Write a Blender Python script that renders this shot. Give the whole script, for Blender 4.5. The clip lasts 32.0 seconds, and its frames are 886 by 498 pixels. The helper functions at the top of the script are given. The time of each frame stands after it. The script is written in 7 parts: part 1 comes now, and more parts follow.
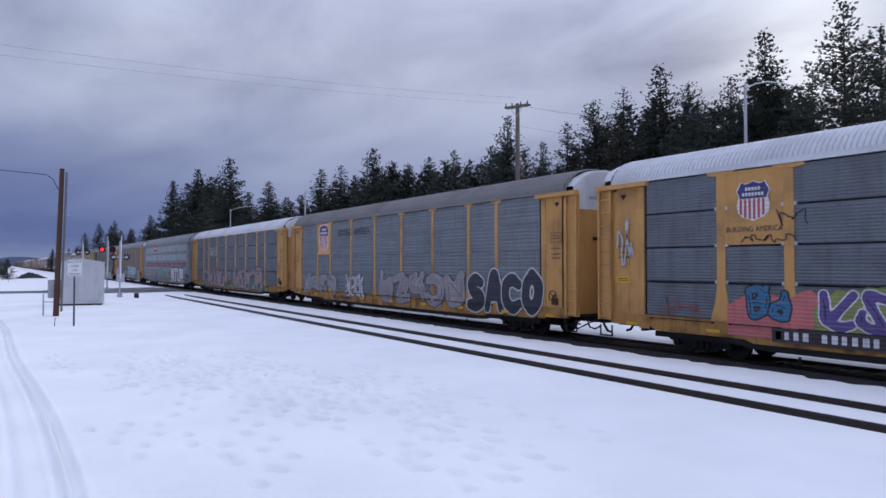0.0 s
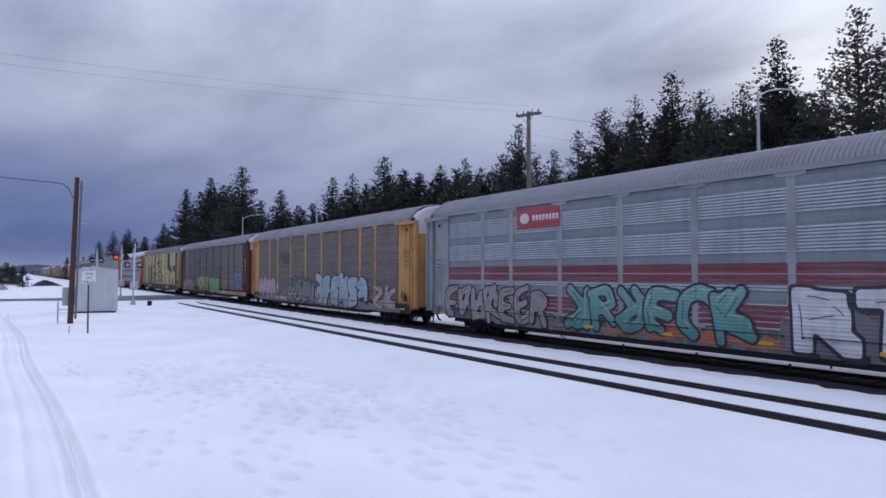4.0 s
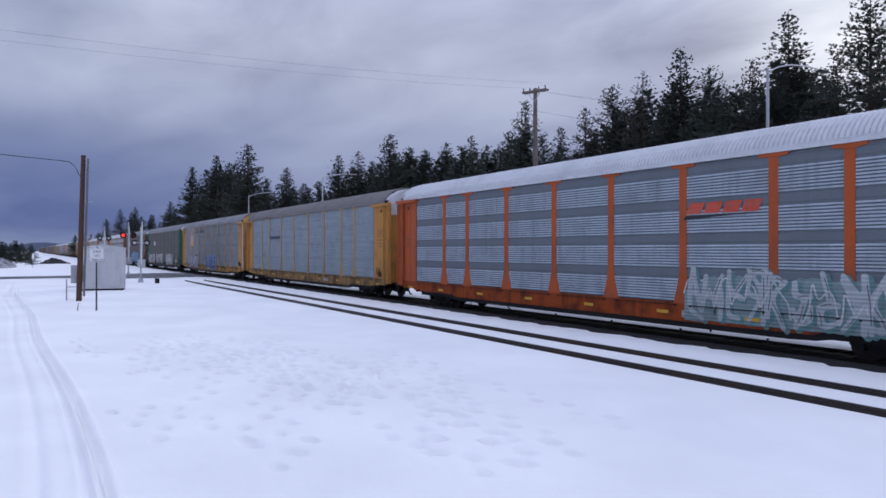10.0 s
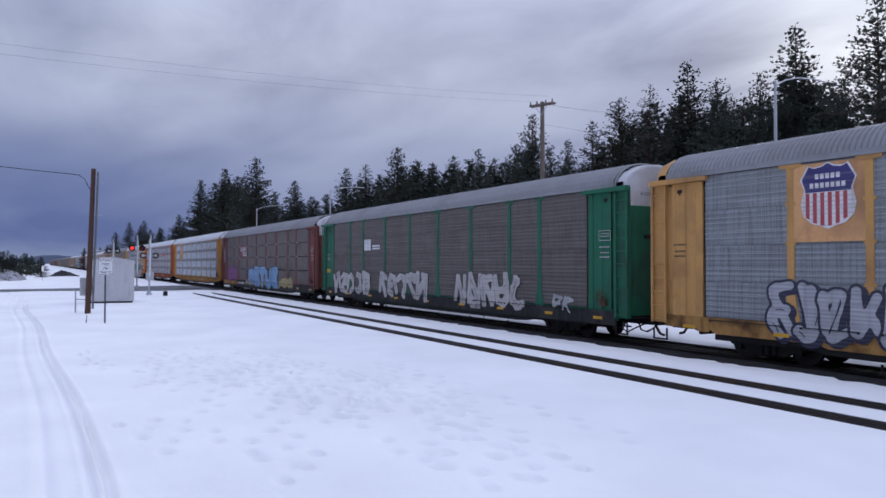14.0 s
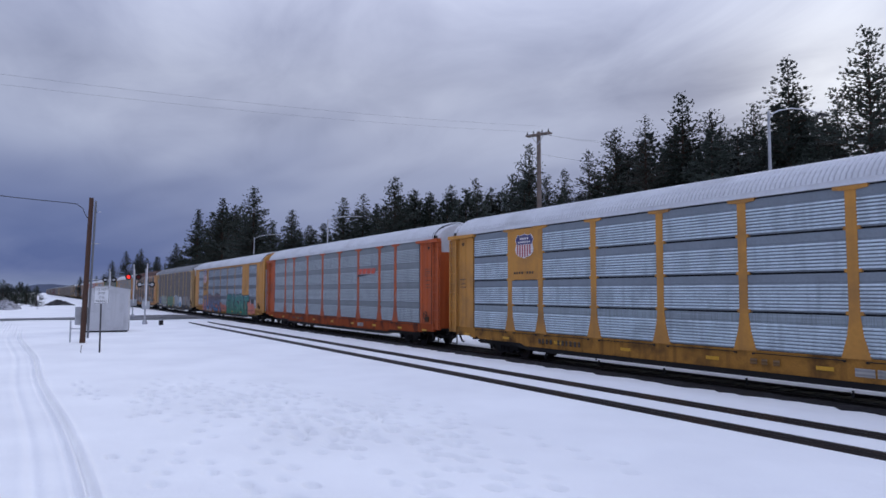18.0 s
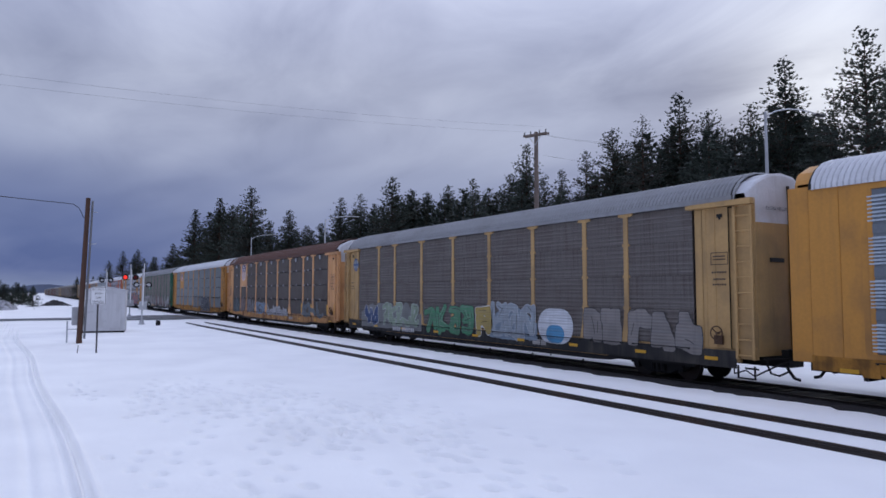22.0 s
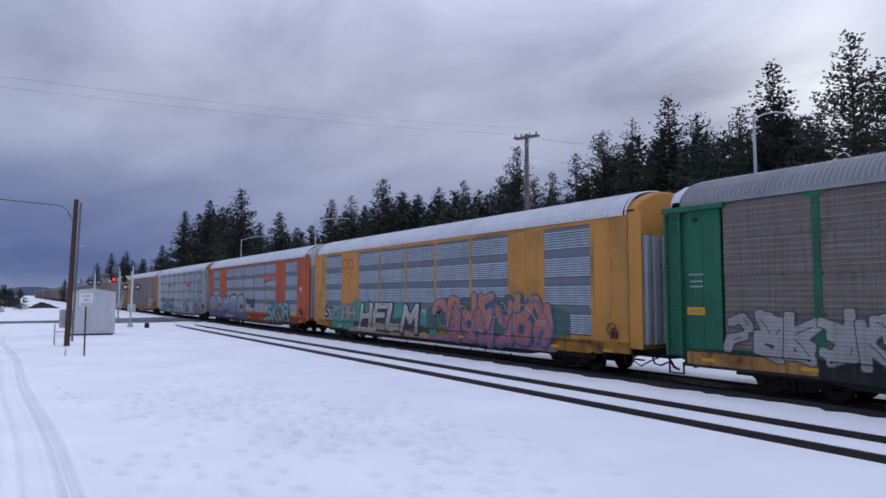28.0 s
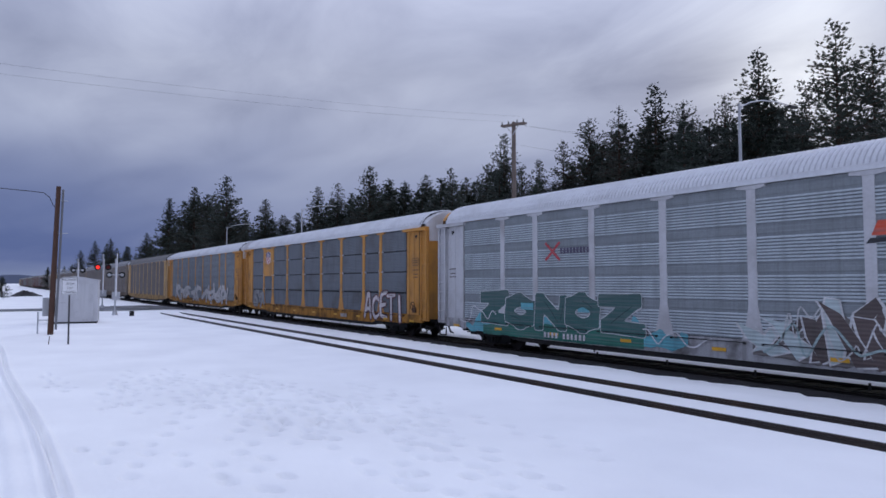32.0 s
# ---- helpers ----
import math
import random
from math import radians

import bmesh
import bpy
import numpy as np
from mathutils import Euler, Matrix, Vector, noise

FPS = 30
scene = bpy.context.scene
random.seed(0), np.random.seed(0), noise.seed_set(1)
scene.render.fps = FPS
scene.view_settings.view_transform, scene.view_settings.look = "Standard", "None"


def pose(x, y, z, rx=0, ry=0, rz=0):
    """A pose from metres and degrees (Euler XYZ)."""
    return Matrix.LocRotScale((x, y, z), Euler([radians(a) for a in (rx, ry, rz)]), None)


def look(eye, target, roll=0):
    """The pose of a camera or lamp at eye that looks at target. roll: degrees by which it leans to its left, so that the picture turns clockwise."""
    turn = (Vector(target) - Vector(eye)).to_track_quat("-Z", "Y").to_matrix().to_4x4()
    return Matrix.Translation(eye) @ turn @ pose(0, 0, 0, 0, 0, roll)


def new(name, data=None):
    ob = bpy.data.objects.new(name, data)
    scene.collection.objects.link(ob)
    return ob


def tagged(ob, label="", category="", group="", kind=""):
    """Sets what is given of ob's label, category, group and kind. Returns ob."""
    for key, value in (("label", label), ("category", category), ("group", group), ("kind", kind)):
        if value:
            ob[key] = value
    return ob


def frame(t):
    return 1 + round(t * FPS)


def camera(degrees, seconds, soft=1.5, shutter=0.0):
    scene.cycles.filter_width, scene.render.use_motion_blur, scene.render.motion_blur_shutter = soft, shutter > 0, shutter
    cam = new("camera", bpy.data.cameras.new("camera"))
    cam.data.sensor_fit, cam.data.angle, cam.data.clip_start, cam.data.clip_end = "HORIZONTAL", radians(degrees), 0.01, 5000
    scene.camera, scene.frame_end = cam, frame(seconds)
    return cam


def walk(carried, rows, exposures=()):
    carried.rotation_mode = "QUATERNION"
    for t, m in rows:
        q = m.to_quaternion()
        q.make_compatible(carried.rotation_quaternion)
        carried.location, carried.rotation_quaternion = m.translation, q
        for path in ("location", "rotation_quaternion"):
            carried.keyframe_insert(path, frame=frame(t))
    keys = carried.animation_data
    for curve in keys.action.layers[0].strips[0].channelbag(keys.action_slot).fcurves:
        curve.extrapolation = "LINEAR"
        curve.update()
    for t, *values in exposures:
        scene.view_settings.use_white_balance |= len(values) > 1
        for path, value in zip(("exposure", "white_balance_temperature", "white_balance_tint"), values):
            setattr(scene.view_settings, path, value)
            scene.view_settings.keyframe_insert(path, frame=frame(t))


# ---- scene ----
cam = camera(67.2, 32.0, soft=1.6)
EYE = Vector((0.0, 0.0, 2.53))


def aim(heading, tilt, lean):
    # heading: degrees to the right of the way up the line (-X); tilt: degrees above level
    a, b = radians(heading), radians(tilt)
    way = Vector((-math.cos(a) * math.cos(b), math.sin(a) * math.cos(b), math.sin(b)))
    return look(EYE, EYE + way * 50, lean)


HEADINGS = [
    (0, 33.59, 1.36, -0.00), (0.5, 33.35, 1.36, 0.04), (1, 33.15, 1.44, 0.04), (1.5, 32.94, 1.55, 0.04), (2, 32.76, 1.59, 0.04),
    (2.5, 32.72, 1.67, 0.06), (3, 32.75, 1.94, 0.03), (3.5, 32.64, 2.09, 0.03), (5.5, 32.91, 1.55, 0.07), (6, 33.18, 1.28, 0.03),
    (6.5, 33.21, 0.76, 0.01), (7, 33.29, 0.44, -0.00), (7.5, 33.45, 0.17, 0.03), (8, 33.36, 0.12, 0.04), (8.5, 32.99, 0.14, 0.07),
    (9, 32.62, 0.12, 0.05), (9.5, 32.36, 0.12, 0.06), (10, 32.13, 0.16, 0.07), (10.5, 31.91, 0.19, 0.10), (11, 31.69, 0.34, 0.13),
    (11.5, 31.44, 0.51, 0.11), (12, 31.24, 0.77, 0.12), (12.5, 31.17, 0.87, 0.13), (13, 31.27, 0.82, 0.09), (13.5, 31.42, 0.94, 0.12),
    (14, 31.51, 1.27, 0.11), (14.5, 31.59, 1.79, 0.10), (16.5, 31.62, 3.51, 0.07), (17, 31.65, 3.50, 0.05), (17.5, 31.78, 3.64, 0.08),
    (18, 31.74, 3.74, 0.08), (18.5, 31.73, 3.73, 0.06), (19, 31.72, 3.60, 0.05), (19.5, 31.65, 3.41, 0.04), (20, 31.62, 3.26, 0.06),
    (20.5, 31.70, 3.21, 0.04), (21, 31.79, 3.31, 0.03), (21.5, 31.88, 3.55, 0.06), (22, 31.96, 3.76, 0.07), (22.5, 31.99, 3.96, 0.05),
    (23, 31.95, 4.16, 0.03), (23.5, 31.81, 4.39, 0.05), (24, 31.62, 4.54, 0.07), (24.5, 31.49, 4.57, 0.07), (25, 31.46, 4.56, 0.08),
    (25.5, 31.51, 4.36, 0.11), (27.5, 32.45, 4.00, 0.04), (28, 32.76, 3.93, 0.01), (28.5, 33.22, 3.76, -0.00), (29, 33.69, 3.63, -0.01),
    (29.5, 34.07, 3.46, -0.04), (30, 34.33, 3.22, -0.05), (30.5, 34.33, 3.11, -0.07), (31, 34.20, 2.99, -0.07), (31.5, 34.04, 2.92, -0.08),
    (32, 33.88, 2.87, -0.04),
]
walk(cam, [(t, aim(a, b, c)) for t, a, b, c in HEADINGS], ((0, 0.0), (14, 0.0), (17, -0.09), (32, -0.09)))

# ---- world, sun ----
SUN_WAY = Vector((-0.445, 0.851, 0.28)).normalized()
scene.view_settings.exposure = 0.0


def build_world():
    w = bpy.data.worlds.new("overcast_sky")
    scene.world = w
    w.use_nodes = True
    nt = w.node_tree
    nt.nodes.clear()
    N, L = nt.nodes.new, nt.links.new

    def math_node(op, a, b=None, c=None, clamp=False):
        n = N("ShaderNodeMath")
        n.operation, n.use_clamp = op, clamp
        for i, v in enumerate((a, b, c)):
            if v is None:
                continue
            if isinstance(v, (int, float)):
                n.inputs[i].default_value = v
            else:
                L(v, n.inputs[i])
        return n.outputs[0]

    def mix(fac, a, b, blend="MIX"):
        n = N("ShaderNodeMix")
        n.data_type, n.blend_type = "RGBA", blend
        for i, v in ((0, fac), (6, a), (7, b)):
            if isinstance(v, (int, float)):
                n.inputs[i].default_value = v
            elif isinstance(v, tuple):
                n.inputs[i].default_value = (*v, 1)
            else:
                L(v, n.inputs[i])
        return n.outputs[2]

    tc = N("ShaderNodeTexCoord")
    sep = N("ShaderNodeSeparateXYZ")
    L(tc.outputs["Generated"], sep.inputs[0])
    x, y, z = sep.outputs
    up = math_node("MAXIMUM", z, 0.0)
    den = math_node("ADD", up, 0.16)
    com = N("ShaderNodeCombineXYZ")
    L(math_node("DIVIDE", x, den), com.inputs[0])
    L(math_node("DIVIDE", y, den), com.inputs[1])

    def cloud(scale, detail, rough, dist, offset):
        mp = N("ShaderNodeMapping")
        mp.inputs["Location"].default_value = offset
        mp.inputs["Rotation"].default_value = (0, 0, radians(28))
        mp.inputs["Scale"].default_value = (0.75, 1.35, 1)
        L(com.outputs[0], mp.inputs[0])
        n = N("ShaderNodeTexNoise")
        n.inputs["Scale"].default_value = scale
        n.inputs["Detail"].default_value = detail
        n.inputs["Roughness"].default_value = rough
        n.inputs["Distortion"].default_value = dist
        L(mp.outputs[0], n.inputs["Vector"])
        return n.outputs[0]

    big = cloud(0.55, 3, 0.5, 0.3, (1.3, 4.1, 0))
    fine = cloud(1.7, 7, 0.56, 0.5, (7.7, 2.0, 0))
    both = math_node("ADD", math_node("MULTIPLY", big, 0.68), math_node("MULTIPLY", fine, 0.32))
    ramp = N("ShaderNodeValToRGB")
    cr = ramp.color_ramp
    cr.elements[0].position, cr.elements[0].color = 0.39, (0.186, 0.218, 0.36, 1)
    cr.elements[1].position, cr.elements[1].color = 0.62, (0.563, 0.617, 0.79, 1)
    e = cr.elements.new(0.5)
    e.color = (0.357, 0.399, 0.565, 1)
    L(both, ramp.inputs[0])
    col = ramp.outputs[0]
    # dark slate-blue band low over the plain, broken by cloud streaks
    band = math_node("SUBTRACT", up, math_node("MULTIPLY", math_node("SUBTRACT", fine, 0.5), 0.12))
    mr = N("ShaderNodeMapRange")
    mr.interpolation_type = "SMOOTHSTEP"
    mr.inputs["From Min"].default_value, mr.inputs["From Max"].default_value = 0.05, 0.29
    mr.inputs["To Min"].default_value, mr.inputs["To Max"].default_value = 0.82, 0.0
    L(band, mr.inputs["Value"])
    col = mix(mr.outputs[0], col, (0.066, 0.11, 0.305))
    low = N("ShaderNodeMapRange")
    low.inputs["From Min"].default_value, low.inputs["From Max"].default_value = 0.0, 0.03
    low.inputs["To Min"].default_value, low.inputs["To Max"].default_value = 0.5, 0.0
    L(up, low.inputs["Value"])
    col = mix(low.outputs[0], col, (0.30, 0.36, 0.50))
    # the veiled sun brightens the cloud round it
    dot = N("ShaderNodeVectorMath")
    dot.operation = "DOT_PRODUCT"
    L(tc.outputs["Generated"], dot.inputs[0])
    dot.inputs[1].default_value = SUN_WAY
    d = math_node("MAXIMUM", dot.outputs["Value"], 0.0)
    wide = math_node("MULTIPLY", math_node("POWER", d, 9.0), 0.07)
    tight = math_node("MULTIPLY", math_node("POWER", d, 160.0), math_node("MULTIPLY", fine, 1.4))
    glow = math_node("ADD", wide, tight, clamp=True)
    col = mix(glow, col, (0.84, 0.89, 1.0))
    # the cloud deck is thinner up the line
    thin = N("ShaderNodeVectorMath")
    thin.operation = "DOT_PRODUCT"
    L(tc.outputs["Generated"], thin.inputs[0])
    thin.inputs[1].default_value = Vector((-0.84, 0.36, 0.42)).normalized()
    lift = math_node("MULTIPLY", math_node("POWER", math_node("MAXIMUM", thin.outputs["Value"], 0.0), 18.0), math_node("MULTIPLY", big, 0.6))
    col = mix(lift, col, (0.66, 0.69, 0.84))
    # an overcast dome is brightest overhead
    zen = N("ShaderNodeMapRange")
    zen.inputs["From Min"].default_value, zen.inputs["From Max"].default_value = 0.30, 0.95
    zen.inputs["To Min"].default_value, zen.inputs["To Max"].default_value = 1.0, 2.9
    L(up, zen.inputs["Value"])
    grey = N("ShaderNodeCombineXYZ")
    for i in range(3):
        L(zen.outputs[0], grey.inputs[i])
    col = mix(1.0, col, grey.outputs[0], "MULTIPLY")
    sky = N("ShaderNodeTexSky")
    sky.sky_type, sky.sun_disc = "NISHITA", False
    sky.sun_elevation = math.asin(SUN_WAY.z)
    sky.sun_rotation = math.atan2(SUN_WAY.x, SUN_WAY.y)
    bg1, bg2, add, out = N("ShaderNodeBackground"), N("ShaderNodeBackground"), N("ShaderNodeAddShader"), N("ShaderNodeOutputWorld")
    L(col, bg1.inputs[0])
    bg1.inputs[1].default_value = 1.0
    L(sky.outputs[0], bg2.inputs[0])
    bg2.inputs[1].default_value = 0.003
    L(bg1.outputs[0], add.inputs[0])
    L(bg2.outputs[0], add.inputs[1])
    L(add.outputs[0], out.inputs[0])


build_world()
sun = new("sun", bpy.data.lights.new("sun", "SUN"))
sun.data.energy, sun.data.angle, sun.data.color = 1.0, radians(28), (1.0, 0.97, 0.93)
sun.matrix_world = look(SUN_WAY * 100, (0, 0, 0))

# ---- materials ----
MATS = {}


def surface(name, color, dirt=(0.05, 0.045, 0.04), amount=0.35, rough=0.6, metal=0.0, scale=3.0, streak=0.0, bump=0.15, vary=0.1, weave=0.0, spec=0.3):
    """Painted or raw surface with broad stains, fine grain and, where asked, running streaks and a mesh-like weave."""
    if name in MATS:
        return MATS[name]
    m = bpy.data.materials.new(name)
    MATS[name] = m
    m.use_nodes = True
    nt = m.node_tree
    b = nt.nodes["Principled BSDF"]
    N, L = nt.nodes.new, nt.links.new
    tc, info = N("ShaderNodeTexCoord"), N("ShaderNodeObjectInfo")
    off = N("ShaderNodeVectorMath")
    off.operation = "MULTIPLY_ADD"
    L(info.outputs["Random"], off.inputs[0])
    off.inputs[1].default_value = (37, 11, 5)
    L(tc.outputs["Object"], off.inputs[2])

    def noise_tex(vec_scale, sc, det):
        mp = N("ShaderNodeMapping")
        mp.inputs["Scale"].default_value = vec_scale
        L(off.outputs[0], mp.inputs[0])
        n = N("ShaderNodeTexNoise")
        n.inputs["Scale"].default_value, n.inputs["Detail"].default_value = sc, det
        L(mp.outputs[0], n.inputs["Vector"])
        return n.outputs[0]

    def rng(v, a, c, lo, hi):
        r = N("ShaderNodeMapRange")
        for k, val in (("From Min", a), ("From Max", c), ("To Min", lo), ("To Max", hi)):
            r.inputs[k].default_value = val
        L(v, r.inputs["Value"])
        return r.outputs[0]

    def mixc(fac, a, c, blend="MIX"):
        n = N("ShaderNodeMix")
        n.data_type, n.blend_type = "RGBA", blend
        for i, v in ((0, fac), (6, a), (7, c)):
            if isinstance(v, (int, float)):
                n.inputs[i].default_value = v
            elif isinstance(v, tuple):
                n.inputs[i].default_value = (*v, 1)
            else:
                L(v, n.inputs[i])
        return n.outputs[2]

    stain = noise_tex((1, 1, 1), scale * 0.35, 4)
    grain = noise_tex((1, 1, 1), scale * 7, 3)
    lo = tuple(c * (1 - vary) for c in color)
    hi = tuple(min(1, c * (1 + vary)) for c in color)
    col = mixc(rng(grain, 0.3, 0.7, 0, 1), lo, hi)
    col = mixc(rng(stain, 0.48, 0.72, 0, amount), col, dirt)
    if streak:
        run = noise_tex((2.3, 2.3, 0.16), 2.0, 5)
        col = mixc(rng(run, 0.5, 0.75, 0, streak), col, dirt)
    if weave:
        w1 = noise_tex((0.4, 1, 38.0), 1.0, 1)
        w2 = noise_tex((30.0, 1, 0.6), 1.0, 1)
        pale = tuple(min(1, c * 1.9) for c in color)
        col = mixc(rng(w1, 0.56, 0.7, 0, weave), col, pale)
        col = mixc(rng(w2, 0.5, 0.66, 0, weave), col, tuple(c * 0.6 for c in dirt))
    L(col, b.inputs["Base Color"])
    b.inputs["Metallic"].default_value = metal
    b.inputs["Specular IOR Level"].default_value = spec
    L(rng(grain, 0.2, 0.8, max(0.05, rough - 0.12), min(1, rough + 0.12)), b.inputs["Roughness"])
    if bump:
        bp = N("ShaderNodeBump")
        bp.inputs["Strength"].default_value, bp.inputs["Distance"].default_value = bump, 0.02
        L(grain, bp.inputs["Height"])
        L(bp.outputs[0], b.inputs["Normal"])
    return m


def glowing(name, color, strength):
    if name in MATS:
        return MATS[name]
    m = bpy.data.materials.new(name)
    MATS[name] = m
    m.use_nodes = True
    b = m.node_tree.nodes["Principled BSDF"]
    b.inputs["Base Color"].default_value = (*color, 1)
    b.inputs["Emission Color"].default_value = (*color, 1)
    b.inputs["Emission Strength"].default_value = strength
    return m


def snow_material():
    m = bpy.data.materials.new("snow")
    m.use_nodes = True
    nt = m.node_tree
    b = nt.nodes["Principled BSDF"]
    N, L = nt.nodes.new, nt.links.new
    tc = N("ShaderNodeTexCoord")
    hs = []
    for sc, det in ((0.35, 3), (2.2, 4), (16, 4)):
        n = N("ShaderNodeTexNoise")
        n.inputs["Scale"].default_value, n.inputs["Detail"].default_value = sc, det
        L(tc.outputs["Object"], n.inputs["Vector"])
        hs.append(n.outputs[0])
    ramp = N("ShaderNodeValToRGB")
    ramp.color_ramp.elements[0].position, ramp.color_ramp.elements[0].color = 0.3, (0.805, 0.803, 0.792, 1)
    ramp.color_ramp.elements[1].position, ramp.color_ramp.elements[1].color = 0.65, (0.89, 0.888, 0.868, 1)
    L(hs[0], ramp.inputs[0])
    L(ramp.outputs[0], b.inputs["Base Color"])
    b.inputs["Roughness"].default_value = 0.75
    b.inputs["Specular IOR Level"].default_value = 0.25
    prev = None
    for h, s, d in ((hs[1], 0.5, 0.06), (hs[2], 0.5, 0.015)):
        bp = N("ShaderNodeBump")
        bp.inputs["Strength"].default_value, bp.inputs["Distance"].default_value = s, d
        L(h, bp.inputs["Height"])
        if prev:
            L(prev, bp.inputs["Normal"])
        prev = bp.outputs[0]
    L(prev, b.inputs["Normal"])
    return m


SNOW = snow_material()
BALLAST = surface("ballast", (0.016, 0.015, 0.016), (0.05, 0.05, 0.055), 0.4, 0.9, scale=5, bump=0.8, vary=0.5)
RAIL = surface("rail_steel", (0.045, 0.038, 0.035), (0.09, 0.05, 0.03), 0.4, 0.45, metal=0.6)
TIE = surface("tie_wood", (0.035, 0.028, 0.022), (0.015, 0.013, 0.012), 0.5, 0.9)
ASPHALT = surface("wet_asphalt", (0.052, 0.055, 0.062), (0.45, 0.46, 0.5), 0.35, 0.5, scale=1.2, bump=0.4)
PANELING = surface("crossing_concrete", (0.10, 0.10, 0.10), (0.3, 0.3, 0.32), 0.4, 0.7)
DULLSTEEL = surface("dull_steel", (0.17, 0.175, 0.19), (0.1, 0.1, 0.105), 0.4, 0.6, metal=0.3)
GALV = surface("galvanised_steel", (0.42, 0.43, 0.45), (0.25, 0.25, 0.26), 0.4, 0.5, metal=0.3)
SHEDPAINT = surface("chalky_white_paint", (0.52, 0.52, 0.54), (0.33, 0.33, 0.34), 0.4, 0.6, streak=0.45, vary=0.05, bump=0.05)
WHITEPAINT = surface("white_paint", (0.74, 0.74, 0.75), (0.46, 0.46, 0.46), 0.3, 0.55, streak=0.2, vary=0.03, bump=0.05)
POLEWOOD = surface("weathered_pole_wood", (0.085, 0.045, 0.032), (0.06, 0.04, 0.03), 0.5, 0.9, streak=0.4, bump=0.5)
GREYWOOD = surface("grey_pole_wood", (0.17, 0.135, 0.115), (0.10, 0.08, 0.07), 0.5, 0.9, streak=0.4, bump=0.5)
BARK = surface("pine_bark", (0.07, 0.045, 0.032), (0.025, 0.02, 0.016), 0.5, 0.95, bump=0.6)
BLACK = surface("black_iron", (0.014, 0.013, 0.013), (0.035, 0.028, 0.022), 0.5, 0.7, bump=0.3)
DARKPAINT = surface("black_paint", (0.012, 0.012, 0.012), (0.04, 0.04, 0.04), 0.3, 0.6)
WIRE = surface("wire", (0.03, 0.03, 0.032), rough=0.7, bump=0)
REDLIT = glowing("lit_red_lens", (1.0, 0.03, 0.02), 1.6)
REDDIM = surface("dark_red_lens", (0.16, 0.01, 0.008), (0.05, 0.005, 0.005), 0.2, 0.3)
YELLOWREF = surface("reflector_yellow", (0.62, 0.33, 0.03), (0.4, 0.25, 0.03), 0.2, 0.5)


def foliage(name, color):
    m = bpy.data.materials.new(name)
    m.use_nodes = True
    nt = m.node_tree
    b = nt.nodes["Principled BSDF"]
    g, info, mx = nt.nodes.new("ShaderNodeNewGeometry"), nt.nodes.new("ShaderNodeObjectInfo"), nt.nodes.new("ShaderNodeMix")
    mx.data_type = "RGBA"
    nt.links.new(g.outputs["Random Per Island"], mx.inputs[0])
    mx.inputs[6].default_value = (*[c * 0.6 for c in color], 1)
    mx.inputs[7].default_value = (*[c * 1.5 for c in color], 1)
    nt.links.new(mx.outputs[2], b.inputs["Base Color"])
    b.inputs["Roughness"].default_value = 0.8
    return m


NEEDLES = foliage("pine_needles", (0.038, 0.050, 0.038))


# ---- helpers for meshes ----
def finish(bm, name):
    me = bpy.data.meshes.new(name)
    bm.to_mesh(me)
    bm.free()
    return me


def box(bm, x0, x1, y0, y1, z0, z1):
    v = [bm.verts.new(p) for p in ((x0, y0, z0), (x1, y0, z0), (x1, y1, z0), (x0, y1, z0), (x0, y0, z1), (x1, y0, z1), (x1, y1, z1), (x0, y1, z1))]
    for f in ((0, 3, 2, 1), (4, 5, 6, 7), (0, 1, 5, 4), (1, 2, 6, 5), (2, 3, 7, 6), (3, 0, 4, 7)):
        bm.faces.new([v[i] for i in f])
    return v


def tube(bm, a, b, r0, r1=None, n=10):
    r1 = r0 if r1 is None else r1
    a, b = Vector(a), Vector(b)
    d = (b - a).normalized()
    s = d.orthogonal().normalized()
    t = d.cross(s)
    rings = []
    for p, r in ((a, r0), (b, r1)):
        rings.append([bm.verts.new(p + (s * math.cos(2 * math.pi * i / n) + t * math.sin(2 * math.pi * i / n)) * r) for i in range(n)])
    for i in range(n):
        bm.faces.new((rings[0][i], rings[0][(i + 1) % n], rings[1][(i + 1) % n], rings[1][i]))
    bm.faces.new(rings[0][::-1])
    bm.faces.new(rings[1])


def prism(bm, outline, y0, y1):
    """Outline of (x, z) points, drawn out from y0 to y1."""
    a = [bm.verts.new((x, y0, z)) for x, z in outline]
    b = [bm.verts.new((x, y1, z)) for x, z in outline]
    n = len(outline)
    bm.faces.new(a)
    bm.faces.new(b[::-1])
    for i in range(n):
        bm.faces.new((a[i], b[i], b[(i + 1) % n], a[(i + 1) % n]))


def part(name, bm, material, parent, label=""):
    me = bm if isinstance(bm, bpy.types.Mesh) else finish(bm, name)
    ob = new(name, me)
    if not me.materials:
        me.materials.append(material)
    ob.material_slots[0].link = "OBJECT"
    ob.material_slots[0].material = material
    ob.parent = parent
    if label:
        ob["label"] = label
    return ob


def thing(name, m, label, category, group="", kind=""):
    ob = new(name)
    ob.matrix_world = m
    ob.empty_display_size = 0.3
    return tagged(ob, label, category, group, kind)


def single(name, bm, material, label, category, group="", kind="", m=None):
    ob = new(name, finish(bm, name))
    ob.data.materials.append(material)
    if m is not None:
        ob.matrix_world = m
    return tagged(ob, label, category, group, kind)


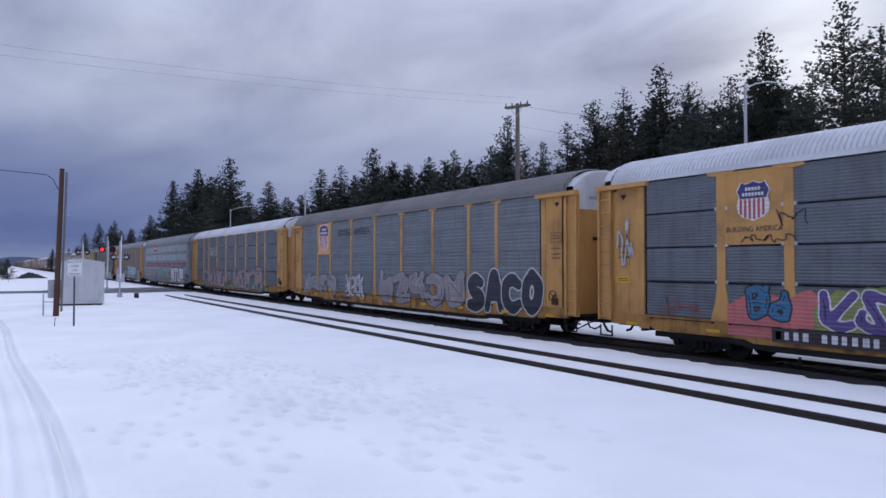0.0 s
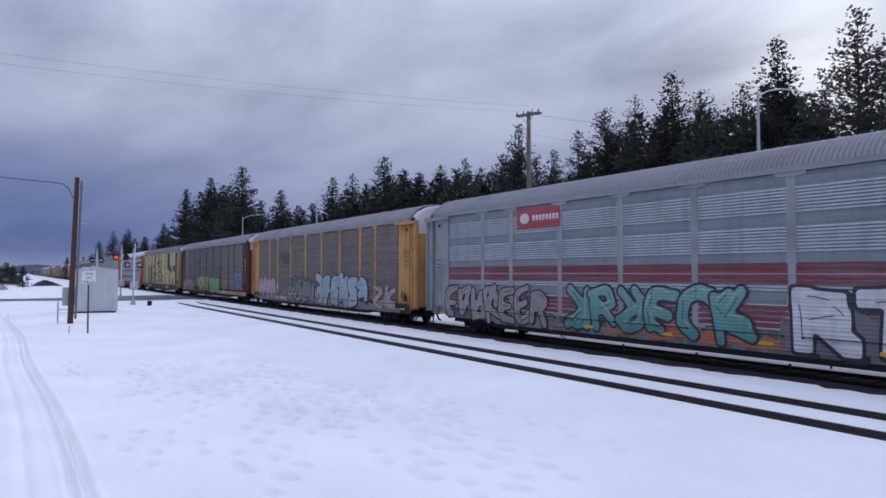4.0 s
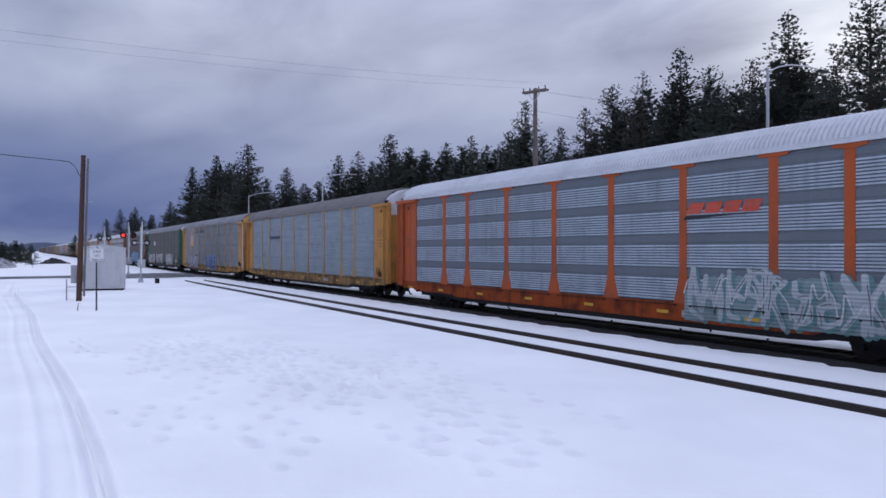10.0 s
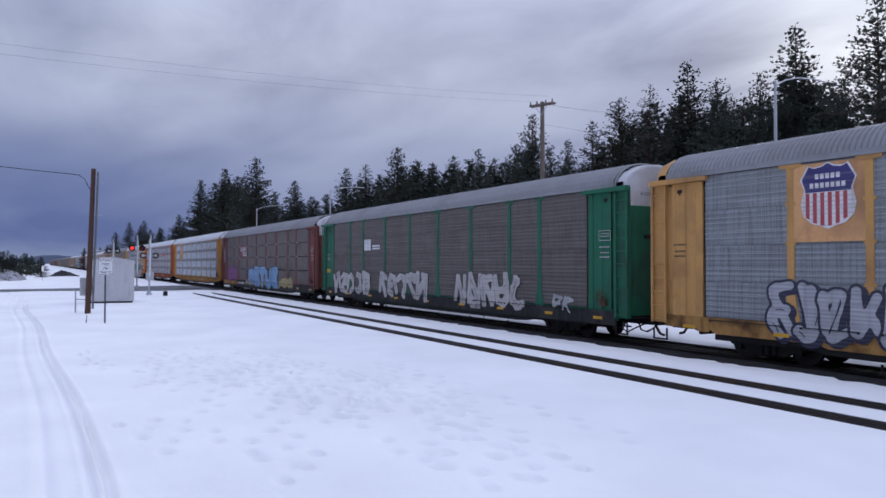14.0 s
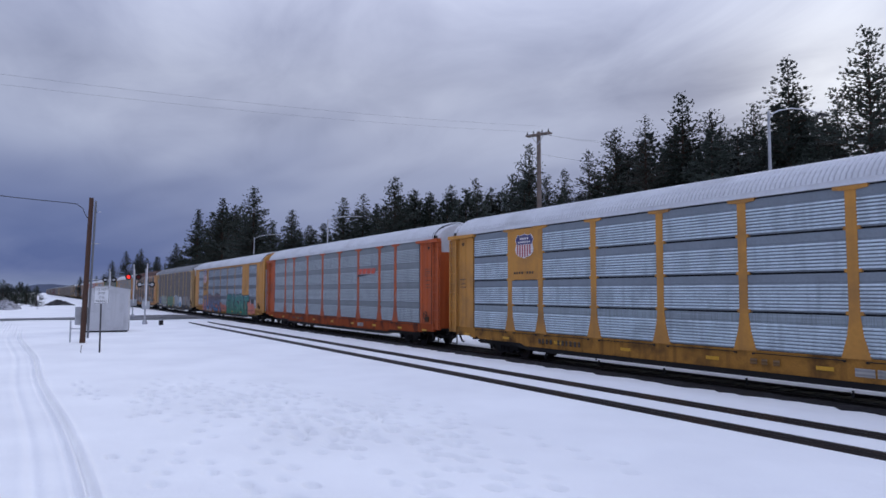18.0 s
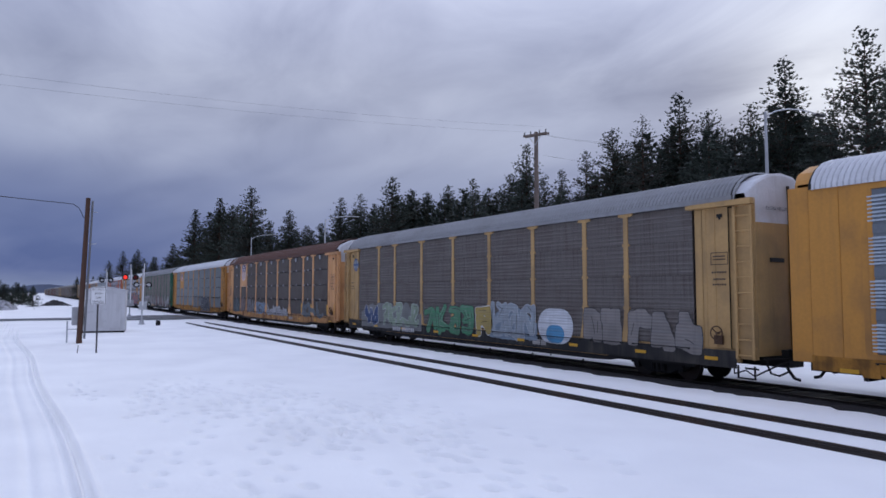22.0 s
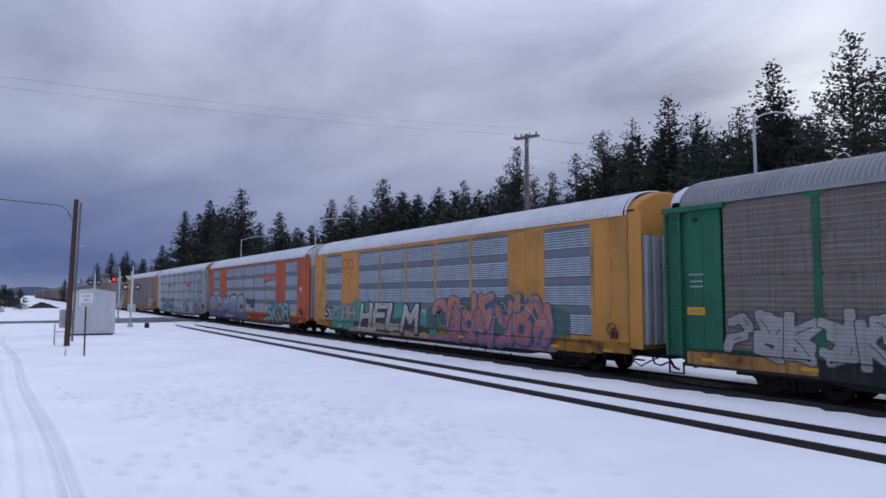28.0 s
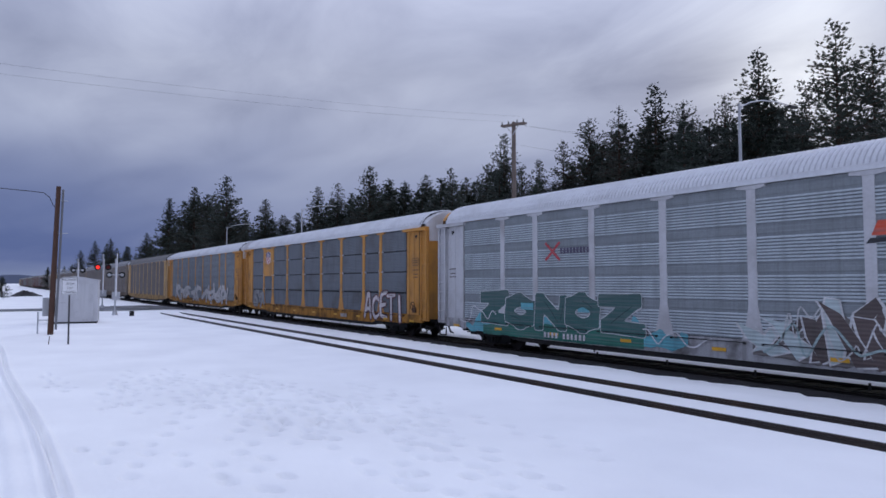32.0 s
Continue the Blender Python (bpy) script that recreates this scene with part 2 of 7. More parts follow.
def cable(name, pts, r, material, label, category, parent=None):
    c = bpy.data.curves.new(name, "CURVE")
    c.dimensions, c.bevel_depth, c.bevel_resolution = "3D", r, 1
    s = c.splines.new("POLY")
    s.points.add(len(pts) - 1)
    for p, q in zip(s.points, pts):
        p.co = (*q, 1)
    c.materials.append(material)
    ob = new(name, c)
    if parent:
        ob.parent = parent
        if label:
            ob["label"] = label
        return ob
    return tagged(ob, label, category)


def sagging(a, b, sag, n=24):
    a, b = Vector(a), Vector(b)
    return [tuple(a.lerp(b, i / n) - Vector((0, 0, sag * 4 * (i / n) * (1 - i / n)))) for i in range(n + 1)]

# ---- ground ----
rng_ground = random.Random(5)
TRACK_Y, SIDING_Y, GAUGE, RAIL_TOP = 18.32, 12.13, 1.505, -0.17
SIDING_RAILS = (SIDING_Y - GAUGE / 2, SIDING_Y + GAUGE / 2)
PRINTS = []
for _ in range(75):
    px, a = rng_ground.uniform(-19, -6.0), rng_ground.uniform(-0.5, 0.9)
    py = 3.4 + (px + 18) * 0.22 + rng_ground.gauss(0, 1.3)
    for k in range(rng_ground.randint(3, 9)):
        s = 0.14 if k % 2 else -0.14
        PRINTS.append((px - math.cos(a) * 0.5 * k + math.sin(a) * s, py + math.sin(a) * 0.5 * k * 0.6 + math.cos(a) * s, rng_ground.uniform(0.12, 0.2)))


def smooth(v):
    v = np.clip(v, 0, 1)
    return v * v * (3 - 2 * v)


def ground_height(x, y):
    """Packed snow: level with the rail foot by the line, a little higher on the roadside, with ruts and footprints."""
    z = -0.10 + 0.10 * smooth((9.5 - y) / 4.0) + 0.5 * smooth(1 - np.hypot(x, y) / 8.0)
    z = z + 0.085 * smooth((15.4 - y) / 1.2) * smooth((y - 7.2) / 2.2)
    z = z - 0.30 * smooth((y - 16.2) / 0.8) * smooth((19.9 - y) / 0.5) - 0.06 * smooth((y - 19.3) / 0.5)
    z = z + 0.03 * np.sin(x * 0.31 + y * 0.5) * np.sin(y * 0.43 - x * 0.17) * smooth((10 - y) / 3)
    # a gap kept open beside the siding's rails
    for yr in SIDING_RAILS:
        z = z - 0.065 * smooth((0.2 - np.abs(y - yr)) / 0.09) * (x > -58)
    # ruts of one vehicle, curving off to the road
    for off, depth, wide in ((0.0, 0.11, 0.045), (-0.16, 0.05, 0.04), (-0.62, 0.03, 0.07), (-1.55, 0.03, 0.06)):
        line = 0.76 + off + 0.025 * np.minimum(x + 9, 0) + 0.06 * np.sin(x * 0.35) - 0.0006 * np.minimum(x + 25, 0) ** 2
        d = np.abs(y - line)
        z = z - depth * np.exp(-(d / wide) ** 2) + 0.35 * depth * np.exp(-((d - wide * 2.0) / wide) ** 2)
    return z


def build_ground():
    xs = np.concatenate([[-4000, -2500, -1500, -1000, -700, -500, -400, -320, -260, -220], np.arange(-190, -46, 6.0), np.arange(-45, -20, 0.22), np.arange(-20, -4.0, 0.085), np.arange(-4, -3, 0.2), np.arange(-2.8, 6, 0.8), np.arange(8, 60, 6), [80, 120, 200, 400, 800, 1500, 3000]])
    ys = np.concatenate([[-3000, -1500, -800, -400, -200, -100, -60, -40, -25, -15, -10, -7, -5], np.arange(-4, -1.6, 0.11), np.arange(-1.6, 1.4, 0.036), np.arange(1.4, 9.0, 0.065), np.arange(9.0, 10.6, 0.15), np.sort(np.concatenate([np.arange(10.7, 15.5, 0.3), [yr + d for yr in SIDING_RAILS for d in (-0.22, -0.12, -0.04, 0.05, 0.14)]])), [15.9, 16.2, 16.6, 17.0, 18.0, 19.0, 19.4, 19.6, 19.8, 20.1], np.arange(21, 30, 1.5), [35, 45, 60, 80, 110, 160, 250, 400, 800, 1600, 3000]])
    X, Y = np.meshgrid(xs, ys, indexing="ij")
    Z = ground_height(X, Y)
    for px, py, dp in PRINTS:
        i = np.where(np.abs(xs - px) < 0.5)[0]
        j = np.where(np.abs(ys - py) < 0.5)[0]
        if len(i) and len(j):
            sx, sy = X[i[0]:i[-1] + 1, j[0]:j[-1] + 1], Y[i[0]:i[-1] + 1, j[0]:j[-1] + 1]
            Z[i[0]:i[-1] + 1, j[0]:j[-1] + 1] -= dp * np.exp(-(((sx - px) / 0.115) ** 4 + ((sy - py) / 0.07) ** 4))
    n, m = len(xs), len(ys)
    verts = np.stack([X, Y, Z], -1).reshape(-1, 3).tolist()
    idx = np.arange(n * m).reshape(n, m)
    faces = np.stack([idx[:-1, :-1], idx[1:, :-1], idx[1:, 1:], idx[:-1, 1:]], -1).reshape(-1, 4).tolist()
    me = bpy.data.meshes.new("ground")
    me.from_pydata(verts, [], faces)
    me.polygons.foreach_set("use_smooth", [True] * len(me.polygons))
    me.materials.append(SNOW)
    tagged(new("ground", me), "snow-covered flat ground with wheel ruts and footprints", "ground", kind="structure")


build_ground()


def ballast_bed():
    """Dark stone bed of the main line, its shoulder falling to the snow, with an uneven edge."""
    r = random.Random(3)
    prof = [(15.55, -0.14), (15.85, -0.085), (16.4, -0.08), (17.0, -0.17), (17.4, -0.24), (18.3, -0.255), (19.2, -0.26), (19.5, -0.30)]
    xs = list(np.arange(-460, -60, 2.5)) + list(np.arange(-60, 8, 0.35)) + list(np.arange(9, 90, 3))
    verts, faces = [], []
    for x in xs:
        for k, (y, z) in enumerate(prof):
            edge = k in (0, 1, len(prof) - 1)
            verts.append((x, y + (r.uniform(-0.2, 0.2) if edge else r.uniform(-0.05, 0.05)), z + (0 if edge else r.uniform(-0.025, 0.025))))
    m = len(prof)
    for i in range(len(xs) - 1):
        for k in range(m - 1):
            faces.append((i * m + k, (i + 1) * m + k, (i + 1) * m + k + 1, i * m + k + 1))
    me = bpy.data.meshes.new("track_bed")
    me.from_pydata(verts, [], faces)
    me.materials.append(BALLAST)
    tagged(new("track_bed", me), "dark crushed stone bed under the main line", "track bed", kind="structure")


ballast_bed()

RAIL_SHAPE = [(-0.036, 0.0), (0.036, 0.0), (0.036, -0.04), (0.01, -0.055), (0.01, -0.13), (0.075, -0.155), (0.075, -0.175), (-0.075, -0.175), (-0.075, -0.155), (-0.01, -0.13), (-0.01, -0.055), (-0.036, -0.04)]


def rail(y, x0, x1, label, lift=0.0):
    bm = bmesh.new()
    rings = []
    for x in (x0, x1):
        rings.append([bm.verts.new((x, y + a, b + lift)) for a, b in RAIL_SHAPE])
    n = len(RAIL_SHAPE)
    for i in range(n):
        bm.faces.new((rings[0][i], rings[1][i], rings[1][(i + 1) % n], rings[0][(i + 1) % n]))
    bmesh.ops.recalc_face_normals(bm, faces=bm.faces)
    return single("rail", bm, RAIL, label, "rail", "rails of the two tracks", "structure")


for y in (TRACK_Y - GAUGE / 2, TRACK_Y + GAUGE / 2):
    rail(y, -460, 90, "worn steel rail of the main line on dark stone", RAIL_TOP)
for y in SIDING_RAILS:
    rail(y, -58.5, 90, "dark steel rail of the siding standing out of the snow", 0.066)


def ties():
    bm = bmesh.new()
    r = random.Random(2)
    x = -120.0
    while x < 15:
        box(bm, x, x + 0.23, TRACK_Y - 1.3, TRACK_Y + 0.95, -0.37, RAIL_TOP - 0.075 + r.uniform(-0.01, 0.01))
        x += 0.52
    single("ties", bm, TIE, "dark wooden ties under the main line", "ties", kind="stuff")


ties()


def crossing_road():
    bm = bmesh.new()
    r = random.Random(4)
    ys = [-300, -150, -80, -40] + list(np.arange(-30, 16.4, 1.2))
    prev = None
    for y in ys:
        c = -72.6 - 0.12 * max(0, y - 3)
        flare = min(1, max(0, (y - 3) / 7))
        a, b = c - 3.0 - 2.5 * flare + r.uniform(-0.35, 0.35), c + 2.6 + 4.5 * flare + r.uniform(-0.3, 0.3)
        z = 0.035 if y < 14 else 0.035 - 0.1 * min(1, (y - 14) / 2)
        cur = (bm.verts.new((a, y, z)), bm.verts.new((b, y, z)))
        if prev:
            bm.faces.new((prev[0], prev[1], cur[1], cur[0]))
        prev = cur
    single("road", bm, ASPHALT, "wet grey asphalt road with snow slush leading to the crossing", "road", kind="structure")
    for k, (y0, y1) in enumerate(((16.15, 17.42), (17.72, 18.92), (19.22, 20.5), (10.2, 11.28), (11.5, 12.75), (13.0, 14.2))):
        bm = bmesh.new()
        for i in range(4):
            box(bm, -78.4 + i * 2.3, -78.4 + i * 2.3 + 2.26, y0, y1, -0.35, RAIL_TOP - 0.015 if k < 3 else 0.065)
        single("crossing_panel", bm, PANELING, "dark concrete panels of the level crossing between the rails", "crossing panel", "crossing panels", "structure")


crossing_road()


# ---- hills and far things ----
def ridge(name, dist, spread, hgt, seed, color, label):
    r = random.Random(seed)
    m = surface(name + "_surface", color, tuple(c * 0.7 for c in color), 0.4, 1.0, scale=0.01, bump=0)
    bm = bmesh.new()
    prev = None
    for i in range(90):
        a = -spread + 2 * spread * i / 89
        d = dist * (1 + 0.06 * math.sin(i * 0.7))
        x, y = -d * math.cos(a), d * math.sin(a)
        h = hgt * (0.55 + 0.35 * math.sin(i * 0.21 + seed) + 0.15 * math.sin(i * 0.63 + 2 * seed) + r.uniform(-0.04, 0.04))
        cur = (bm.verts.new((x * 0.9, y * 0.9, -2)), bm.verts.new((x, y, max(3, h))), bm.verts.new((x * 1.15, y * 1.15, -2)))
        if prev:
            bm.faces.new((prev[0], prev[1], cur[1], cur[0]))
            bm.faces.new((prev[1], prev[2], cur[2], cur[1]))
        prev = cur
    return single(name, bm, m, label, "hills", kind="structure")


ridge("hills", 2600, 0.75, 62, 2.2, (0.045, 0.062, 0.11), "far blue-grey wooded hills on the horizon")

# ---- trees ----


def pine_meshes(seed, height, spread, clear, step, lush, blades, tuft, blade=0.15, taper=0.68):
    """Trunk and crown of one pine: limbs all the way up, shorter towards the tip, each set with tufts of needles."""
    r = random.Random(seed)
    bt = bmesh.new()
    for k in range(5):
        tube(bt, (0, 0, height * k / 5 - (0.3 if k == 0 else 0)), (0, 0, height * (k + 1) / 5), 0.011 * height * (1 - k / 5.2), 0.011 * height * (1 - (k + 1) / 5.2), 7)
    verts, faces = [], []

    def spike(p, d, ln, w):
        s = d.orthogonal().normalized() * w
        i = len(verts)
        verts.extend((tuple(p - s), tuple(p + d * ln), tuple(p + s)))
        faces.append((i, i + 1, i + 2))

    lobes = [(r.uniform(0, 6.28), r.uniform(0.1, 0.95), r.uniform(-0.35, 0.35)) for _ in range(10)]
    z = height * clear
    while z < height * 0.985:
        f = (z / height - clear) / (1 - clear)
        a = r.uniform(0, 2 * math.pi)
        reach = spread * (1 - f) ** taper * (0.75 + 0.25 * min(1, f * 4))
        for la, lf, amt in lobes:
            reach *= 1 + amt * max(0, math.cos(a - la)) * max(0, 1 - abs(f - lf) / 0.13)
        ln = 0.2 + reach * r.uniform(0.5, 1.06)
        if r.random() < 0.04:
            ln *= 1.2
        # limbs sag low down, reach up towards the tip, and turn up at their ends
        d = Vector((math.cos(a), math.sin(a), r.uniform(-0.15, 0.15) - 0.05 + 0.75 * f * f)).normalized()
        base = Vector((0, 0, z))
        tip = base + d * ln
        if ln > 1.2 and step < 0.003:
            tube(bt, base, tip, 0.04, 0.012, 3)
        count = max(2, int(ln * lush))
        for k in range(count):
            t = 0.12 + 0.88 * (k + r.random()) / count
            c = base.lerp(tip, t) + Vector((r.gauss(0, 0.17), r.gauss(0, 0.17), r.gauss(0.02, 0.13) + 0.10 * ln * t * t))
            size = tuft * r.uniform(0.7, 1.25) * (0.6 + 0.4 * (1 - f))
            for _ in range(blades):
                q = Vector((r.gauss(0, 0.8), r.gauss(0, 0.8), r.gauss(0.55, 0.6)))
                q = (q + d * 0.7).normalized()
                spike(c - q * size * 0.3, q, size * r.uniform(0.7, 1.15), size * blade)
        z += height * step * r.uniform(0.6, 1.4) * (2.4 if f < 0.3 else 1.0)
    for k in range(blades):
        q = Vector((r.gauss(0, 0.3), r.gauss(0, 0.3), 1)).normalized()
        spike(Vector((0, 0, height * 0.975)), q, tuft * r.uniform(0.8, 1.5), tuft * 0.12)
    me = bpy.data.meshes.new("crown")
    me.from_pydata(verts, [], faces)
    return finish(bt, "trunk"), me


# tall open-crowned pines, middle-distance pines, plain far ones
PINES = [pine_meshes(40 + k, 24, sp, cl, 0.0025, 5.2, 11, 0.33, 0.22, tp) for k, (sp, cl, tp) in enumerate(((5.6, 0.10, 0.72), (5.2, 0.08, 0.78), (6.0, 0.10, 0.70), (5.0, 0.09, 0.84)))]
PINES += [pine_meshes(50 + k, 24, sp, cl, 0.0026, 4.2, 7, 0.42, 0.30, tp) for k, (sp, cl, tp) in enumerate(((5.6, 0.03, 0.76), (5.2, 0.03, 0.84), (5.9, 0.04, 0.72)))]
PINES += [pine_meshes(60 + k, 24, sp, 0.02, 0.0042, 2.6, 4, 0.62, 0.42, 0.84) for k, sp in enumerate((5.8, 5.2, 6.2))]


def pine(x, y, height, kind, turn, wide=1.0, label="tall dark green pine in the wood behind the line"):
    s = height / 24
    t = thing("pine_tree", Matrix.Translation((x, y, -0.2)) @ Matrix.Rotation(turn, 4, "Z"), label, "tree", "pines of the wood")
    for name, me, mat in (("trunk", PINES[kind][0], BARK), ("crown", PINES[kind][1], NEEDLES)):
        o = part(name, me, mat, t)
        o.scale = (s * wide, s * wide, s)
    return t


# skyline of the wood: share of the view's width from the far end of the line, and rise per metre of that width
SKYLINE = [(150, 412), (175, 395), (202, 391), (231, 405), (266, 381), (305, 319), (349, 299), (372, 312), (406, 279), (440, 342), (475, 321), (506, 349), (533, 345), (568, 299), (603, 292), (628, 310), (660, 262), (695, 285), (723, 290), (760, 277), (803, 265), (832, 282), (868, 258), (899, 203), (930, 262), (962, 249), (1005, 214), (1052, 177), (1105, 151), (1171, 111), (1222, 144), (1296, 131), (1358, 48), (1442, 118), (1499, -2), (1565, 42), (1640, 20), (1720, 60)]
F_LEN, VIEW_SIN, VIEW_COS = 1180.0, math.sin(radians(33.59)), math.cos(radians(33.59))


def skyline_way(u, v):
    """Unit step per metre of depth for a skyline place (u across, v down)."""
    right, down = (u - 784) / F_LEN, (v - 441 - 28) / F_LEN
    return Vector((-VIEW_COS + right * VIEW_SIN, VIEW_SIN + right * VIEW_COS, -down))


def build_wood():
    r = random.Random(21)
    for i, (u, v) in enumerate(SKYLINE):
        w = skyline_way(u, v)
        h = r.uniform(20, 26) if u > 260 else r.uniform(19, 23)
        depth = (h - EYE.z) / w.z
        y = w.y * depth
        if y > 74 or y < 38:
            depth *= min(74, max(38, y)) / y
            h = EYE.z + w.z * depth
        p = w * depth
        pine(p.x, p.y, h + 0.2, r.choice((0, 1, 2, 3)) if u > 880 else r.choice((4, 5, 6)), r.uniform(0, 6.28), r.uniform(1.28, 1.52) if u > 880 else r.uniform(1.38, 1.62))
    tops = np.array(SKYLINE, float)
    for k in range(175):
        u = 195 + 1535 * (k + r.random()) / 175
        near = u > 900
        v = max(np.interp(u + du, tops[:, 0], tops[:, 1]) for du in (-24, -12, 0, 12, 24))
        v = min(446, v + (r.uniform(130, 220) if u > 1440 else r.uniform(22, 75) if near else r.uniform(0, 26)))
        w = skyline_way(u, v)
        y = r.uniform(54, 82)
        depth = y / w.y
        h = EYE.z + w.z * depth
        p = w * depth
        if h > 6:
            pine(p.x, p.y, h, r.choice((7, 8, 9)), r.uniform(0, 6.28), (r.uniform(1.3, 1.7) if near else r.uniform(1.5, 2.0)) * (1 if h > 14 else 1.35), "dark pine deeper in the wood behind the line")


build_wood()


def roadside_trees():
    r = random.Random(33)
    for k in range(28):
        u = -150 + 168 * (k + r.random()) / 28
        w = skyline_way(u, 437 + 0.25 * max(0, u + 55) + 0.05 * max(0, -u - 60) + r.uniform(4, 14))
        p = w * r.uniform(118, 150)
        pine(p.x, p.y, EYE.z + p.z + 0.2, r.choice((7, 8, 9)), r.uniform(0, 6), r.uniform(1.9, 2.6), "dark bushy conifer beyond the crossing road")
    p = skyline_way(13, 458) * 115
    pine(p.x, p.y, EYE.z + p.z + 0.2, 8, 1.0, 2.4, "low dark bush beside the road sign")
    for u, v in ((93, 441), (106, 434), (122, 440), (135, 436)):
        p = skyline_way(u, v) * 255
        pine(p.x, p.y, EYE.z + p.z + 0.2, 5, r.uniform(0, 6), 1.7, "dark pine far down the line")


roadside_trees()

# ---- roadside things ----


def utility_pole():
    t = thing("utility_pole", pose(-37.6, 2.30, -0.05), "slightly leaning brown wooden utility pole with a conduit, standing in snow", "utility pole")
    bm = bmesh.new()
    tube(bm, (0, 0, 0), (0.05, 0.18, 7.3), 0.135, 0.105, 14)
    part("pole", bm, POLEWOOD, t)
    bm = bmesh.new()
    tube(bm, (0.08, 0.22, 0.3), (0.10, 0.38, 7.15), 0.05, n=8)
    part("conduit", bm, DULLSTEEL, t, "grey conduit clipped to the pole")
    for z in (1.6, 3.2, 5.0, 6.6):
        bm = bmesh.new()
        tube(bm, (0.05, 0.1, z), (0.1, 0.62, z), 0.018, n=6)
        part("bracket", bm, GALV, t)
    bm = bmesh.new()
    box(bm, -0.42, -0.16, -0.34, 0.26, 0.95, 1.85)
    bmesh.ops.bevel(bm, geom=bm.edges[:], offset=0.02, segments=1, affect="EDGES")
    part("meter_box", bm, GALV, t, "grey metal meter box")
    cable("service_wire", [(0.05, 0.12, 6.2), (0.05, -0.02, 6.35), (0.05, -0.2, 6.75), (0.0, -0.45, 6.95), (-0.3, -0.9, 7.02)] + sagging((-0.3, -0.9, 7.02), (20, -24, 8.2), 0.7), 0.018, WIRE, "sagging black service wire", "", t)


utility_pole()


def stop_sign():
    t = thing("warning_sign", pose(-31.6, 2.55, -0.05, 0, 0, 2), "small white rectangular traffic sign on a thin steel post in snow", "road sign")
    bm = bmesh.new()
    for dx, dy in ((0, 0), (0, 0.05)):
        box(bm, dx, dx + 0.045, dy, dy + 0.012, -0.1, 2.75)
    box(bm, 0.0, 0.012, 0, 0.062, -0.1, 2.75)
    part("post", bm, surface("sign_post", (0.10, 0.095, 0.10), rough=0.7), t)
    bm = bmesh.new()
    box(bm, 0.05, 0.056, -0.27, 0.33, 2.08, 2.82)
    bmesh.ops.bevel(bm, geom=[e for e in bm.edges if abs(e.verts[0].co.x - e.verts[1].co.x) > 0.004], offset=0.05, segments=3, affect="EDGES")
    plate = part("sign_plate", bm, WHITEPAINT, t, "white sign plate with a black border")
    for k, word in enumerate(("DO NOT", "STOP", "ON", "TRACKS")):
        o = part("lettering", word_mesh(word, 0.088, 0.003), DARKPAINT, plate)
        w = max(v.co.x for v in o.data.vertices) - min(v.co.x for v in o.data.vertices)
        o.matrix_local = Matrix.Translation((0.058, 0.03 - w / 2, 2.66 - k * 0.17)) @ Matrix(((0, 0, 1, 0), (1, 0, 0, 0), (0, 1, 0, 0), (0, 0, 0, 1)))
    for a, b in ((2.10, 2.115), (2.785, 2.80)):
        bm = bmesh.new()
        box(bm, 0.0562, 0.058, -0.24, 0.30, a, b)
        part("border", bm, DARKPAINT, plate)
    for a, b in ((-0.255, -0.24), (0.30, 0.315)):
        bm = bmesh.new()
        box(bm, 0.0562, 0.058, a, b, 2.12, 2.78)
        part("border", bm, DARKPAINT, plate)


def word_mesh(word, height, thick, bold=0.0, spacing=1.0):
    """The built-in letters as a flat raised mesh, height metres tall, starting at x = 0."""
    c = bpy.data.curves.new("lettering", "FONT")
    c.body, c.size, c.extrude, c.offset, c.space_character, c.resolution_u = word, height * 1.37, thick, bold, spacing, 3
    ob = bpy.data.objects.new("lettering", c)
    me = bpy.data.meshes.new_from_object(ob)
    bpy.data.objects.remove(ob)
    bpy.data.curves.remove(c)
    me.materials.clear()
    return me


stop_sign()


def small_marker():
    t = thing("marker_post", pose(-38.3, 1.8, -0.05), "thin steel posts of a low pipe guard beside the utility pole", "post")
    for dx, dy, h in ((0, 0, 1.15), (0.3, 0.45, 1.1)):
        bm = bmesh.new()
        tube(bm, (dx, dy, -0.1), (dx, dy, h), 0.035, n=8)
        part("upright", bm, GALV, t)
    bm = bmesh.new()
    tube(bm, (0, 0, 0.75), (0.3, 0.45, 0.75), 0.025, n=8)
    part("crossbar", bm, GALV, t)
    bm = bmesh.new()
    tube(bm, (0, 0, 0), (0.02, 0.03, 0.38), 0.02, 0.012, n=6)
    single("stake", bm, POLEWOOD, "short thin wooden stake in the snow", "stake", m=pose(-31.9, 1.9, -0.05))


small_marker()


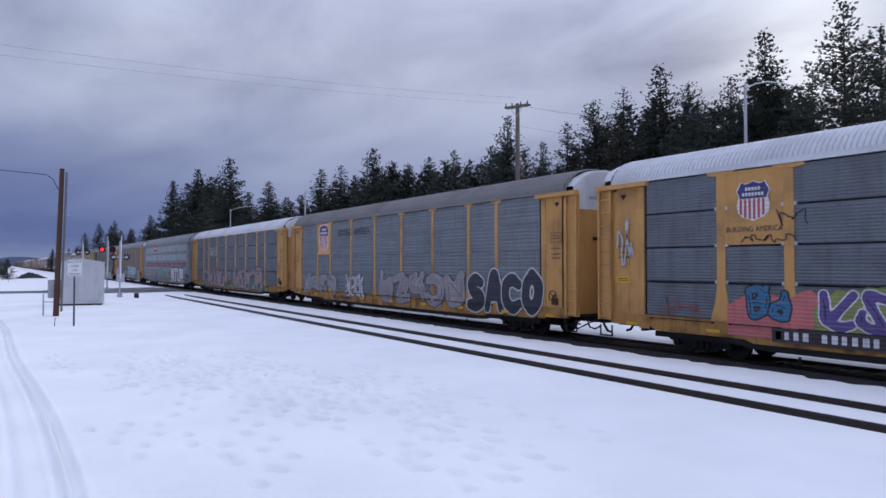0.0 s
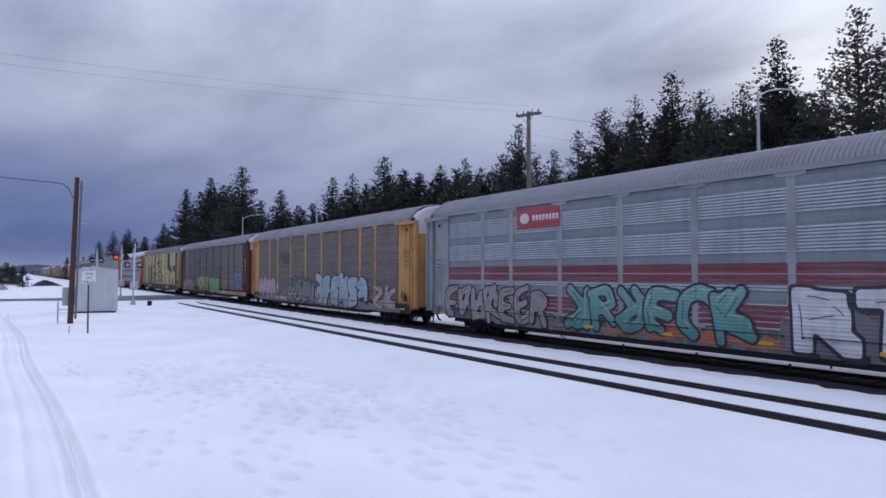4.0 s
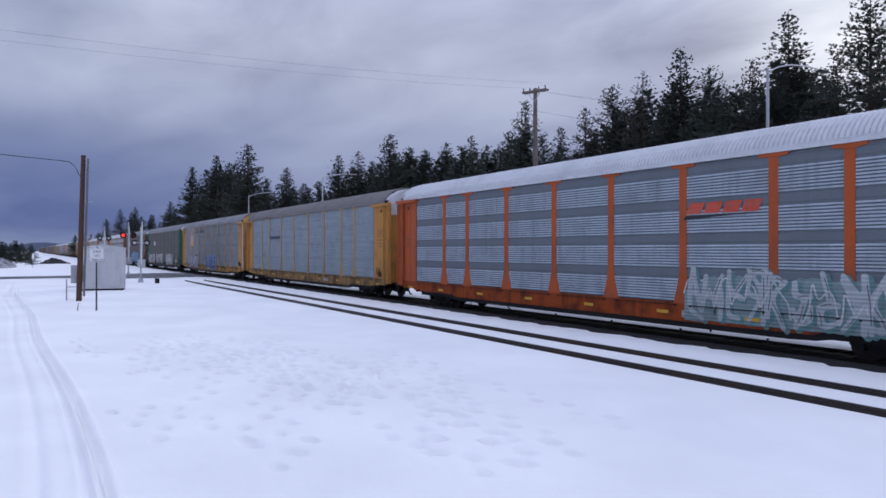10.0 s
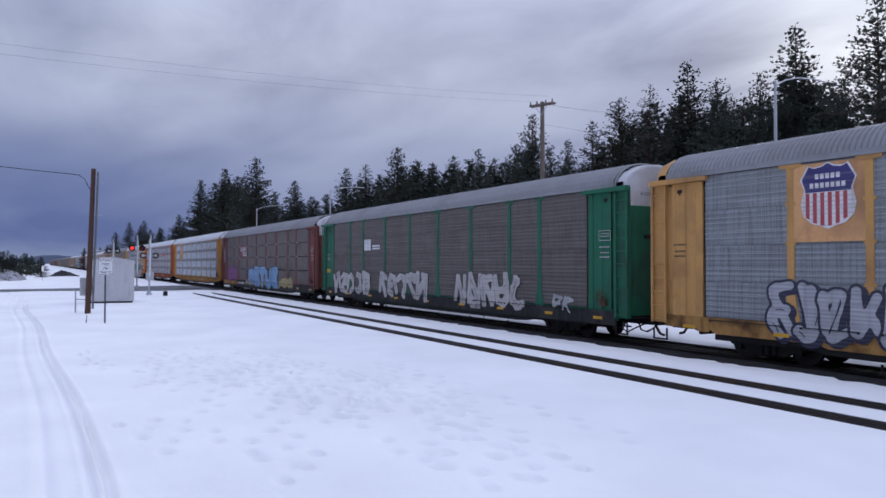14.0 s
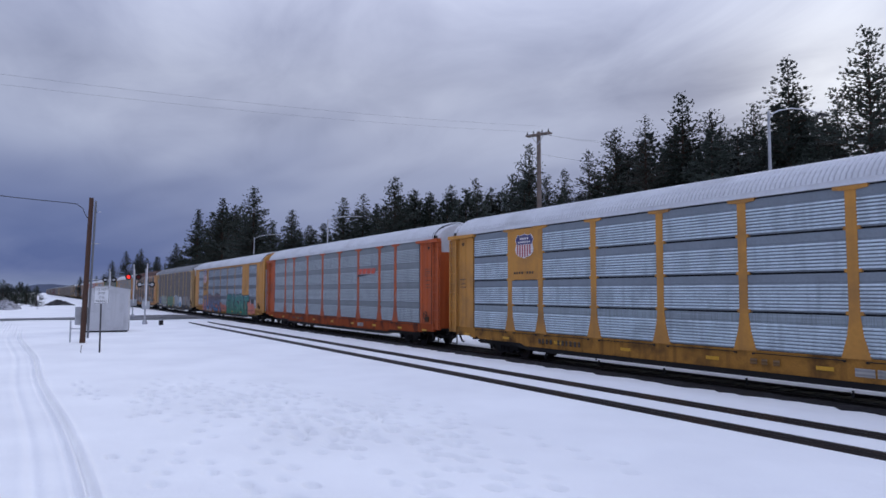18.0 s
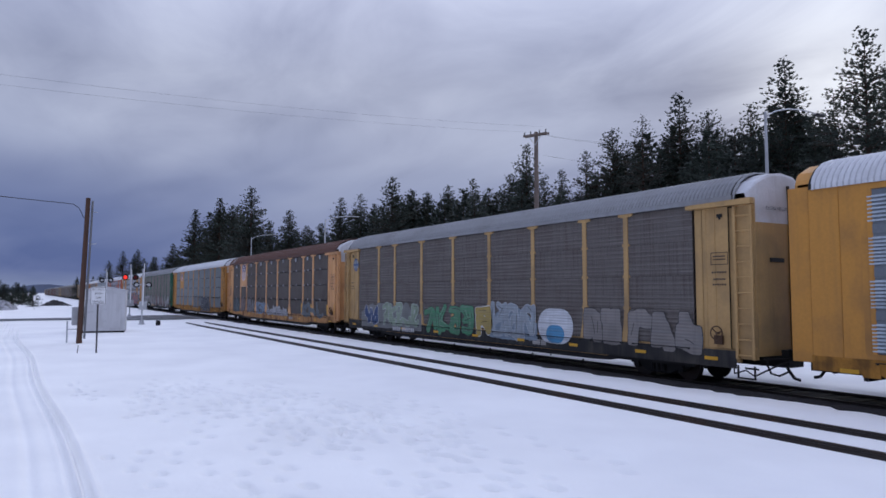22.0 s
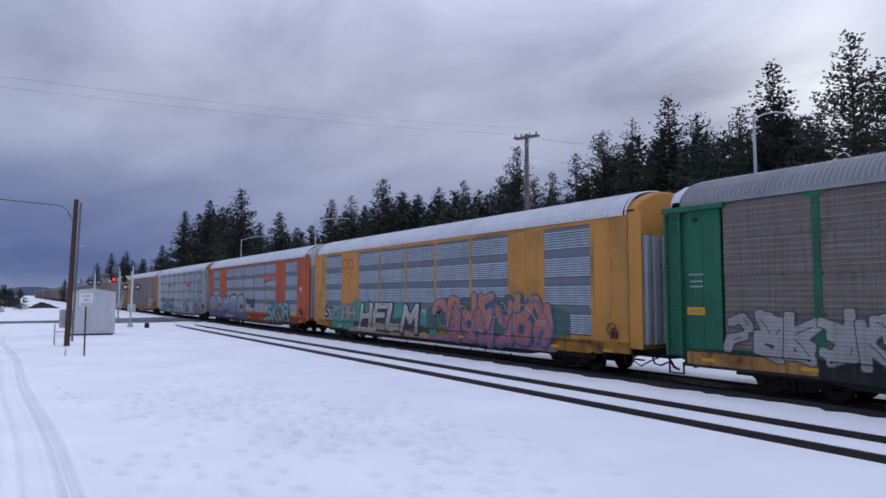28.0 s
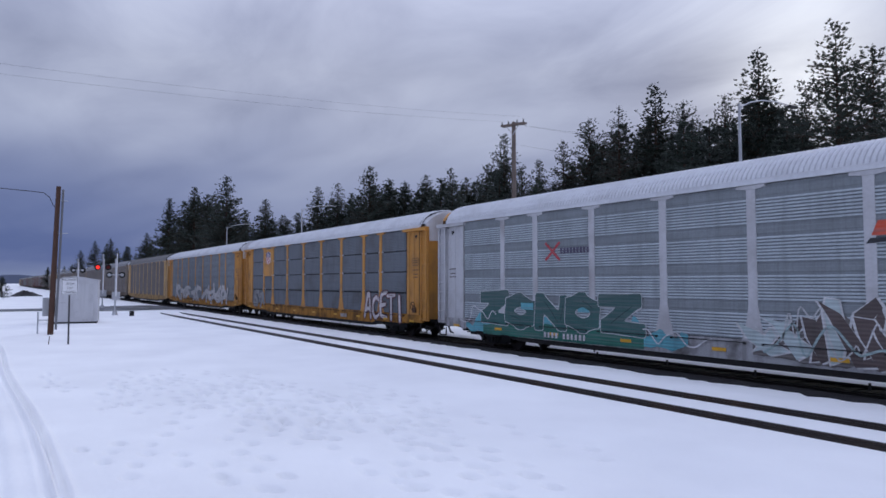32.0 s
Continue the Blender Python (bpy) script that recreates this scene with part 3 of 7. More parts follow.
def signal_house():
    """White sheet-metal bungalow of the crossing signals, with a low gable roof and a door."""
    t = thing("signal_house", Matrix.Translation((-47.09, 4.20, -0.05)) @ Matrix.Rotation(radians(-33.5 + 24), 4, "Z"), "white sheet-metal signal house with a low gable roof beside the crossing", "equipment shed")
    bm = bmesh.new()
    box(bm, -1.9, 0.0, -1.25, 1.22, 0.16, 2.72)
    part("wall", bm, SHEDPAINT, t)
    bm = bmesh.new()
    pts = [(-1.3, 2.70), (-0.05, 2.93), (1.28, 2.70), (1.28, 2.745), (-0.05, 2.985), (-1.3, 2.745)]
    a = [bm.verts.new((0.06, y, z)) for y, z in pts]
    b = [bm.verts.new((-1.96, y, z)) for y, z in pts]
    bm.faces.new(a), bm.faces.new(b[::-1])
    for i in range(6):
        bm.faces.new((a[i], b[i], b[(i + 1) % 6], a[(i + 1) % 6]))
    part("roof", bm, SHEDPAINT, t)
    bm = bmesh.new()
    g = [bm.verts.new(p) for p in ((0.0, -1.25, 2.72), (0.0, 1.22, 2.72), (0.0, -0.05, 2.93))]
    bm.faces.new(g)
    part("gable", bm, SHEDPAINT, t)
    bm = bmesh.new()
    box(bm, 0.003, 0.03, -0.02, 0.95, 0.35, 2.5)
    door = part("door", bm, SHEDPAINT, t)
    for z in (0.75, 1.5):
        bm = bmesh.new()
        box(bm, 0.031, 0.07, 0.0, 0.16, z, z + 0.04)
        part("latch", bm, GALV, door, "grey steel latch")
    bm = bmesh.new()
    for i in range(7):
        box(bm, -0.2, 0.02, -0.5 + i * 0.16, -0.42 + i * 0.16, 0.0, 0.15)
    part("vent_grille", bm, BLACK, t, "dark slots along the foot")
    bm = bmesh.new()
    box(bm, -1.85, -0.05, -1.2, 1.17, -0.1, 0.16)
    part("skid", bm, BLACK, t, "dark steel skid")


signal_house()


def crossing_signal(x, y, turn, lit, label, height, face, disc=0.30):
    t = thing("crossing_signal", pose(x, y, -0.05, 0, 0, turn), label, "crossing signal", "signals of the level crossing")
    bm = bmesh.new()
    tube(bm, (0, 0, 0.35), (0, 0, height + 1.3), 0.06, n=10)
    part("mast", bm, GALV, t)
    bm = bmesh.new()
    tube(bm, (0, 0, -0.1), (0, 0, 0.4), 0.26, 0.12, n=10)
    part("base", bm, GALV, t)
    bm = bmesh.new()
    box(bm, -0.2, 0.2, -0.25, 0.35, 1.2, 1.85)
    bmesh.ops.bevel(bm, geom=bm.edges[:], offset=0.03, segments=1, affect="EDGES")
    part("gate_mechanism", bm, GALV, t, "grey gate mechanism housing")
    bm = bmesh.new()
    tube(bm, (0.2, 0.05, 1.5), (0.22, 0.1, 4.9), 0.05, 0.03, n=6)
    part("gate_arm", bm, WHITEPAINT, t, "raised white gate arm")
    bm = bmesh.new()
    tube(bm, (0, -0.6, height), (0, 0.6, height), 0.035, n=8)
    part("lamp_bar", bm, GALV, t)
    for s in (-1, 1):
        yy = s * 0.46
        zz = height
        bm = bmesh.new()
        tube(bm, (face * 0.10, yy, zz), (face * 0.14, yy, zz), disc, n=20)
        lamp = part("lamp_disc", bm, DARKPAINT, t, "black lamp target disc")
        bm = bmesh.new()
        for i in range(7):
            a0, a1 = radians(20 + 20 * i), radians(40 + 20 * i)
            p = [Vector((face * 0.14, yy + 0.19 * math.cos(a), zz + 0.19 * math.sin(a))) for a in (a0, a1)]
            q = [v + Vector((face * 0.26, 0, 0)) for v in p]
            bm.faces.new([bm.verts.new(v) for v in (p[0], p[1], q[1], q[0])])
        part("hood", bm, DARKPAINT, lamp)
        bm = bmesh.new()
        tube(bm, (-face * 0.12, yy, zz), (face * 0.099, yy, zz), 0.11, 0.13, n=16)
        part("lamp_housing", bm, GALV, lamp, "pale grey lamp housing")
        bm = bmesh.new()
        tube(bm, (face * 0.141, yy, zz), (face * 0.165, yy, zz), 0.16, n=18)
        part("lens", bm, REDLIT if (face == 1 and (lit == 3 or (lit == 1 and s == 1) or (lit == 2 and s == -1))) else REDDIM, lamp, "red lamp lens")
    return t


crossing_signal(-58.8, 8.0, -8, 0, "grey crossing signal mast with black lamp discs beside the track", 3.2, -1, 0.24)
for u, dist, z, lit, words in ((190, 66, 4.1, 2, "grey crossing signal with one red lamp lit beside the road"), (146, 76, 4.0, 0, "crossing signal with black lamp discs behind the signal house")):
    p = skyline_way(u, 469) * dist
    crossing_signal(p.x, p.y, -10, lit, words, z, 1 if lit else -1)

bm = bmesh.new()
box(bm, -0.15, 0.15, -0.15, 0.15, -0.1, 0.45)
bmesh.ops.bevel(bm, geom=bm.edges[:], offset=0.02, segments=1, affect="EDGES")
single("junction_box", bm, BLACK, "small black junction box on a stub by the track", "junction box", m=pose(-56.0, 8.8, -0.1))


def back_of_sign(x, y):
    t = thing("crossing_sign", pose(x, y, -0.1, 0, 0, 60), "white road sign on a post beyond the crossing road", "road sign")
    bm = bmesh.new()
    tube(bm, (0, 0, 0), (0, 0, 2.1), 0.035, n=8)
    part("post", bm, GALV, t)
    bm = bmesh.new()
    box(bm, 0.04, 0.05, -0.3, 0.3, 1.4, 2.15)
    part("sign_plate", bm, WHITEPAINT, t)


back_of_sign(-114.0, 1.05)


def mound(name, x, y, rx, ry, h, seed, mat, label, category):
    r = random.Random(seed)
    verts, faces = [], []
    n, m = 26, 9
    for j in range(m + 1):
        f = j / m
        for i in range(n):
            a = 2 * math.pi * i / n
            k = 1 + 0.22 * math.sin(3 * a + seed) + r.uniform(-0.08, 0.08)
            verts.append((x + rx * f * k * math.cos(a), y + ry * f * k * math.sin(a), -0.25 + h * (1 - f ** 1.6) * (1 + r.uniform(-0.3, 0.3)) + 0.12 * (j < m)))
    for j in range(m):
        for i in range(n):
            faces.append((j * n + i, j * n + (i + 1) % n, (j + 1) * n + (i + 1) % n, (j + 1) * n + i))
    me = bpy.data.meshes.new(name)
    me.from_pydata(verts, [], faces)
    me.materials.append(mat)
    tagged(new(name, me), label, category)


DIRTYSNOW = surface("dirty_snow", (0.36, 0.36, 0.38), (0.06, 0.055, 0.055), 0.95, 0.95, scale=3.5, bump=0.9, vary=0.5)
mound("gravel_mound", -152, 4.8, 8, 2.6, 1.0, 4, BALLAST, "low heap of dark gravel beside the line", "heap")
mound("snow_bank", -116.5, -2.9, 3.2, 2.4, 1.25, 7, DIRTYSNOW, "ploughed heap of dirty snow and rocks by the road", "snow bank")
mound("snow_bank", -113, -6.4, 3.6, 2.6, 1.15, 9, DIRTYSNOW, "ploughed heap of dirty snow and rocks by the road", "snow bank")

# ---- power line and street lamps behind the train ----


def power_pole(x, y, h, label):
    t = thing("power_pole", pose(x, y, -0.3, 0, 0, 20), label, "power pole", "poles of the power line")
    bm = bmesh.new()
    tube(bm, (0, 0, 0), (0.0, 0, h), 0.22, 0.14, 12)
    part("pole", bm, GREYWOOD, t)
    for z in (h - 0.2,):
        bm = bmesh.new()
        box(bm, -0.95, 0.95, -0.2, -0.08, z - 0.06, z + 0.06)
        box(bm, -0.95, 0.95, 0.08, 0.2, z - 0.06, z + 0.06)
        arm = part("crossarm", bm, GREYWOOD, t)
        for k in (-0.85, -0.35, 0.35, 0.85):
            bm = bmesh.new()
            tube(bm, (k, -0.14, z + 0.07), (k, -0.14, z + 0.28), 0.05, 0.03, 8)
            part("insulator", bm, BLACK, arm)
    for s in (-1, 1):
        bm = bmesh.new()
        tube(bm, (0, -0.15, h - 0.95), (s * 0.5, -0.15, h - 0.28), 0.025, n=6)
        part("brace", bm, GALV, t)
    return t


power_pole(-35.75, 30, 14.1, "tall grey wooden power pole with a double crossarm behind the train")
for k, (dx, dz) in enumerate(((-0.7, 13.95), (0.7, 14.05))):
    cable("power_line", sagging((-35.75 + dx, 30, dz), (-30 + dx, -30 + k, 10.8 + k * 0.03), 1.0, 40), 0.0034, WIRE, "thin black power line sagging across the track", "power line")
for k, (dx, dz) in enumerate(((-0.6, 13.9), (0.6, 13.5), (0.2, 12.2))):
    cable("power_line", sagging((-35.75 + dx, 30, dz), (10 + dx, 33 + k, 12.9 - k * 0.4), 3.6, 30), 0.0045, WIRE, "thin black power line along the wood", "power line")


def street_lamp(x, y, h):
    t = thing("street_lamp", pose(x, y, -0.3), "grey steel street lamp with a long curved arm behind the train", "street lamp", "street lamps along the road")
    bm = bmesh.new()
    tube(bm, (0, 0, 0), (0, 0, h - 0.1), 0.11, 0.06, 12)
    part("pole", bm, GALV, t)
    pts = [(0, 0, h - 0.5), (0, 0.25, h - 0.2), (0, 0.8, h + 0.05), (0, 1.8, h + 0.3), (0, 3.0, h + 0.42), (0, 4.2, h + 0.42)]
    bm = bmesh.new()
    for a, b in zip(pts, pts[1:]):
        tube(bm, a, b, 0.032, n=8)
    part("arm", bm, GALV, t)
    bm = bmesh.new()
    prism(bm, [(-0.14, 0), (0.14, 0), (0.10, 0.12), (-0.10, 0.12)], 4.15, 4.85)
    bmesh.ops.bevel(bm, geom=bm.edges[:], offset=0.03, segments=1, affect="EDGES")
    o = part("lamp_head", bm, DARKPAINT, t, "flat dark lamp head")
    o.location.z = h + 0.33
    return t


for lx in (-17.43, -69.7, -98.4):
    street_lamp(lx, 28, 11.1)

# ---- the train ----
PITCH, SPEED, FIRST = 28.4, 18.34, -30.49
BODY, SIDE, DOOR = 13.70, -1.508, 11.82
POSTS = [-DOOR, -9.13, -7.2, -4.34, -1.43, 1.43, 4.34, 7.2, 9.13, DOOR]
SILL0, SILL1, EAVE = 0.42, 0.98, 5.14
ROOF_ARC = [(-1.56, 5.14), (-1.55, 5.26), (-1.46, 5.44), (-1.26, 5.66), (-0.96, 5.85), (-0.52, 5.98), (0, 6.02)]
ROOF_ARC = ROOF_ARC + [(-y, z) for y, z in ROOF_ARC[-2::-1]]
SHAPES = {}


def shape(key, make):
    if key not in SHAPES:
        SHAPES[key] = make()
    return SHAPES[key]


def roof_mesh(x0, x1, pitch=0.14):
    verts, faces = [], []
    xs, k = [], x0
    while k < x1 - 0.01:
        xs += [(k, 0), (k + 0.03, 1), (k + 0.07, 1), (k + 0.10, 0)]
        k += pitch
    xs.append((x1, 0))
    m = len(ROOF_ARC)
    for x, up in xs:
        for y, z in ROOF_ARC:
            s = 1 + 0.016 * up
            verts.append((x, y * (1 + 0.012 * up), 5.14 + (z - 5.14) * s + (0.03 * up if z > 5.3 else 0)))
    for i in range(len(xs) - 1):
        for j in range(m - 1):
            faces.append((i * m + j, (i + 1) * m + j, (i + 1) * m + j + 1, i * m + j + 1))
    me = bpy.data.meshes.new("roof")
    me.from_pydata(verts, [], faces)
    me.materials.append(GALV), me.materials.append(GALV)
    # second slot: groove faces, coloured darker for the shade between ribs
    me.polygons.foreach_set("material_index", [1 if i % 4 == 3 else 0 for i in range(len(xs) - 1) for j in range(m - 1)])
    return me


def profile_mesh(name, w, prof):
    """A panel of width w centred on x = 0: a profile of (y, z) points drawn along x, with folded ends."""
    verts, faces = [], []
    for x in (-w / 2, w / 2):
        for y, z, *_ in prof:
            verts.append((x, y, z))
    n = len(prof)
    for i in range(n - 1):
        faces.append((i, n + i, n + i + 1, i + 1))
    for x, s in ((-w / 2, 0), (w / 2, 1)):
        k = len(verts)
        verts += [(x, 0.05, prof[0][1]), (x, 0.05, prof[-1][1])]
        faces.append(tuple([k] + [s * n + i for i in range(n)] + [k + 1]) if s == 0 else tuple([k + 1] + [s * n + i for i in range(n - 1, -1, -1)] + [k]))
    me = bpy.data.meshes.new(name)
    me.from_pydata(verts, [], faces)
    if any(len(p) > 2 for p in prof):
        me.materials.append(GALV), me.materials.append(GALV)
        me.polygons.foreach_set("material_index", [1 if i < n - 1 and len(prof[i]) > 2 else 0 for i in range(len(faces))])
    return me


def ribbed(z0, z1, pitch=0.085, depth=0.016):
    prof, z = [(0.03, z0), (0.0, z0)], z0
    while z + pitch <= z1 + 1e-6:
        prof += [(0.0, z + pitch * 0.12), (-depth, z + pitch * 0.4), (-depth, z + pitch * 0.62), (0.0, z + pitch * 0.9)]
        z += pitch
    return prof + [(0.0, z1), (0.03, z1)]


def banded(z0, z1):
    """Groups of sharp ribs between broad flat bands; the ribs' tops are marked by a third value."""
    prof, z = [(0.03, z0), (0.0, z0)], z0 + 0.03
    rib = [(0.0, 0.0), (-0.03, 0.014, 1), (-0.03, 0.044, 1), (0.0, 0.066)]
    while z < z1 - 0.95:
        for _ in range(8):
            prof += [(p[0], z + p[1], *p[2:]) for p in rib]
            z += 0.086
        prof += [(0.0, z + 0.04), (-0.018, z + 0.07), (-0.018, z + 0.25), (0.0, z + 0.28)]
        z += 0.33
    while z < z1 - 0.12:
        prof += [(p[0], z + p[1], *p[2:]) for p in rib]
        z += 0.095
    return prof + [(0.0, z1), (0.03, z1)]


def row_band(z0, z1):
    """One of four stacked panels: sharp ribs below, a flat perforated band above."""
    prof, z = [(0.03, z0), (0.0, z0)], z0 + 0.03
    for _ in range(8):
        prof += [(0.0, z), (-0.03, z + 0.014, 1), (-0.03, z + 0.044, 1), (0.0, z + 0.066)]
        z += 0.088
    return prof + [(0.0, z + 0.02), (-0.015, z + 0.04), (-0.015, z1 - 0.03), (0.0, z1), (0.03, z1)]


def shallow(z0, z1):
    """Perforated sheet with wide low corrugations, some marked for painted-in caught light."""
    prof, z, k = [(0.03, z0), (0.0, z0)], z0, 0
    while z < z1 - 0.13:
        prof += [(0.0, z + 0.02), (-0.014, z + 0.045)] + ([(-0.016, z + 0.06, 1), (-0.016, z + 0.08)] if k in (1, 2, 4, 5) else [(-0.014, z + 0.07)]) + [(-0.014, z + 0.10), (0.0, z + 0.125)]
        z += 0.145
        k += 1
    return prof + [(0.0, z1), (0.03, z1)]


def post_mesh():
    bm = bmesh.new()
    box(bm, -0.095, 0.095, -1.5435, -1.44, 1.95, EAVE - 0.09)
    prism(bm, [(-0.095, 1.95), (-0.14, 1.5), (-0.25, SILL1 - 0.02), (0.25, SILL1 - 0.02), (0.14, 1.5), (0.095, 1.95)], -1.5425, -1.45)
    return finish(bm, "post")


def cap_mesh():
    bm = bmesh.new()
    prism(bm, [(-0.12, EAVE - 0.12), (-0.30, EAVE - 0.085), (-0.30, EAVE - 0.005), (0.30, EAVE - 0.005), (0.30, EAVE - 0.085), (0.12, EAVE - 0.12)], -1.56, -1.45)
    return finish(bm, "cap")


def bracket_mesh():
    bm = bmesh.new()
    box(bm, -0.145, 0.145, -1.5395, -1.45, 0.0, 0.09)
    return finish(bm, "bracket")


def sill_mesh():
    bm = bmesh.new()
    prism(bm, [(-13.2, SILL1), (-13.2, 0.62), (-11.6, 0.62), (-11.4, 0.52), (-8.5, 0.52), (-8.2, SILL0), (8.2, SILL0), (8.5, 0.52), (11.4, 0.52), (11.6, 0.62), (13.2, 0.62), (13.2, SILL1)], -1.52, -1.40)
    box(bm, -13.2, 13.2, -1.532, -1.50, SILL1 - 0.06, SILL1 - 0.005)
    for x in POSTS:
        box(bm, x - 0.2, x + 0.2, -1.528, -1.51, 0.55, SILL1 - 0.08)
    return finish(bm, "side_sill")


def girder_mesh():
    """Black fish-bellied girder hanging under the sill between the trucks."""
    bm = bmesh.new()
    prism(bm, [(-9.3, 0.56), (-9.3, 0.46), (-8.3, 0.28), (-7.6, 0.25), (7.6, 0.25), (8.3, 0.28), (9.3, 0.46), (9.3, 0.56)], -1.475, -1.40)
    for x in np.arange(-7, 7.1, 2.8):
        box(bm, x - 0.02, x + 0.02, -1.49, -1.44, 0.02, 0.2)
    return finish(bm, "side_girder")


def eave_mesh():
    """Flat strip along the roof's lower edge."""
    bm = bmesh.new()
    box(bm, -13.1, 13.1, -1.582, -1.50, EAVE + 0.002, EAVE + 0.15)
    box(bm, -13.1, 13.1, -1.592, -1.55, EAVE + 0.125, EAVE + 0.15)
    return finish(bm, "eave_strip")


def overhang_shade_mesh(x0, x1, arc):
    """Black strip over one flank of the end door: the roof overhang's shadow, modelled."""
    bm = bmesh.new()
    outer = [(y * 1.012, EAVE + (z - EAVE) * 1.02 + 0.004) for y, z in arc]
    inner = [(y * 0.93, EAVE + (z - EAVE) * 0.86) for y, z in arc]
    rows = [[bm.verts.new((x, y, z)) for y, z in line] for x, line in ((x0, outer), (x1, outer), (x1 - 0.01, inner))]
    for r0, r1 in zip(rows, rows[1:]):
        for k in range(len(r0) - 1):
            bm.faces.new((r0[k], r0[k + 1], r1[k + 1], r1[k]))
    return finish(bm, "roof_lip")


def underframe_mesh():
    bm = bmesh.new()
    box(bm, -13.9, 13.9, -0.35, 0.35, 0.46, 0.95)
    box(bm, -13.55, 13.55, -1.45, 1.5, 0.80, 0.93)
    for x in np.arange(-12, 12.1, 3):
        box(bm, x - 0.06, x + 0.06, -1.4, 1.4, 0.45, 0.8)
    box(bm, -3.2, -0.6, -1.2, -0.7, 0.4, 0.7)
    tube(bm, (2.0, -1.1, 0.55), (3.3, -1.1, 0.55), 0.15, n=10)
    tube(bm, (-9, -1.25, 0.55), (9, -1.25, 0.55), 0.03, n=6)
    for x in (-4.4, 5.2):
        box(bm, x - 0.02, x + 0.02, -1.42, -1.38, 0.18, 0.55)
    return finish(bm, "underframe")


def far_wall_mesh():
    bm = bmesh.new()
    box(bm, -13.55, 13.55, 1.42, 1.5, 0.5, EAVE)
    return finish(bm, "far_wall")


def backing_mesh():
    # added black sheet: the shade inside the car, seen between side panels
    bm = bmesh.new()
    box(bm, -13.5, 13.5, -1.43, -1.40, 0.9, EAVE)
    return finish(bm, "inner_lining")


def header_mesh():
    bm = bmesh.new()
    prism(bm, [(-1.15, EAVE - 0.14), (-1.15, EAVE - 0.02), (0.95, EAVE + 0.01), (0.95, EAVE - 0.15)], -1.68, -1.45)
    return finish(bm, "door_track")


def end_post_mesh():
    bm = bmesh.new()
    box(bm, 0.0, 0.24, -1.535, -1.44, 0.98, EAVE - 0.15)
    bmesh.ops.bevel(bm, geom=bm.edges[:], offset=0.012, segments=1, affect="EDGES")
    return finish(bm, "end_post")


def door_leaf_mesh():
    """Sliding door leaf seen from the side: a folded sheet with a raised rib and a kicked foot."""
    bm = bmesh.new()
    prof = [(0.25, -1.512), (0.36, -1.512), (0.37, -1.498), (0.60, -1.498), (0.61, -1.518), (0.66, -1.518), (0.67, -1.498), (0.98, -1.498), (0.99, -1.515), (1.10, -1.515)]
    lo = [bm.verts.new((x, y, 0.98)) for x, y in prof]
    hi = [bm.verts.new((x, y, EAVE - 0.15)) for x, y in prof]
    for i in range(len(prof) - 1):
        bm.faces.new((lo[i], lo[i + 1], hi[i + 1], hi[i]))
    return finish(bm, "door_leaf")


def corner_mesh():
    bm = bmesh.new()
    prism(bm, [(1.30, 0.72), (1.9, 0.72), (1.9, EAVE - 0.1), (1.30, EAVE - 0.1)], -1.50, -1.42)
    bmesh.ops.bevel(bm, geom=[e for e in bm.edges if abs(e.verts[0].co.z - e.verts[1].co.z) > 1], offset=0.02, segments=2, affect="EDGES")
    return finish(bm, "corner_panel")


def gap_mesh():
    bm = bmesh.new()
    box(bm, 1.10, 1.30, -1.46, -1.42, 0.98, EAVE - 0.2)
    return finish(bm, "door_slot")


def latch_mesh():
    """Small dark catch at the head of the sliding door."""
    bm = bmesh.new()
    box(bm, 0.74, 0.92, -1.512, -1.50, EAVE - 0.44, EAVE - 0.34)
    box(bm, 0.80, 0.86, -1.518, -1.50, EAVE - 0.50, EAVE - 0.44)
    return finish(bm, "door_latch")


def ladder_mesh():
    bm = bmesh.new()
    for x in (1.34, 1.84):
        box(bm, x - 0.038, x + 0.038, -1.60, -1.555, 0.72, EAVE - 0.18)
        for z in (1.0, 2.4, 3.8, 4.7):
            box(bm, x - 0.02, x + 0.02, -1.55, -1.49, z, z + 0.05)
    for k in range(10):
        tube(bm, (1.34, -1.575, 0.82 + k * 0.43), (1.84, -1.575, 0.82 + k * 0.43), 0.024, n=6)
    return finish(bm, "ladder")


def stirrup_mesh():
    bm = bmesh.new()
    for x in (1.32, 1.82):
        box(bm, x - 0.02, x + 0.02, -1.55, -1.51, 0.2, 0.55)
    box(bm, 1.30, 1.84, -1.56, -1.50, 0.18, 0.22)
    return finish(bm, "step")


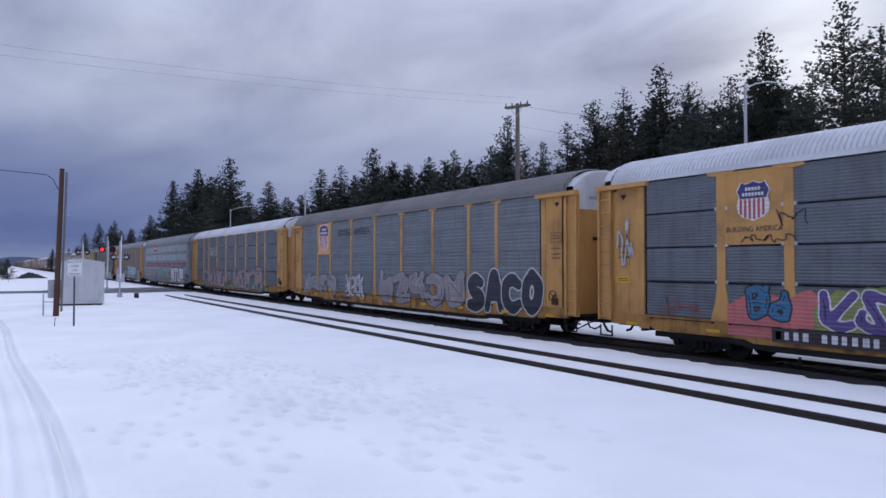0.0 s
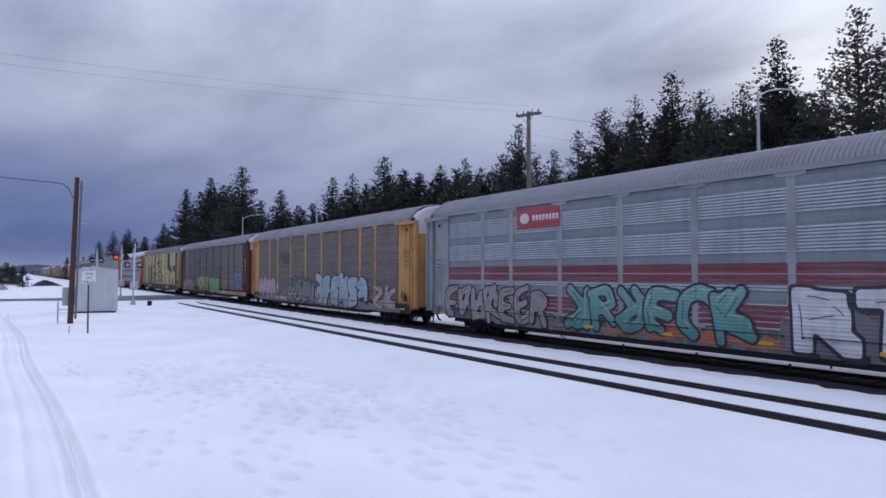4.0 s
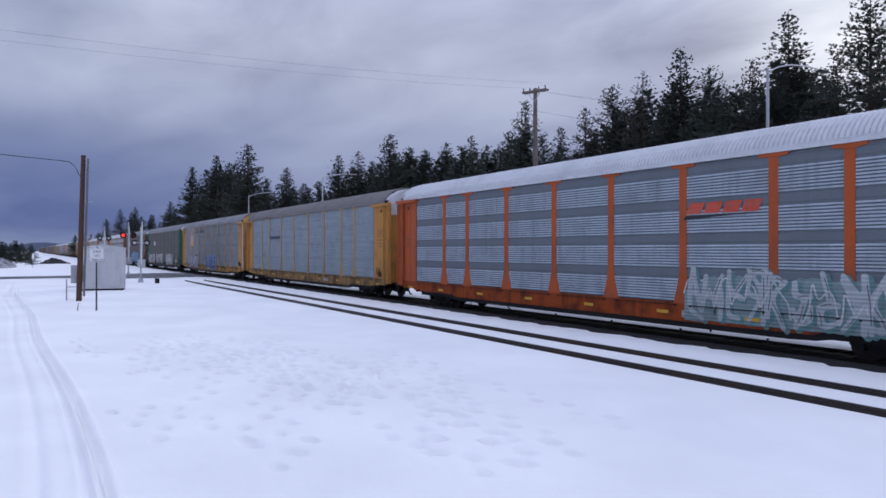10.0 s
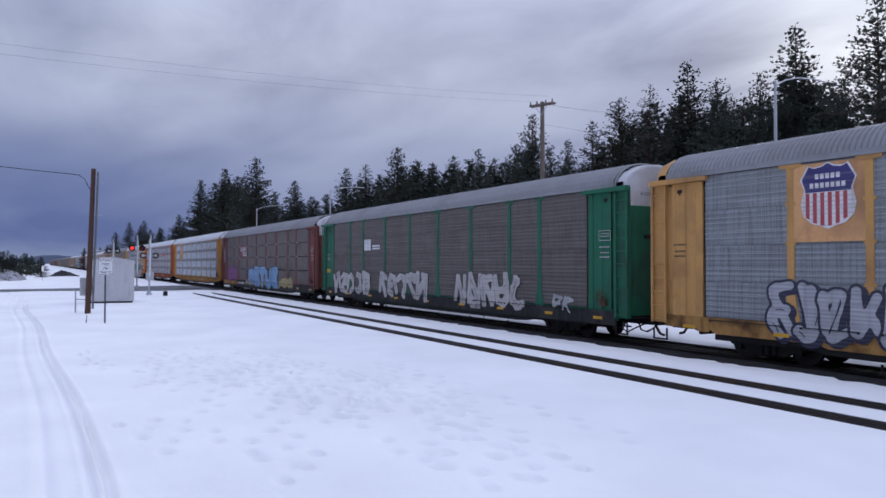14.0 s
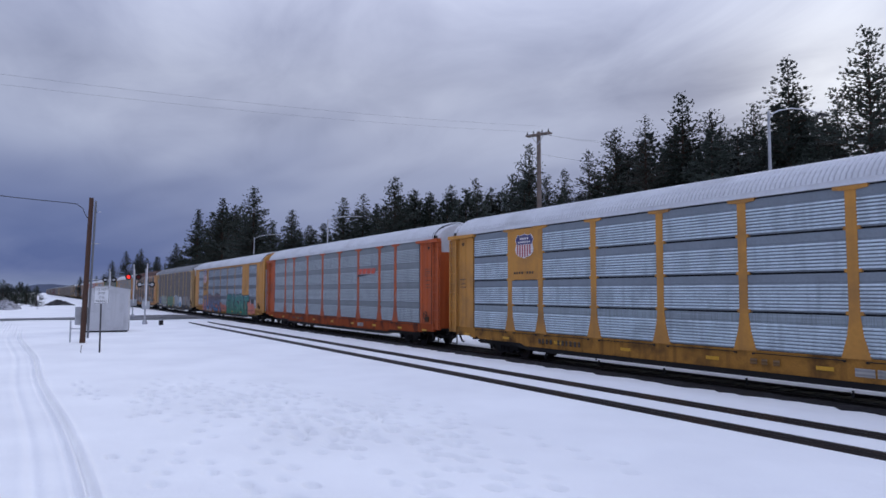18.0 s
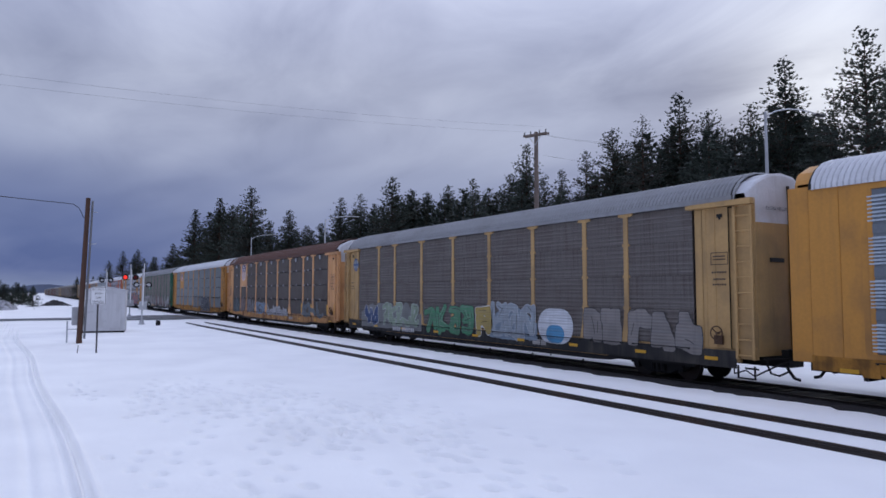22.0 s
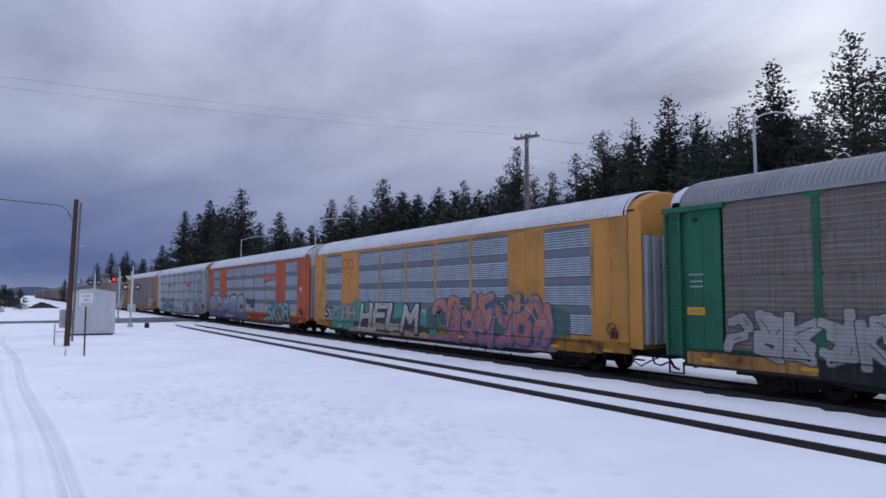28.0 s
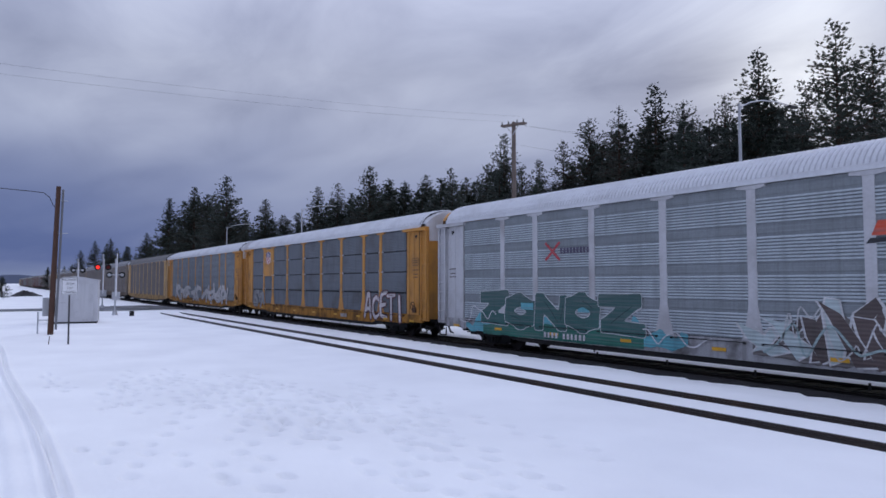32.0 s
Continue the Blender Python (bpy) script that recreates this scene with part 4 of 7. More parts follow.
def end_door_mesh(top):
    """End wall, slightly bowed, with chamfered corners; the top part also covers the roof's end."""
    bm = bmesh.new()
    ys = [-1.5, -1.42, -1.2, -0.6, 0, 0.6, 1.2, 1.42, 1.5]
    bow = [0.0, 0.10, 0.17, 0.2, 0.21, 0.2, 0.17, 0.10, 0.0]
    if top:
        arc = np.array(ROOF_ARC)
        hi = [float(np.interp(y, arc[:, 0], arc[:, 1])) - 0.045 for y in ys]
        rows = []
        for y, b, h in zip(ys, bow, hi):
            rows.append([bm.verts.new(p) for p in ((BODY - 0.22 + b, y, 4.5), (BODY - 0.22 + b, y, 5.12), (BODY - 0.25 + b, y * 0.99, 5.1 + (h - 5.1) * 0.9), (BODY - 0.29 + b, y * 0.985, h), (12.95, y * 0.985, h))])
    else:
        rows = []
        for y, b in zip(ys, bow):
            rows.append([bm.verts.new(p) for p in ((BODY - 0.22 + b, y, 0.8), (BODY - 0.22 + b, y, 4.5))])
    for r0, r1 in zip(rows, rows[1:]):
        for i in range(len(r0) - 1):
            bm.faces.new((r0[i], r1[i], r1[i + 1], r0[i + 1]))
    return finish(bm, "end_door")


def strip_mesh(y, w):
    bm = bmesh.new()
    ys = [y, y + 0.05, y + 0.06, y + w * 0.5 - 0.01, y + w * 0.5, y + w]
    xs = [BODY + 0.06, BODY + 0.06, BODY + 0.10, BODY + 0.10, BODY + 0.06, BODY + 0.06]
    lo = [bm.verts.new((a, c, 0.95)) for a, c in zip(xs, ys)] + [bm.verts.new((BODY - 0.04, y + w, 0.95)), bm.verts.new((BODY - 0.04, y, 0.95))]
    hi = [bm.verts.new((v.co.x, v.co.y, 4.45)) for v in lo]
    n = len(lo)
    for i in range(n):
        bm.faces.new((lo[i], lo[(i + 1) % n], hi[(i + 1) % n], hi[i]))
    bm.faces.new(hi)
    return finish(bm, "end_strip")


def seam_mesh():
    bm = bmesh.new()
    box(bm, BODY - 0.03, BODY + 0.03, 0.16, 0.22, 0.9, 5.6)
    box(bm, BODY - 0.05, BODY + 0.02, -0.75, -0.12, 3.4, 3.52)
    tube(bm, (BODY + 0.05, 0.55, 1.0), (BODY + 0.05, 0.55, 5.5), 0.025, n=6)
    return finish(bm, "door_seam")


def brake_mesh():
    """Rim and spokes of the hand-brake wheel, one casting."""
    bm = bmesh.new()
    n, m = 20, 5
    rings = []
    for i in range(n):
        a = 2 * math.pi * i / n
        rings.append([bm.verts.new(((0.19 + 0.02 * math.cos(2 * math.pi * j / m)) * math.cos(a), 0.02 * math.sin(2 * math.pi * j / m), (0.19 + 0.02 * math.cos(2 * math.pi * j / m)) * math.sin(a))) for j in range(m)])
    for i in range(n):
        for j in range(m):
            bm.faces.new((rings[i][j], rings[(i + 1) % n][j], rings[(i + 1) % n][(j + 1) % m], rings[i][(j + 1) % m]))
    for k in range(3):
        a = 2 * math.pi * k / 3 + 0.3
        tube(bm, (0, 0.02, 0), (0.19 * math.cos(a), 0, 0.19 * math.sin(a)), 0.017, n=5)
    bmesh.ops.recalc_face_normals(bm, faces=bm.faces)
    return finish(bm, "brake_wheel")


def brake_box_mesh():
    bm = bmesh.new()
    box(bm, 0.62, 0.88, -1.60, -1.52, 1.08, 1.33)
    tube(bm, (0.75, -1.55, 1.40), (0.75, -1.665, 1.40), 0.035, 0.03, 8)
    return finish(bm, "brake_box")


def frame_mesh():
    """Side frames and bolster of one truck."""
    bm = bmesh.new()
    for y in (-1.02, 1.02):
        prism(bm, [(-1.15, 0.42), (-1.15, 0.6), (-0.55, 0.72), (0.55, 0.72), (1.15, 0.6), (1.15, 0.42), (0.75, 0.36), (0.45, 0.2), (-0.45, 0.2), (-0.75, 0.36)], y - 0.09, y + 0.09)
        for x in (-0.87, 0.87):
            tube(bm, (x, y - 0.16, 0.38), (x, y + 0.16, 0.38), 0.11, n=10)
        for x in (-0.2, 0.0, 0.2):
            tube(bm, (x, y - 0.12, 0.25), (x, y - 0.12, 0.55), 0.075, n=8)
    box(bm, -0.25, 0.25, -1.0, 1.0, 0.4, 0.75)
    box(bm, -1.5, 1.5, -1.35, -1.28, 0.5, 0.66)
    return finish(bm, "truck_frame")


WHEEL = 0.42


def wheel_mesh():
    bm = bmesh.new()
    for s in (-1, 1):
        y = s * 0.72
        tube(bm, (0, y - 0.06, 0), (0, y + 0.06, 0), WHEEL, n=26)
        tube(bm, (0, y - s * 0.065, 0), (0, y - s * 0.03, 0), WHEEL + 0.027, n=26)
        tube(bm, (0, y - 0.085, 0), (0, y + 0.085, 0), 0.14, n=12)
        for k in range(4):
            a = k * math.pi / 2
            tube(bm, (0.2 * math.cos(a), y - 0.07, 0.2 * math.sin(a)), (0.2 * math.cos(a), y + 0.07, 0.2 * math.sin(a)), 0.03, n=6)
    tube(bm, (0, -1.0, 0), (0, 1.0, 0), 0.08, n=10)
    return finish(bm, "wheelset")


def coupler_mesh():
    bm = bmesh.new()
    box(bm, BODY - 0.35, BODY + 0.38, -0.12, 0.12, 0.68, 0.9)
    box(bm, BODY + 0.28, BODY + 0.52, -0.2, 0.2, 0.66, 0.95)
    tube(bm, (BODY + 0.12, -1.45, 0.75), (BODY + 0.3, -0.2, 0.72), 0.022, n=6)
    tube(bm, (BODY + 0.05, -1.1, 0.55), (BODY + 0.05, -1.1, 0.8), 0.02, n=6)
    tube(bm, (BODY - 0.5, -1.3, 0.45), (BODY - 0.1, -1.3, 0.45), 0.03, n=6)
    return finish(bm, "coupler")


HOSES = {
    "air_hose": (0.045, [(0.1, -0.45, 0.72), (0.25, -0.5, 0.45), (0.42, -0.5, 0.22), (0.58, -0.48, 0.18)]),
    "brake_pipe": (0.03, [(-0.1, -1.0, 0.7), (0.1, -1.05, 0.35), (0.3, -1.0, 0.3), (0.5, -0.9, 0.42)]),
    "cut_lever": (0.024, [(-0.75, -1.46, 0.62), (-0.7, -1.5, 0.3), (-0.35, -1.5, 0.42), (-0.1, -1.48, 0.28), (0.2, -1.2, 0.5), (0.3, -0.3, 0.72)]),
}


def hose_mesh(name):
    """A bent hose or rod at the end of a car, one continuous tube."""
    radius, path = HOSES[name]
    bm = bmesh.new()
    rings, n = [], 6
    for i, p in enumerate(path):
        a, b = Vector(path[max(0, i - 1)]), Vector(path[min(len(path) - 1, i + 1)])
        d = (b - a).normalized()
        s = d.cross(Vector((0, 1, 0.2))).normalized()
        t = d.cross(s)
        c = Vector(p) + Vector((BODY, 0, 0))
        rings.append([bm.verts.new(c + (s * math.cos(2 * math.pi * k / n) + t * math.sin(2 * math.pi * k / n)) * radius) for k in range(n)])
    for r0, r1 in zip(rings, rings[1:]):
        for k in range(n):
            bm.faces.new((r0[k], r0[(k + 1) % n], r1[(k + 1) % n], r1[k]))
    bm.faces.new(rings[0][::-1])
    bm.faces.new(rings[-1])
    return finish(bm, name)


FLIP = Matrix.Rotation(math.pi, 4, "Z")
MIRROR = Matrix.Diagonal((-1, 1, 1, 1))

# paints: frame colours, side sheets, roofs
PAINT = {
    "yellow": ((0.52, 0.28, 0.09), (0.20, 0.10, 0.05)),
    "gold": ((0.50, 0.235, 0.05), (0.20, 0.11, 0.05)),
    "paleyellow": ((0.46, 0.29, 0.12), (0.22, 0.15, 0.08)),
    "orange": ((0.43, 0.088, 0.022), (0.2, 0.06, 0.035)),
    "maroon": ((0.115, 0.032, 0.03), (0.05, 0.025, 0.025)),
    "redbrown": ((0.17, 0.05, 0.038), (0.07, 0.035, 0.03)),
    "green": ((0.018, 0.13, 0.07), (0.03, 0.05, 0.035)),
    "tan": ((0.42, 0.295, 0.155), (0.16, 0.11, 0.08)),
    "drab": ((0.20, 0.155, 0.115), (0.11, 0.085, 0.07)),
    "silver": ((0.27, 0.285, 0.295), (0.14, 0.135, 0.13)),
    "dullgold": ((0.42, 0.25, 0.10), (0.15, 0.09, 0.06)),
    "white": ((0.56, 0.56, 0.58), (0.36, 0.35, 0.34)),
    "dirtywhite": ((0.47, 0.47, 0.48), (0.24, 0.22, 0.21)),
    "peach": ((0.64, 0.34, 0.145), (0.24, 0.12, 0.07)),
}
SHEET = {
    "slate": ((0.15, 0.166, 0.182), (0.08, 0.07, 0.065), 0.0),
    "bluegrey": ((0.17, 0.19, 0.205), (0.12, 0.115, 0.11), 0.3),
    "pale": ((0.215, 0.237, 0.248), (0.14, 0.15, 0.155), 0.15),
    "mist": ((0.265, 0.31, 0.335), (0.17, 0.18, 0.19), 0.3),
    "bright": ((0.21, 0.24, 0.27), (0.16, 0.18, 0.2), 0.0),
    "steel": ((0.155, 0.175, 0.195), (0.13, 0.14, 0.15), 0.0),
    "weave": ((0.155, 0.149, 0.138), (0.10, 0.09, 0.08), 0.55),
    "silvery": ((0.235, 0.25, 0.255), (0.15, 0.145, 0.14), 0.4),
    "taupe": ((0.166, 0.146, 0.129), (0.11, 0.085, 0.075), 0.45),
    "brown": ((0.132, 0.119, 0.11), (0.09, 0.065, 0.055), 0.4),
    "umber": ((0.165, 0.145, 0.134), (0.06, 0.04, 0.035), 0.1),
    "ash": ((0.212, 0.234, 0.24), (0.14, 0.14, 0.14), 0.0),
    "soot": ((0.115, 0.101, 0.092), (0.05, 0.037, 0.031), 0.0),
    "cream": ((0.51, 0.42, 0.205), (0.25, 0.19, 0.10), 0.2),
}
ROOFS = {
    "white": ((0.62, 0.63, 0.65), (0.4, 0.4, 0.41)),
    "grey": ((0.27, 0.275, 0.285), (0.16, 0.155, 0.15)),
    "dusty": ((0.20, 0.195, 0.19), (0.12, 0.10, 0.09)),
    "rust": ((0.115, 0.055, 0.04), (0.06, 0.035, 0.03)),
}


def paint(key):
    c, d = PAINT[key]
    return surface("paint_" + key, c, d, 0.72, 0.55, streak=0.3, vary=0.06, scale=1.9, spec=0.25)


def sill_paint(key):
    """The frame's paint low down, blotched with rust and soot."""
    c, d = PAINT[key]
    return surface("sill_" + key, tuple(v * 0.78 for v in c), tuple(v * 0.45 for v in d), 0.95, 0.75, streak=0.7, vary=0.15, scale=4.5, spec=0.15)


def sheet(key):
    c, d, w = SHEET[key]
    return surface("sheet_" + key, c, d, 0.45, 0.65, metal=0.1, streak=0.35, vary=0.08, scale=2.0, weave=w, spec=0.15)


def rib_highlight(key):
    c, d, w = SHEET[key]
    # lighter copy of the sheet's colour: light on the rib tops, painted in
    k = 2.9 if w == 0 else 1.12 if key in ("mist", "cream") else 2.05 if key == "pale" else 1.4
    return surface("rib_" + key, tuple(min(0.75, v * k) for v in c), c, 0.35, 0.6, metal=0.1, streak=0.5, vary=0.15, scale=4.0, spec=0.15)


def roofing(key):
    c, d = ROOFS[key]
    return surface("roof_" + key, c, d, 0.45, 0.6, streak=0.3, vary=0.04, scale=1.5, bump=0.0)


def groove_shade(key):
    """The roof's colour darkened: shade between its ribs, painted into the grooves."""
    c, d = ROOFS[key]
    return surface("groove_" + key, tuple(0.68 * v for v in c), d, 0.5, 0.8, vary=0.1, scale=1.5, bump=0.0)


def spray(color, top=None, z0=0.5, z1=2.2):
    """Sprayed paint over the ribs: worn along them, streaked downwards, at times fading from one colour to another."""
    key = "spray_%03d_%03d_%03d" % tuple(int(c * 999) for c in color)
    if top:
        key += "_to_%03d_%03d_%03d" % tuple(int(c * 999) for c in top)
    if key in MATS:
        return MATS[key]
    m = bpy.data.materials.new(key)
    MATS[key] = m
    m.use_nodes = True
    nt = m.node_tree
    N, L = nt.nodes.new, nt.links.new
    b = nt.nodes["Principled BSDF"]
    b.inputs["Roughness"].default_value = 0.6
    tc = N("ShaderNodeTexCoord")

    def wave(scale, detail, lo, hi, most):
        mp, n, r = N("ShaderNodeMapping"), N("ShaderNodeTexNoise"), N("ShaderNodeMapRange")
        mp.inputs["Scale"].default_value = scale
        L(tc.outputs["Object"], mp.inputs[0])
        n.inputs["Scale"].default_value, n.inputs["Detail"].default_value = 1.0, detail
        L(mp.outputs[0], n.inputs["Vector"])
        for k, v in (("From Min", lo), ("From Max", hi), ("To Min", 0.0), ("To Max", most)):
            r.inputs[k].default_value = v
        L(n.outputs[0], r.inputs["Value"])
        return r.outputs[0]

    def blend(fac, p, q):
        n = N("ShaderNodeMix")
        n.data_type = "RGBA"
        L(fac, n.inputs[0])
        for i, v in ((6, p), (7, q)):
            if isinstance(v, tuple):
                n.inputs[i].default_value = (*v, 1)
            else:
                L(v, n.inputs[i])
        return n.outputs[2]

    col = blend(wave((1.3, 1, 1.6), 4, 0.35, 0.7, 1.0), tuple(min(1, c * 1.12) for c in color), tuple(c * 0.8 for c in color))
    if top:
        sep, r = N("ShaderNodeSeparateXYZ"), N("ShaderNodeMapRange")
        L(tc.outputs["Object"], sep.inputs[0])
        r.inputs["From Min"].default_value, r.inputs["From Max"].default_value = z0, z1
        L(sep.outputs[2], r.inputs["Value"])
        col = blend(r.outputs[0], col, top)
    bare = (0.17, 0.175, 0.18)
    col = blend(wave((0.5, 1, 22.0), 2, 0.46, 0.7, 0.42 if sum(color) > 0.2 else 0.16), col, bare)
    col = blend(wave((9.0, 1, 0.5), 3, 0.55, 0.78, 0.5), col, tuple(c * 0.45 + 0.02 for c in color))
    L(col, b.inputs["Base Color"])
    # the corrugation under the paint
    sx, wv, bp = N("ShaderNodeSeparateXYZ"), N("ShaderNodeMath"), N("ShaderNodeBump")
    L(tc.outputs["Object"], sx.inputs[0])
    ml = N("ShaderNodeMath")
    ml.operation, wv.operation = "MULTIPLY", "SINE"
    L(sx.outputs[2], ml.inputs[0])
    ml.inputs[1].default_value = 2 * math.pi / 0.1
    L(ml.outputs[0], wv.inputs[0])
    bp.inputs["Strength"].default_value, bp.inputs["Distance"].default_value = 0.3, 0.015
    L(wv.outputs[0], bp.inputs["Height"])
    L(bp.outputs[0], b.inputs["Normal"])
    return m


# each car: frame paint, sheet, sheet style, roof, door top, body style, what it looks like
CARS = [
    ("yellow", "slate", "stack", "white", "white", "rack", "dark grey ribbed sides in a yellow frame, white roof"),
    ("yellow", "bluegrey", "weave", "dusty", "white", "rack", "grey perforated sides in a yellow frame with bubble graffiti"),
    ("yellow", "slate", "stack", "white", "white", "rack", "slate ribbed sides in a yellow frame, white roof, pink graffiti"),
    ("silver", "pale", "band", "grey", "silver", "rack", "silver ribbed sides with red stripes and block graffiti"),
    ("yellow", "taupe", "weave", "grey", "white", "rack", "brown-grey sides in a yellow frame with pastel graffiti"),
    ("maroon", "weave", "weave", "grey", "white", "rack", "grey perforated sides in a maroon frame"),
    ("tan", "cream", "weave", "dusty", "white", "rack", "cream-painted sides with huge black block letters"),
    ("orange", "steel", "band", "white", "white", "rack", "grey ribbed sides in an orange frame, white roof"),
    ("gold", "mist", "weave", "dusty", "white", "rack", "pale blue-grey sides, dull yellow posts and ends", "dullgold"),
    ("yellow", "silvery", "weave", "grey", "yellow", "rack", "grey sides in a yellow frame with silver and blue graffiti"),
    ("green", "brown", "weave", "grey", "white", "rack", "brown-grey sides in a dark green frame"),
    ("redbrown", "umber", "stack", "grey", "white", "rack", "dirty grey-brown ribbed sides in a red-brown frame"),
    ("gold", "bright", "rows", "white", "white", "rack", "bright ribbed sides in a golden yellow frame, white roof"),
    ("orange", "pale", "band", "white", "white", "rack", "clean grey ribbed sides in an orange frame, white roof"),
    ("gold", "steel", "band", "white", "gold", "shell", "golden yellow shell with grey ribbed panels and teal graffiti"),
    ("paleyellow", "brown", "weave", "grey", "white", "rack", "dark grey sides in a pale yellow frame with pastel graffiti"),
    ("peach", "soot", "stack", "rust", "white", "rack", "rusty brown roof and dirty grey ribbed sides in a faded yellow frame"),
    ("gold", "ash", "stack", "white", "white", "rack", "blue-grey ribbed sides in a golden yellow frame, white roof"),
    ("green", "taupe", "weave", "grey", "white", "rack", "grey-brown sides in a green frame with white and red graffiti"),
    ("gold", "steel", "band", "white", "gold", "shell", "yellow shell with grey ribbed panels and green and pink graffiti"),
    ("orange", "steel", "band", "white", "white", "shell", "orange shell with grey ribbed panels and purple graffiti"),
    ("dirtywhite", "pale", "band", "white", "gold", "rack", "white frame and pale grey sides with teal graffiti"),
    ("gold", "slate", "stack", "white", "white", "rack", "slate ribbed sides in a golden yellow frame with white graffiti"),
    ("gold", "bluegrey", "weave", "white", "white", "rack", "grey sides in a yellow frame with pale graffiti"),
]
FAR_STYLES = [("drab", "weave", "weave", "grey"), ("drab", "brown", "weave", "grey"), ("drab", "umber", "weave", "grey"), ("maroon", "weave", "weave", "grey"), ("redbrown", "brown", "weave", "dusty"), ("drab", "bluegrey", "weave", "grey"), ("paleyellow", "brown", "weave", "dusty")]


def bays(kind):
    if kind == "rack":
        return [(a + 0.085, b - 0.085, "sheet") for a, b in zip(POSTS, POSTS[1:])]
    edges = (-11.85, -9.25, -7.0, -4.3, -1.45, 1.4, 4.3, 7.0, 9.05, 11.6)
    return [(a, b, "solid" if k in (1, 7) else "sheet") for k, (a, b) in enumerate(zip(edges, edges[1:]))]


WHEELSETS = []


def add_running_gear(t):
    part("underframe", shape("underframe", underframe_mesh), BLACK, t)
    for u in (-10.05, 10.05):
        truck = part("truck", shape("truck", frame_mesh), BLACK, t, "black cast-steel truck")
        truck.location = (u, 0, RAIL_TOP)
        for w in (-0.87, 0.87):
            o = part("wheelset", shape("wheels", wheel_mesh), RAIL, truck)
            o.location = (w, 0, WHEEL)
            WHEELSETS.append((o, t))
    for m in (Matrix(), FLIP):
        part("coupler", shape("coupler", coupler_mesh), BLACK, t).matrix_local = m
        for name in HOSES:
            part(name, shape(name, lambda: hose_mesh(name)), BLACK, t).matrix_local = m


def car_label(words):
    return " ".join(("rail car with " + words).split()[:12]).rstrip(",")


def build_car(i, spec, near=True):
    frame_key, sheet_key, style, roof_key, top_key, kind, words = spec[:7]
    post_paint = paint(spec[7] if len(spec) > 7 else frame_key)
    t = thing("railcar", pose(FIRST - PITCH * (i - 1), TRACK_Y, 0), car_label(words), "rail car", "cars of the train")
    fp, sp, rp, tp = paint(frame_key), sheet(sheet_key), roofing(roof_key), paint(top_key)
    add_running_gear(t)
    roof = part("roof", shape("roof", lambda: roof_mesh(-13.1, 13.1)) if near else shape("far_roof", lambda: roof_mesh(-13.1, 13.1, 0.56)), rp, t)
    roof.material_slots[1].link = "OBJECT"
    roof.material_slots[1].material = groove_shade(roof_key)
    part("side_sill", shape("sill", sill_mesh), sill_paint(spec[7] if len(spec) > 7 else frame_key), t)
    part("side_girder", shape("girder", girder_mesh), BLACK, t)
    if kind == "rack":
        part("eave_strip", shape("eave", eave_mesh), rp, t)
    part("far_wall", shape("far", far_wall_mesh), sp, t)
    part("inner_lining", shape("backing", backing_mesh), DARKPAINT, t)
    if kind == "rack":
        for x in POSTS[1:-1]:
            p = part("post", shape("post", post_mesh), post_paint, t)
            p.location.x = x
            p.scale.x = 1.0 if style == "weave" else 1.38
            part("cap", shape("cap", cap_mesh), post_paint, p)
            if near and style != "band":
                for z in (2.0, 3.03, 4.06):
                    part("bracket", shape("bracket", bracket_mesh), post_paint if style != "stack" else GALV, p).location.z = z
    for a, b, what in bays(kind):
        w = b - a
        key = (style if what == "sheet" else "solid", round(w, 2))
        if what == "solid":
            o = part("solid_panel", shape(key, lambda: profile_mesh("solid_panel", w, [(0.03, 0.98), (-0.03, 0.98), (-0.03, EAVE - 0.01), (0.03, EAVE - 0.01)])), fp, t)
            o.location = ((a + b) / 2, SIDE, 0)
            part("panel_seam", shape("panel_seam", panel_seam_mesh), fp, o)
        elif style == "rows" and near:
            for k in range(4):
                o = part("side_panel", shape((*key, "row"), lambda: profile_mesh("side_panel", w - 0.03, row_band(0.0, 0.985))), sp if k else sheet("mist"), t)
                o.location = ((a + b) / 2, SIDE, 1.0 + k * 1.038)
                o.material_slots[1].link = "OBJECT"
                o.material_slots[1].material = rib_highlight(sheet_key)
        elif style == "weave" and near:
            for k in range(4):
                o = part("side_panel", shape((*key, "row"), lambda: profile_mesh("side_panel", w - 0.02, shallow(0.0, 1.024))), sp, t)
                o.location = ((a + b) / 2, SIDE, 1.0 + k * 1.032)
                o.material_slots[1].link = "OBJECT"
                o.material_slots[1].material = rib_highlight(sheet_key)
        elif style == "stack" and near:
            for k in range(4):
                z0 = 1.0 + k * 1.038
                o = part("side_panel", shape((*key, "row"), lambda: profile_mesh("side_panel", w - 0.04, ribbed(0.0, 0.985))), sp, t)
                o.location = ((a + b) / 2, SIDE, z0)
        else:
            prof = {"stack": ribbed, "band": banded, "weave": shallow}[style]
            ww = w - 0.02 if kind == "rack" else w - 0.16
            z0, z1 = (1.0, EAVE - 0.02) if kind == "rack" else (1.12, EAVE - 0.16)
            o = part("side_panel", shape((*key, kind), lambda: profile_mesh("side_panel", ww, prof(z0, z1))), sp, t)
            o.location = ((a + b) / 2, SIDE, 0)
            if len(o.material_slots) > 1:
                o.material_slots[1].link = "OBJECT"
                o.material_slots[1].material = rib_highlight(sheet_key)
    if near:
        for a, b, what in bays(kind):
            for z in (0.90, 2.026) if style == "stack" else (0.90,):
                o = part("groove", shape(("groove", round(b - a, 2)), lambda: groove_mesh(b - a - 0.3)), DARKPAINT, t)
                o.location = ((a + b) / 2, 0, z)
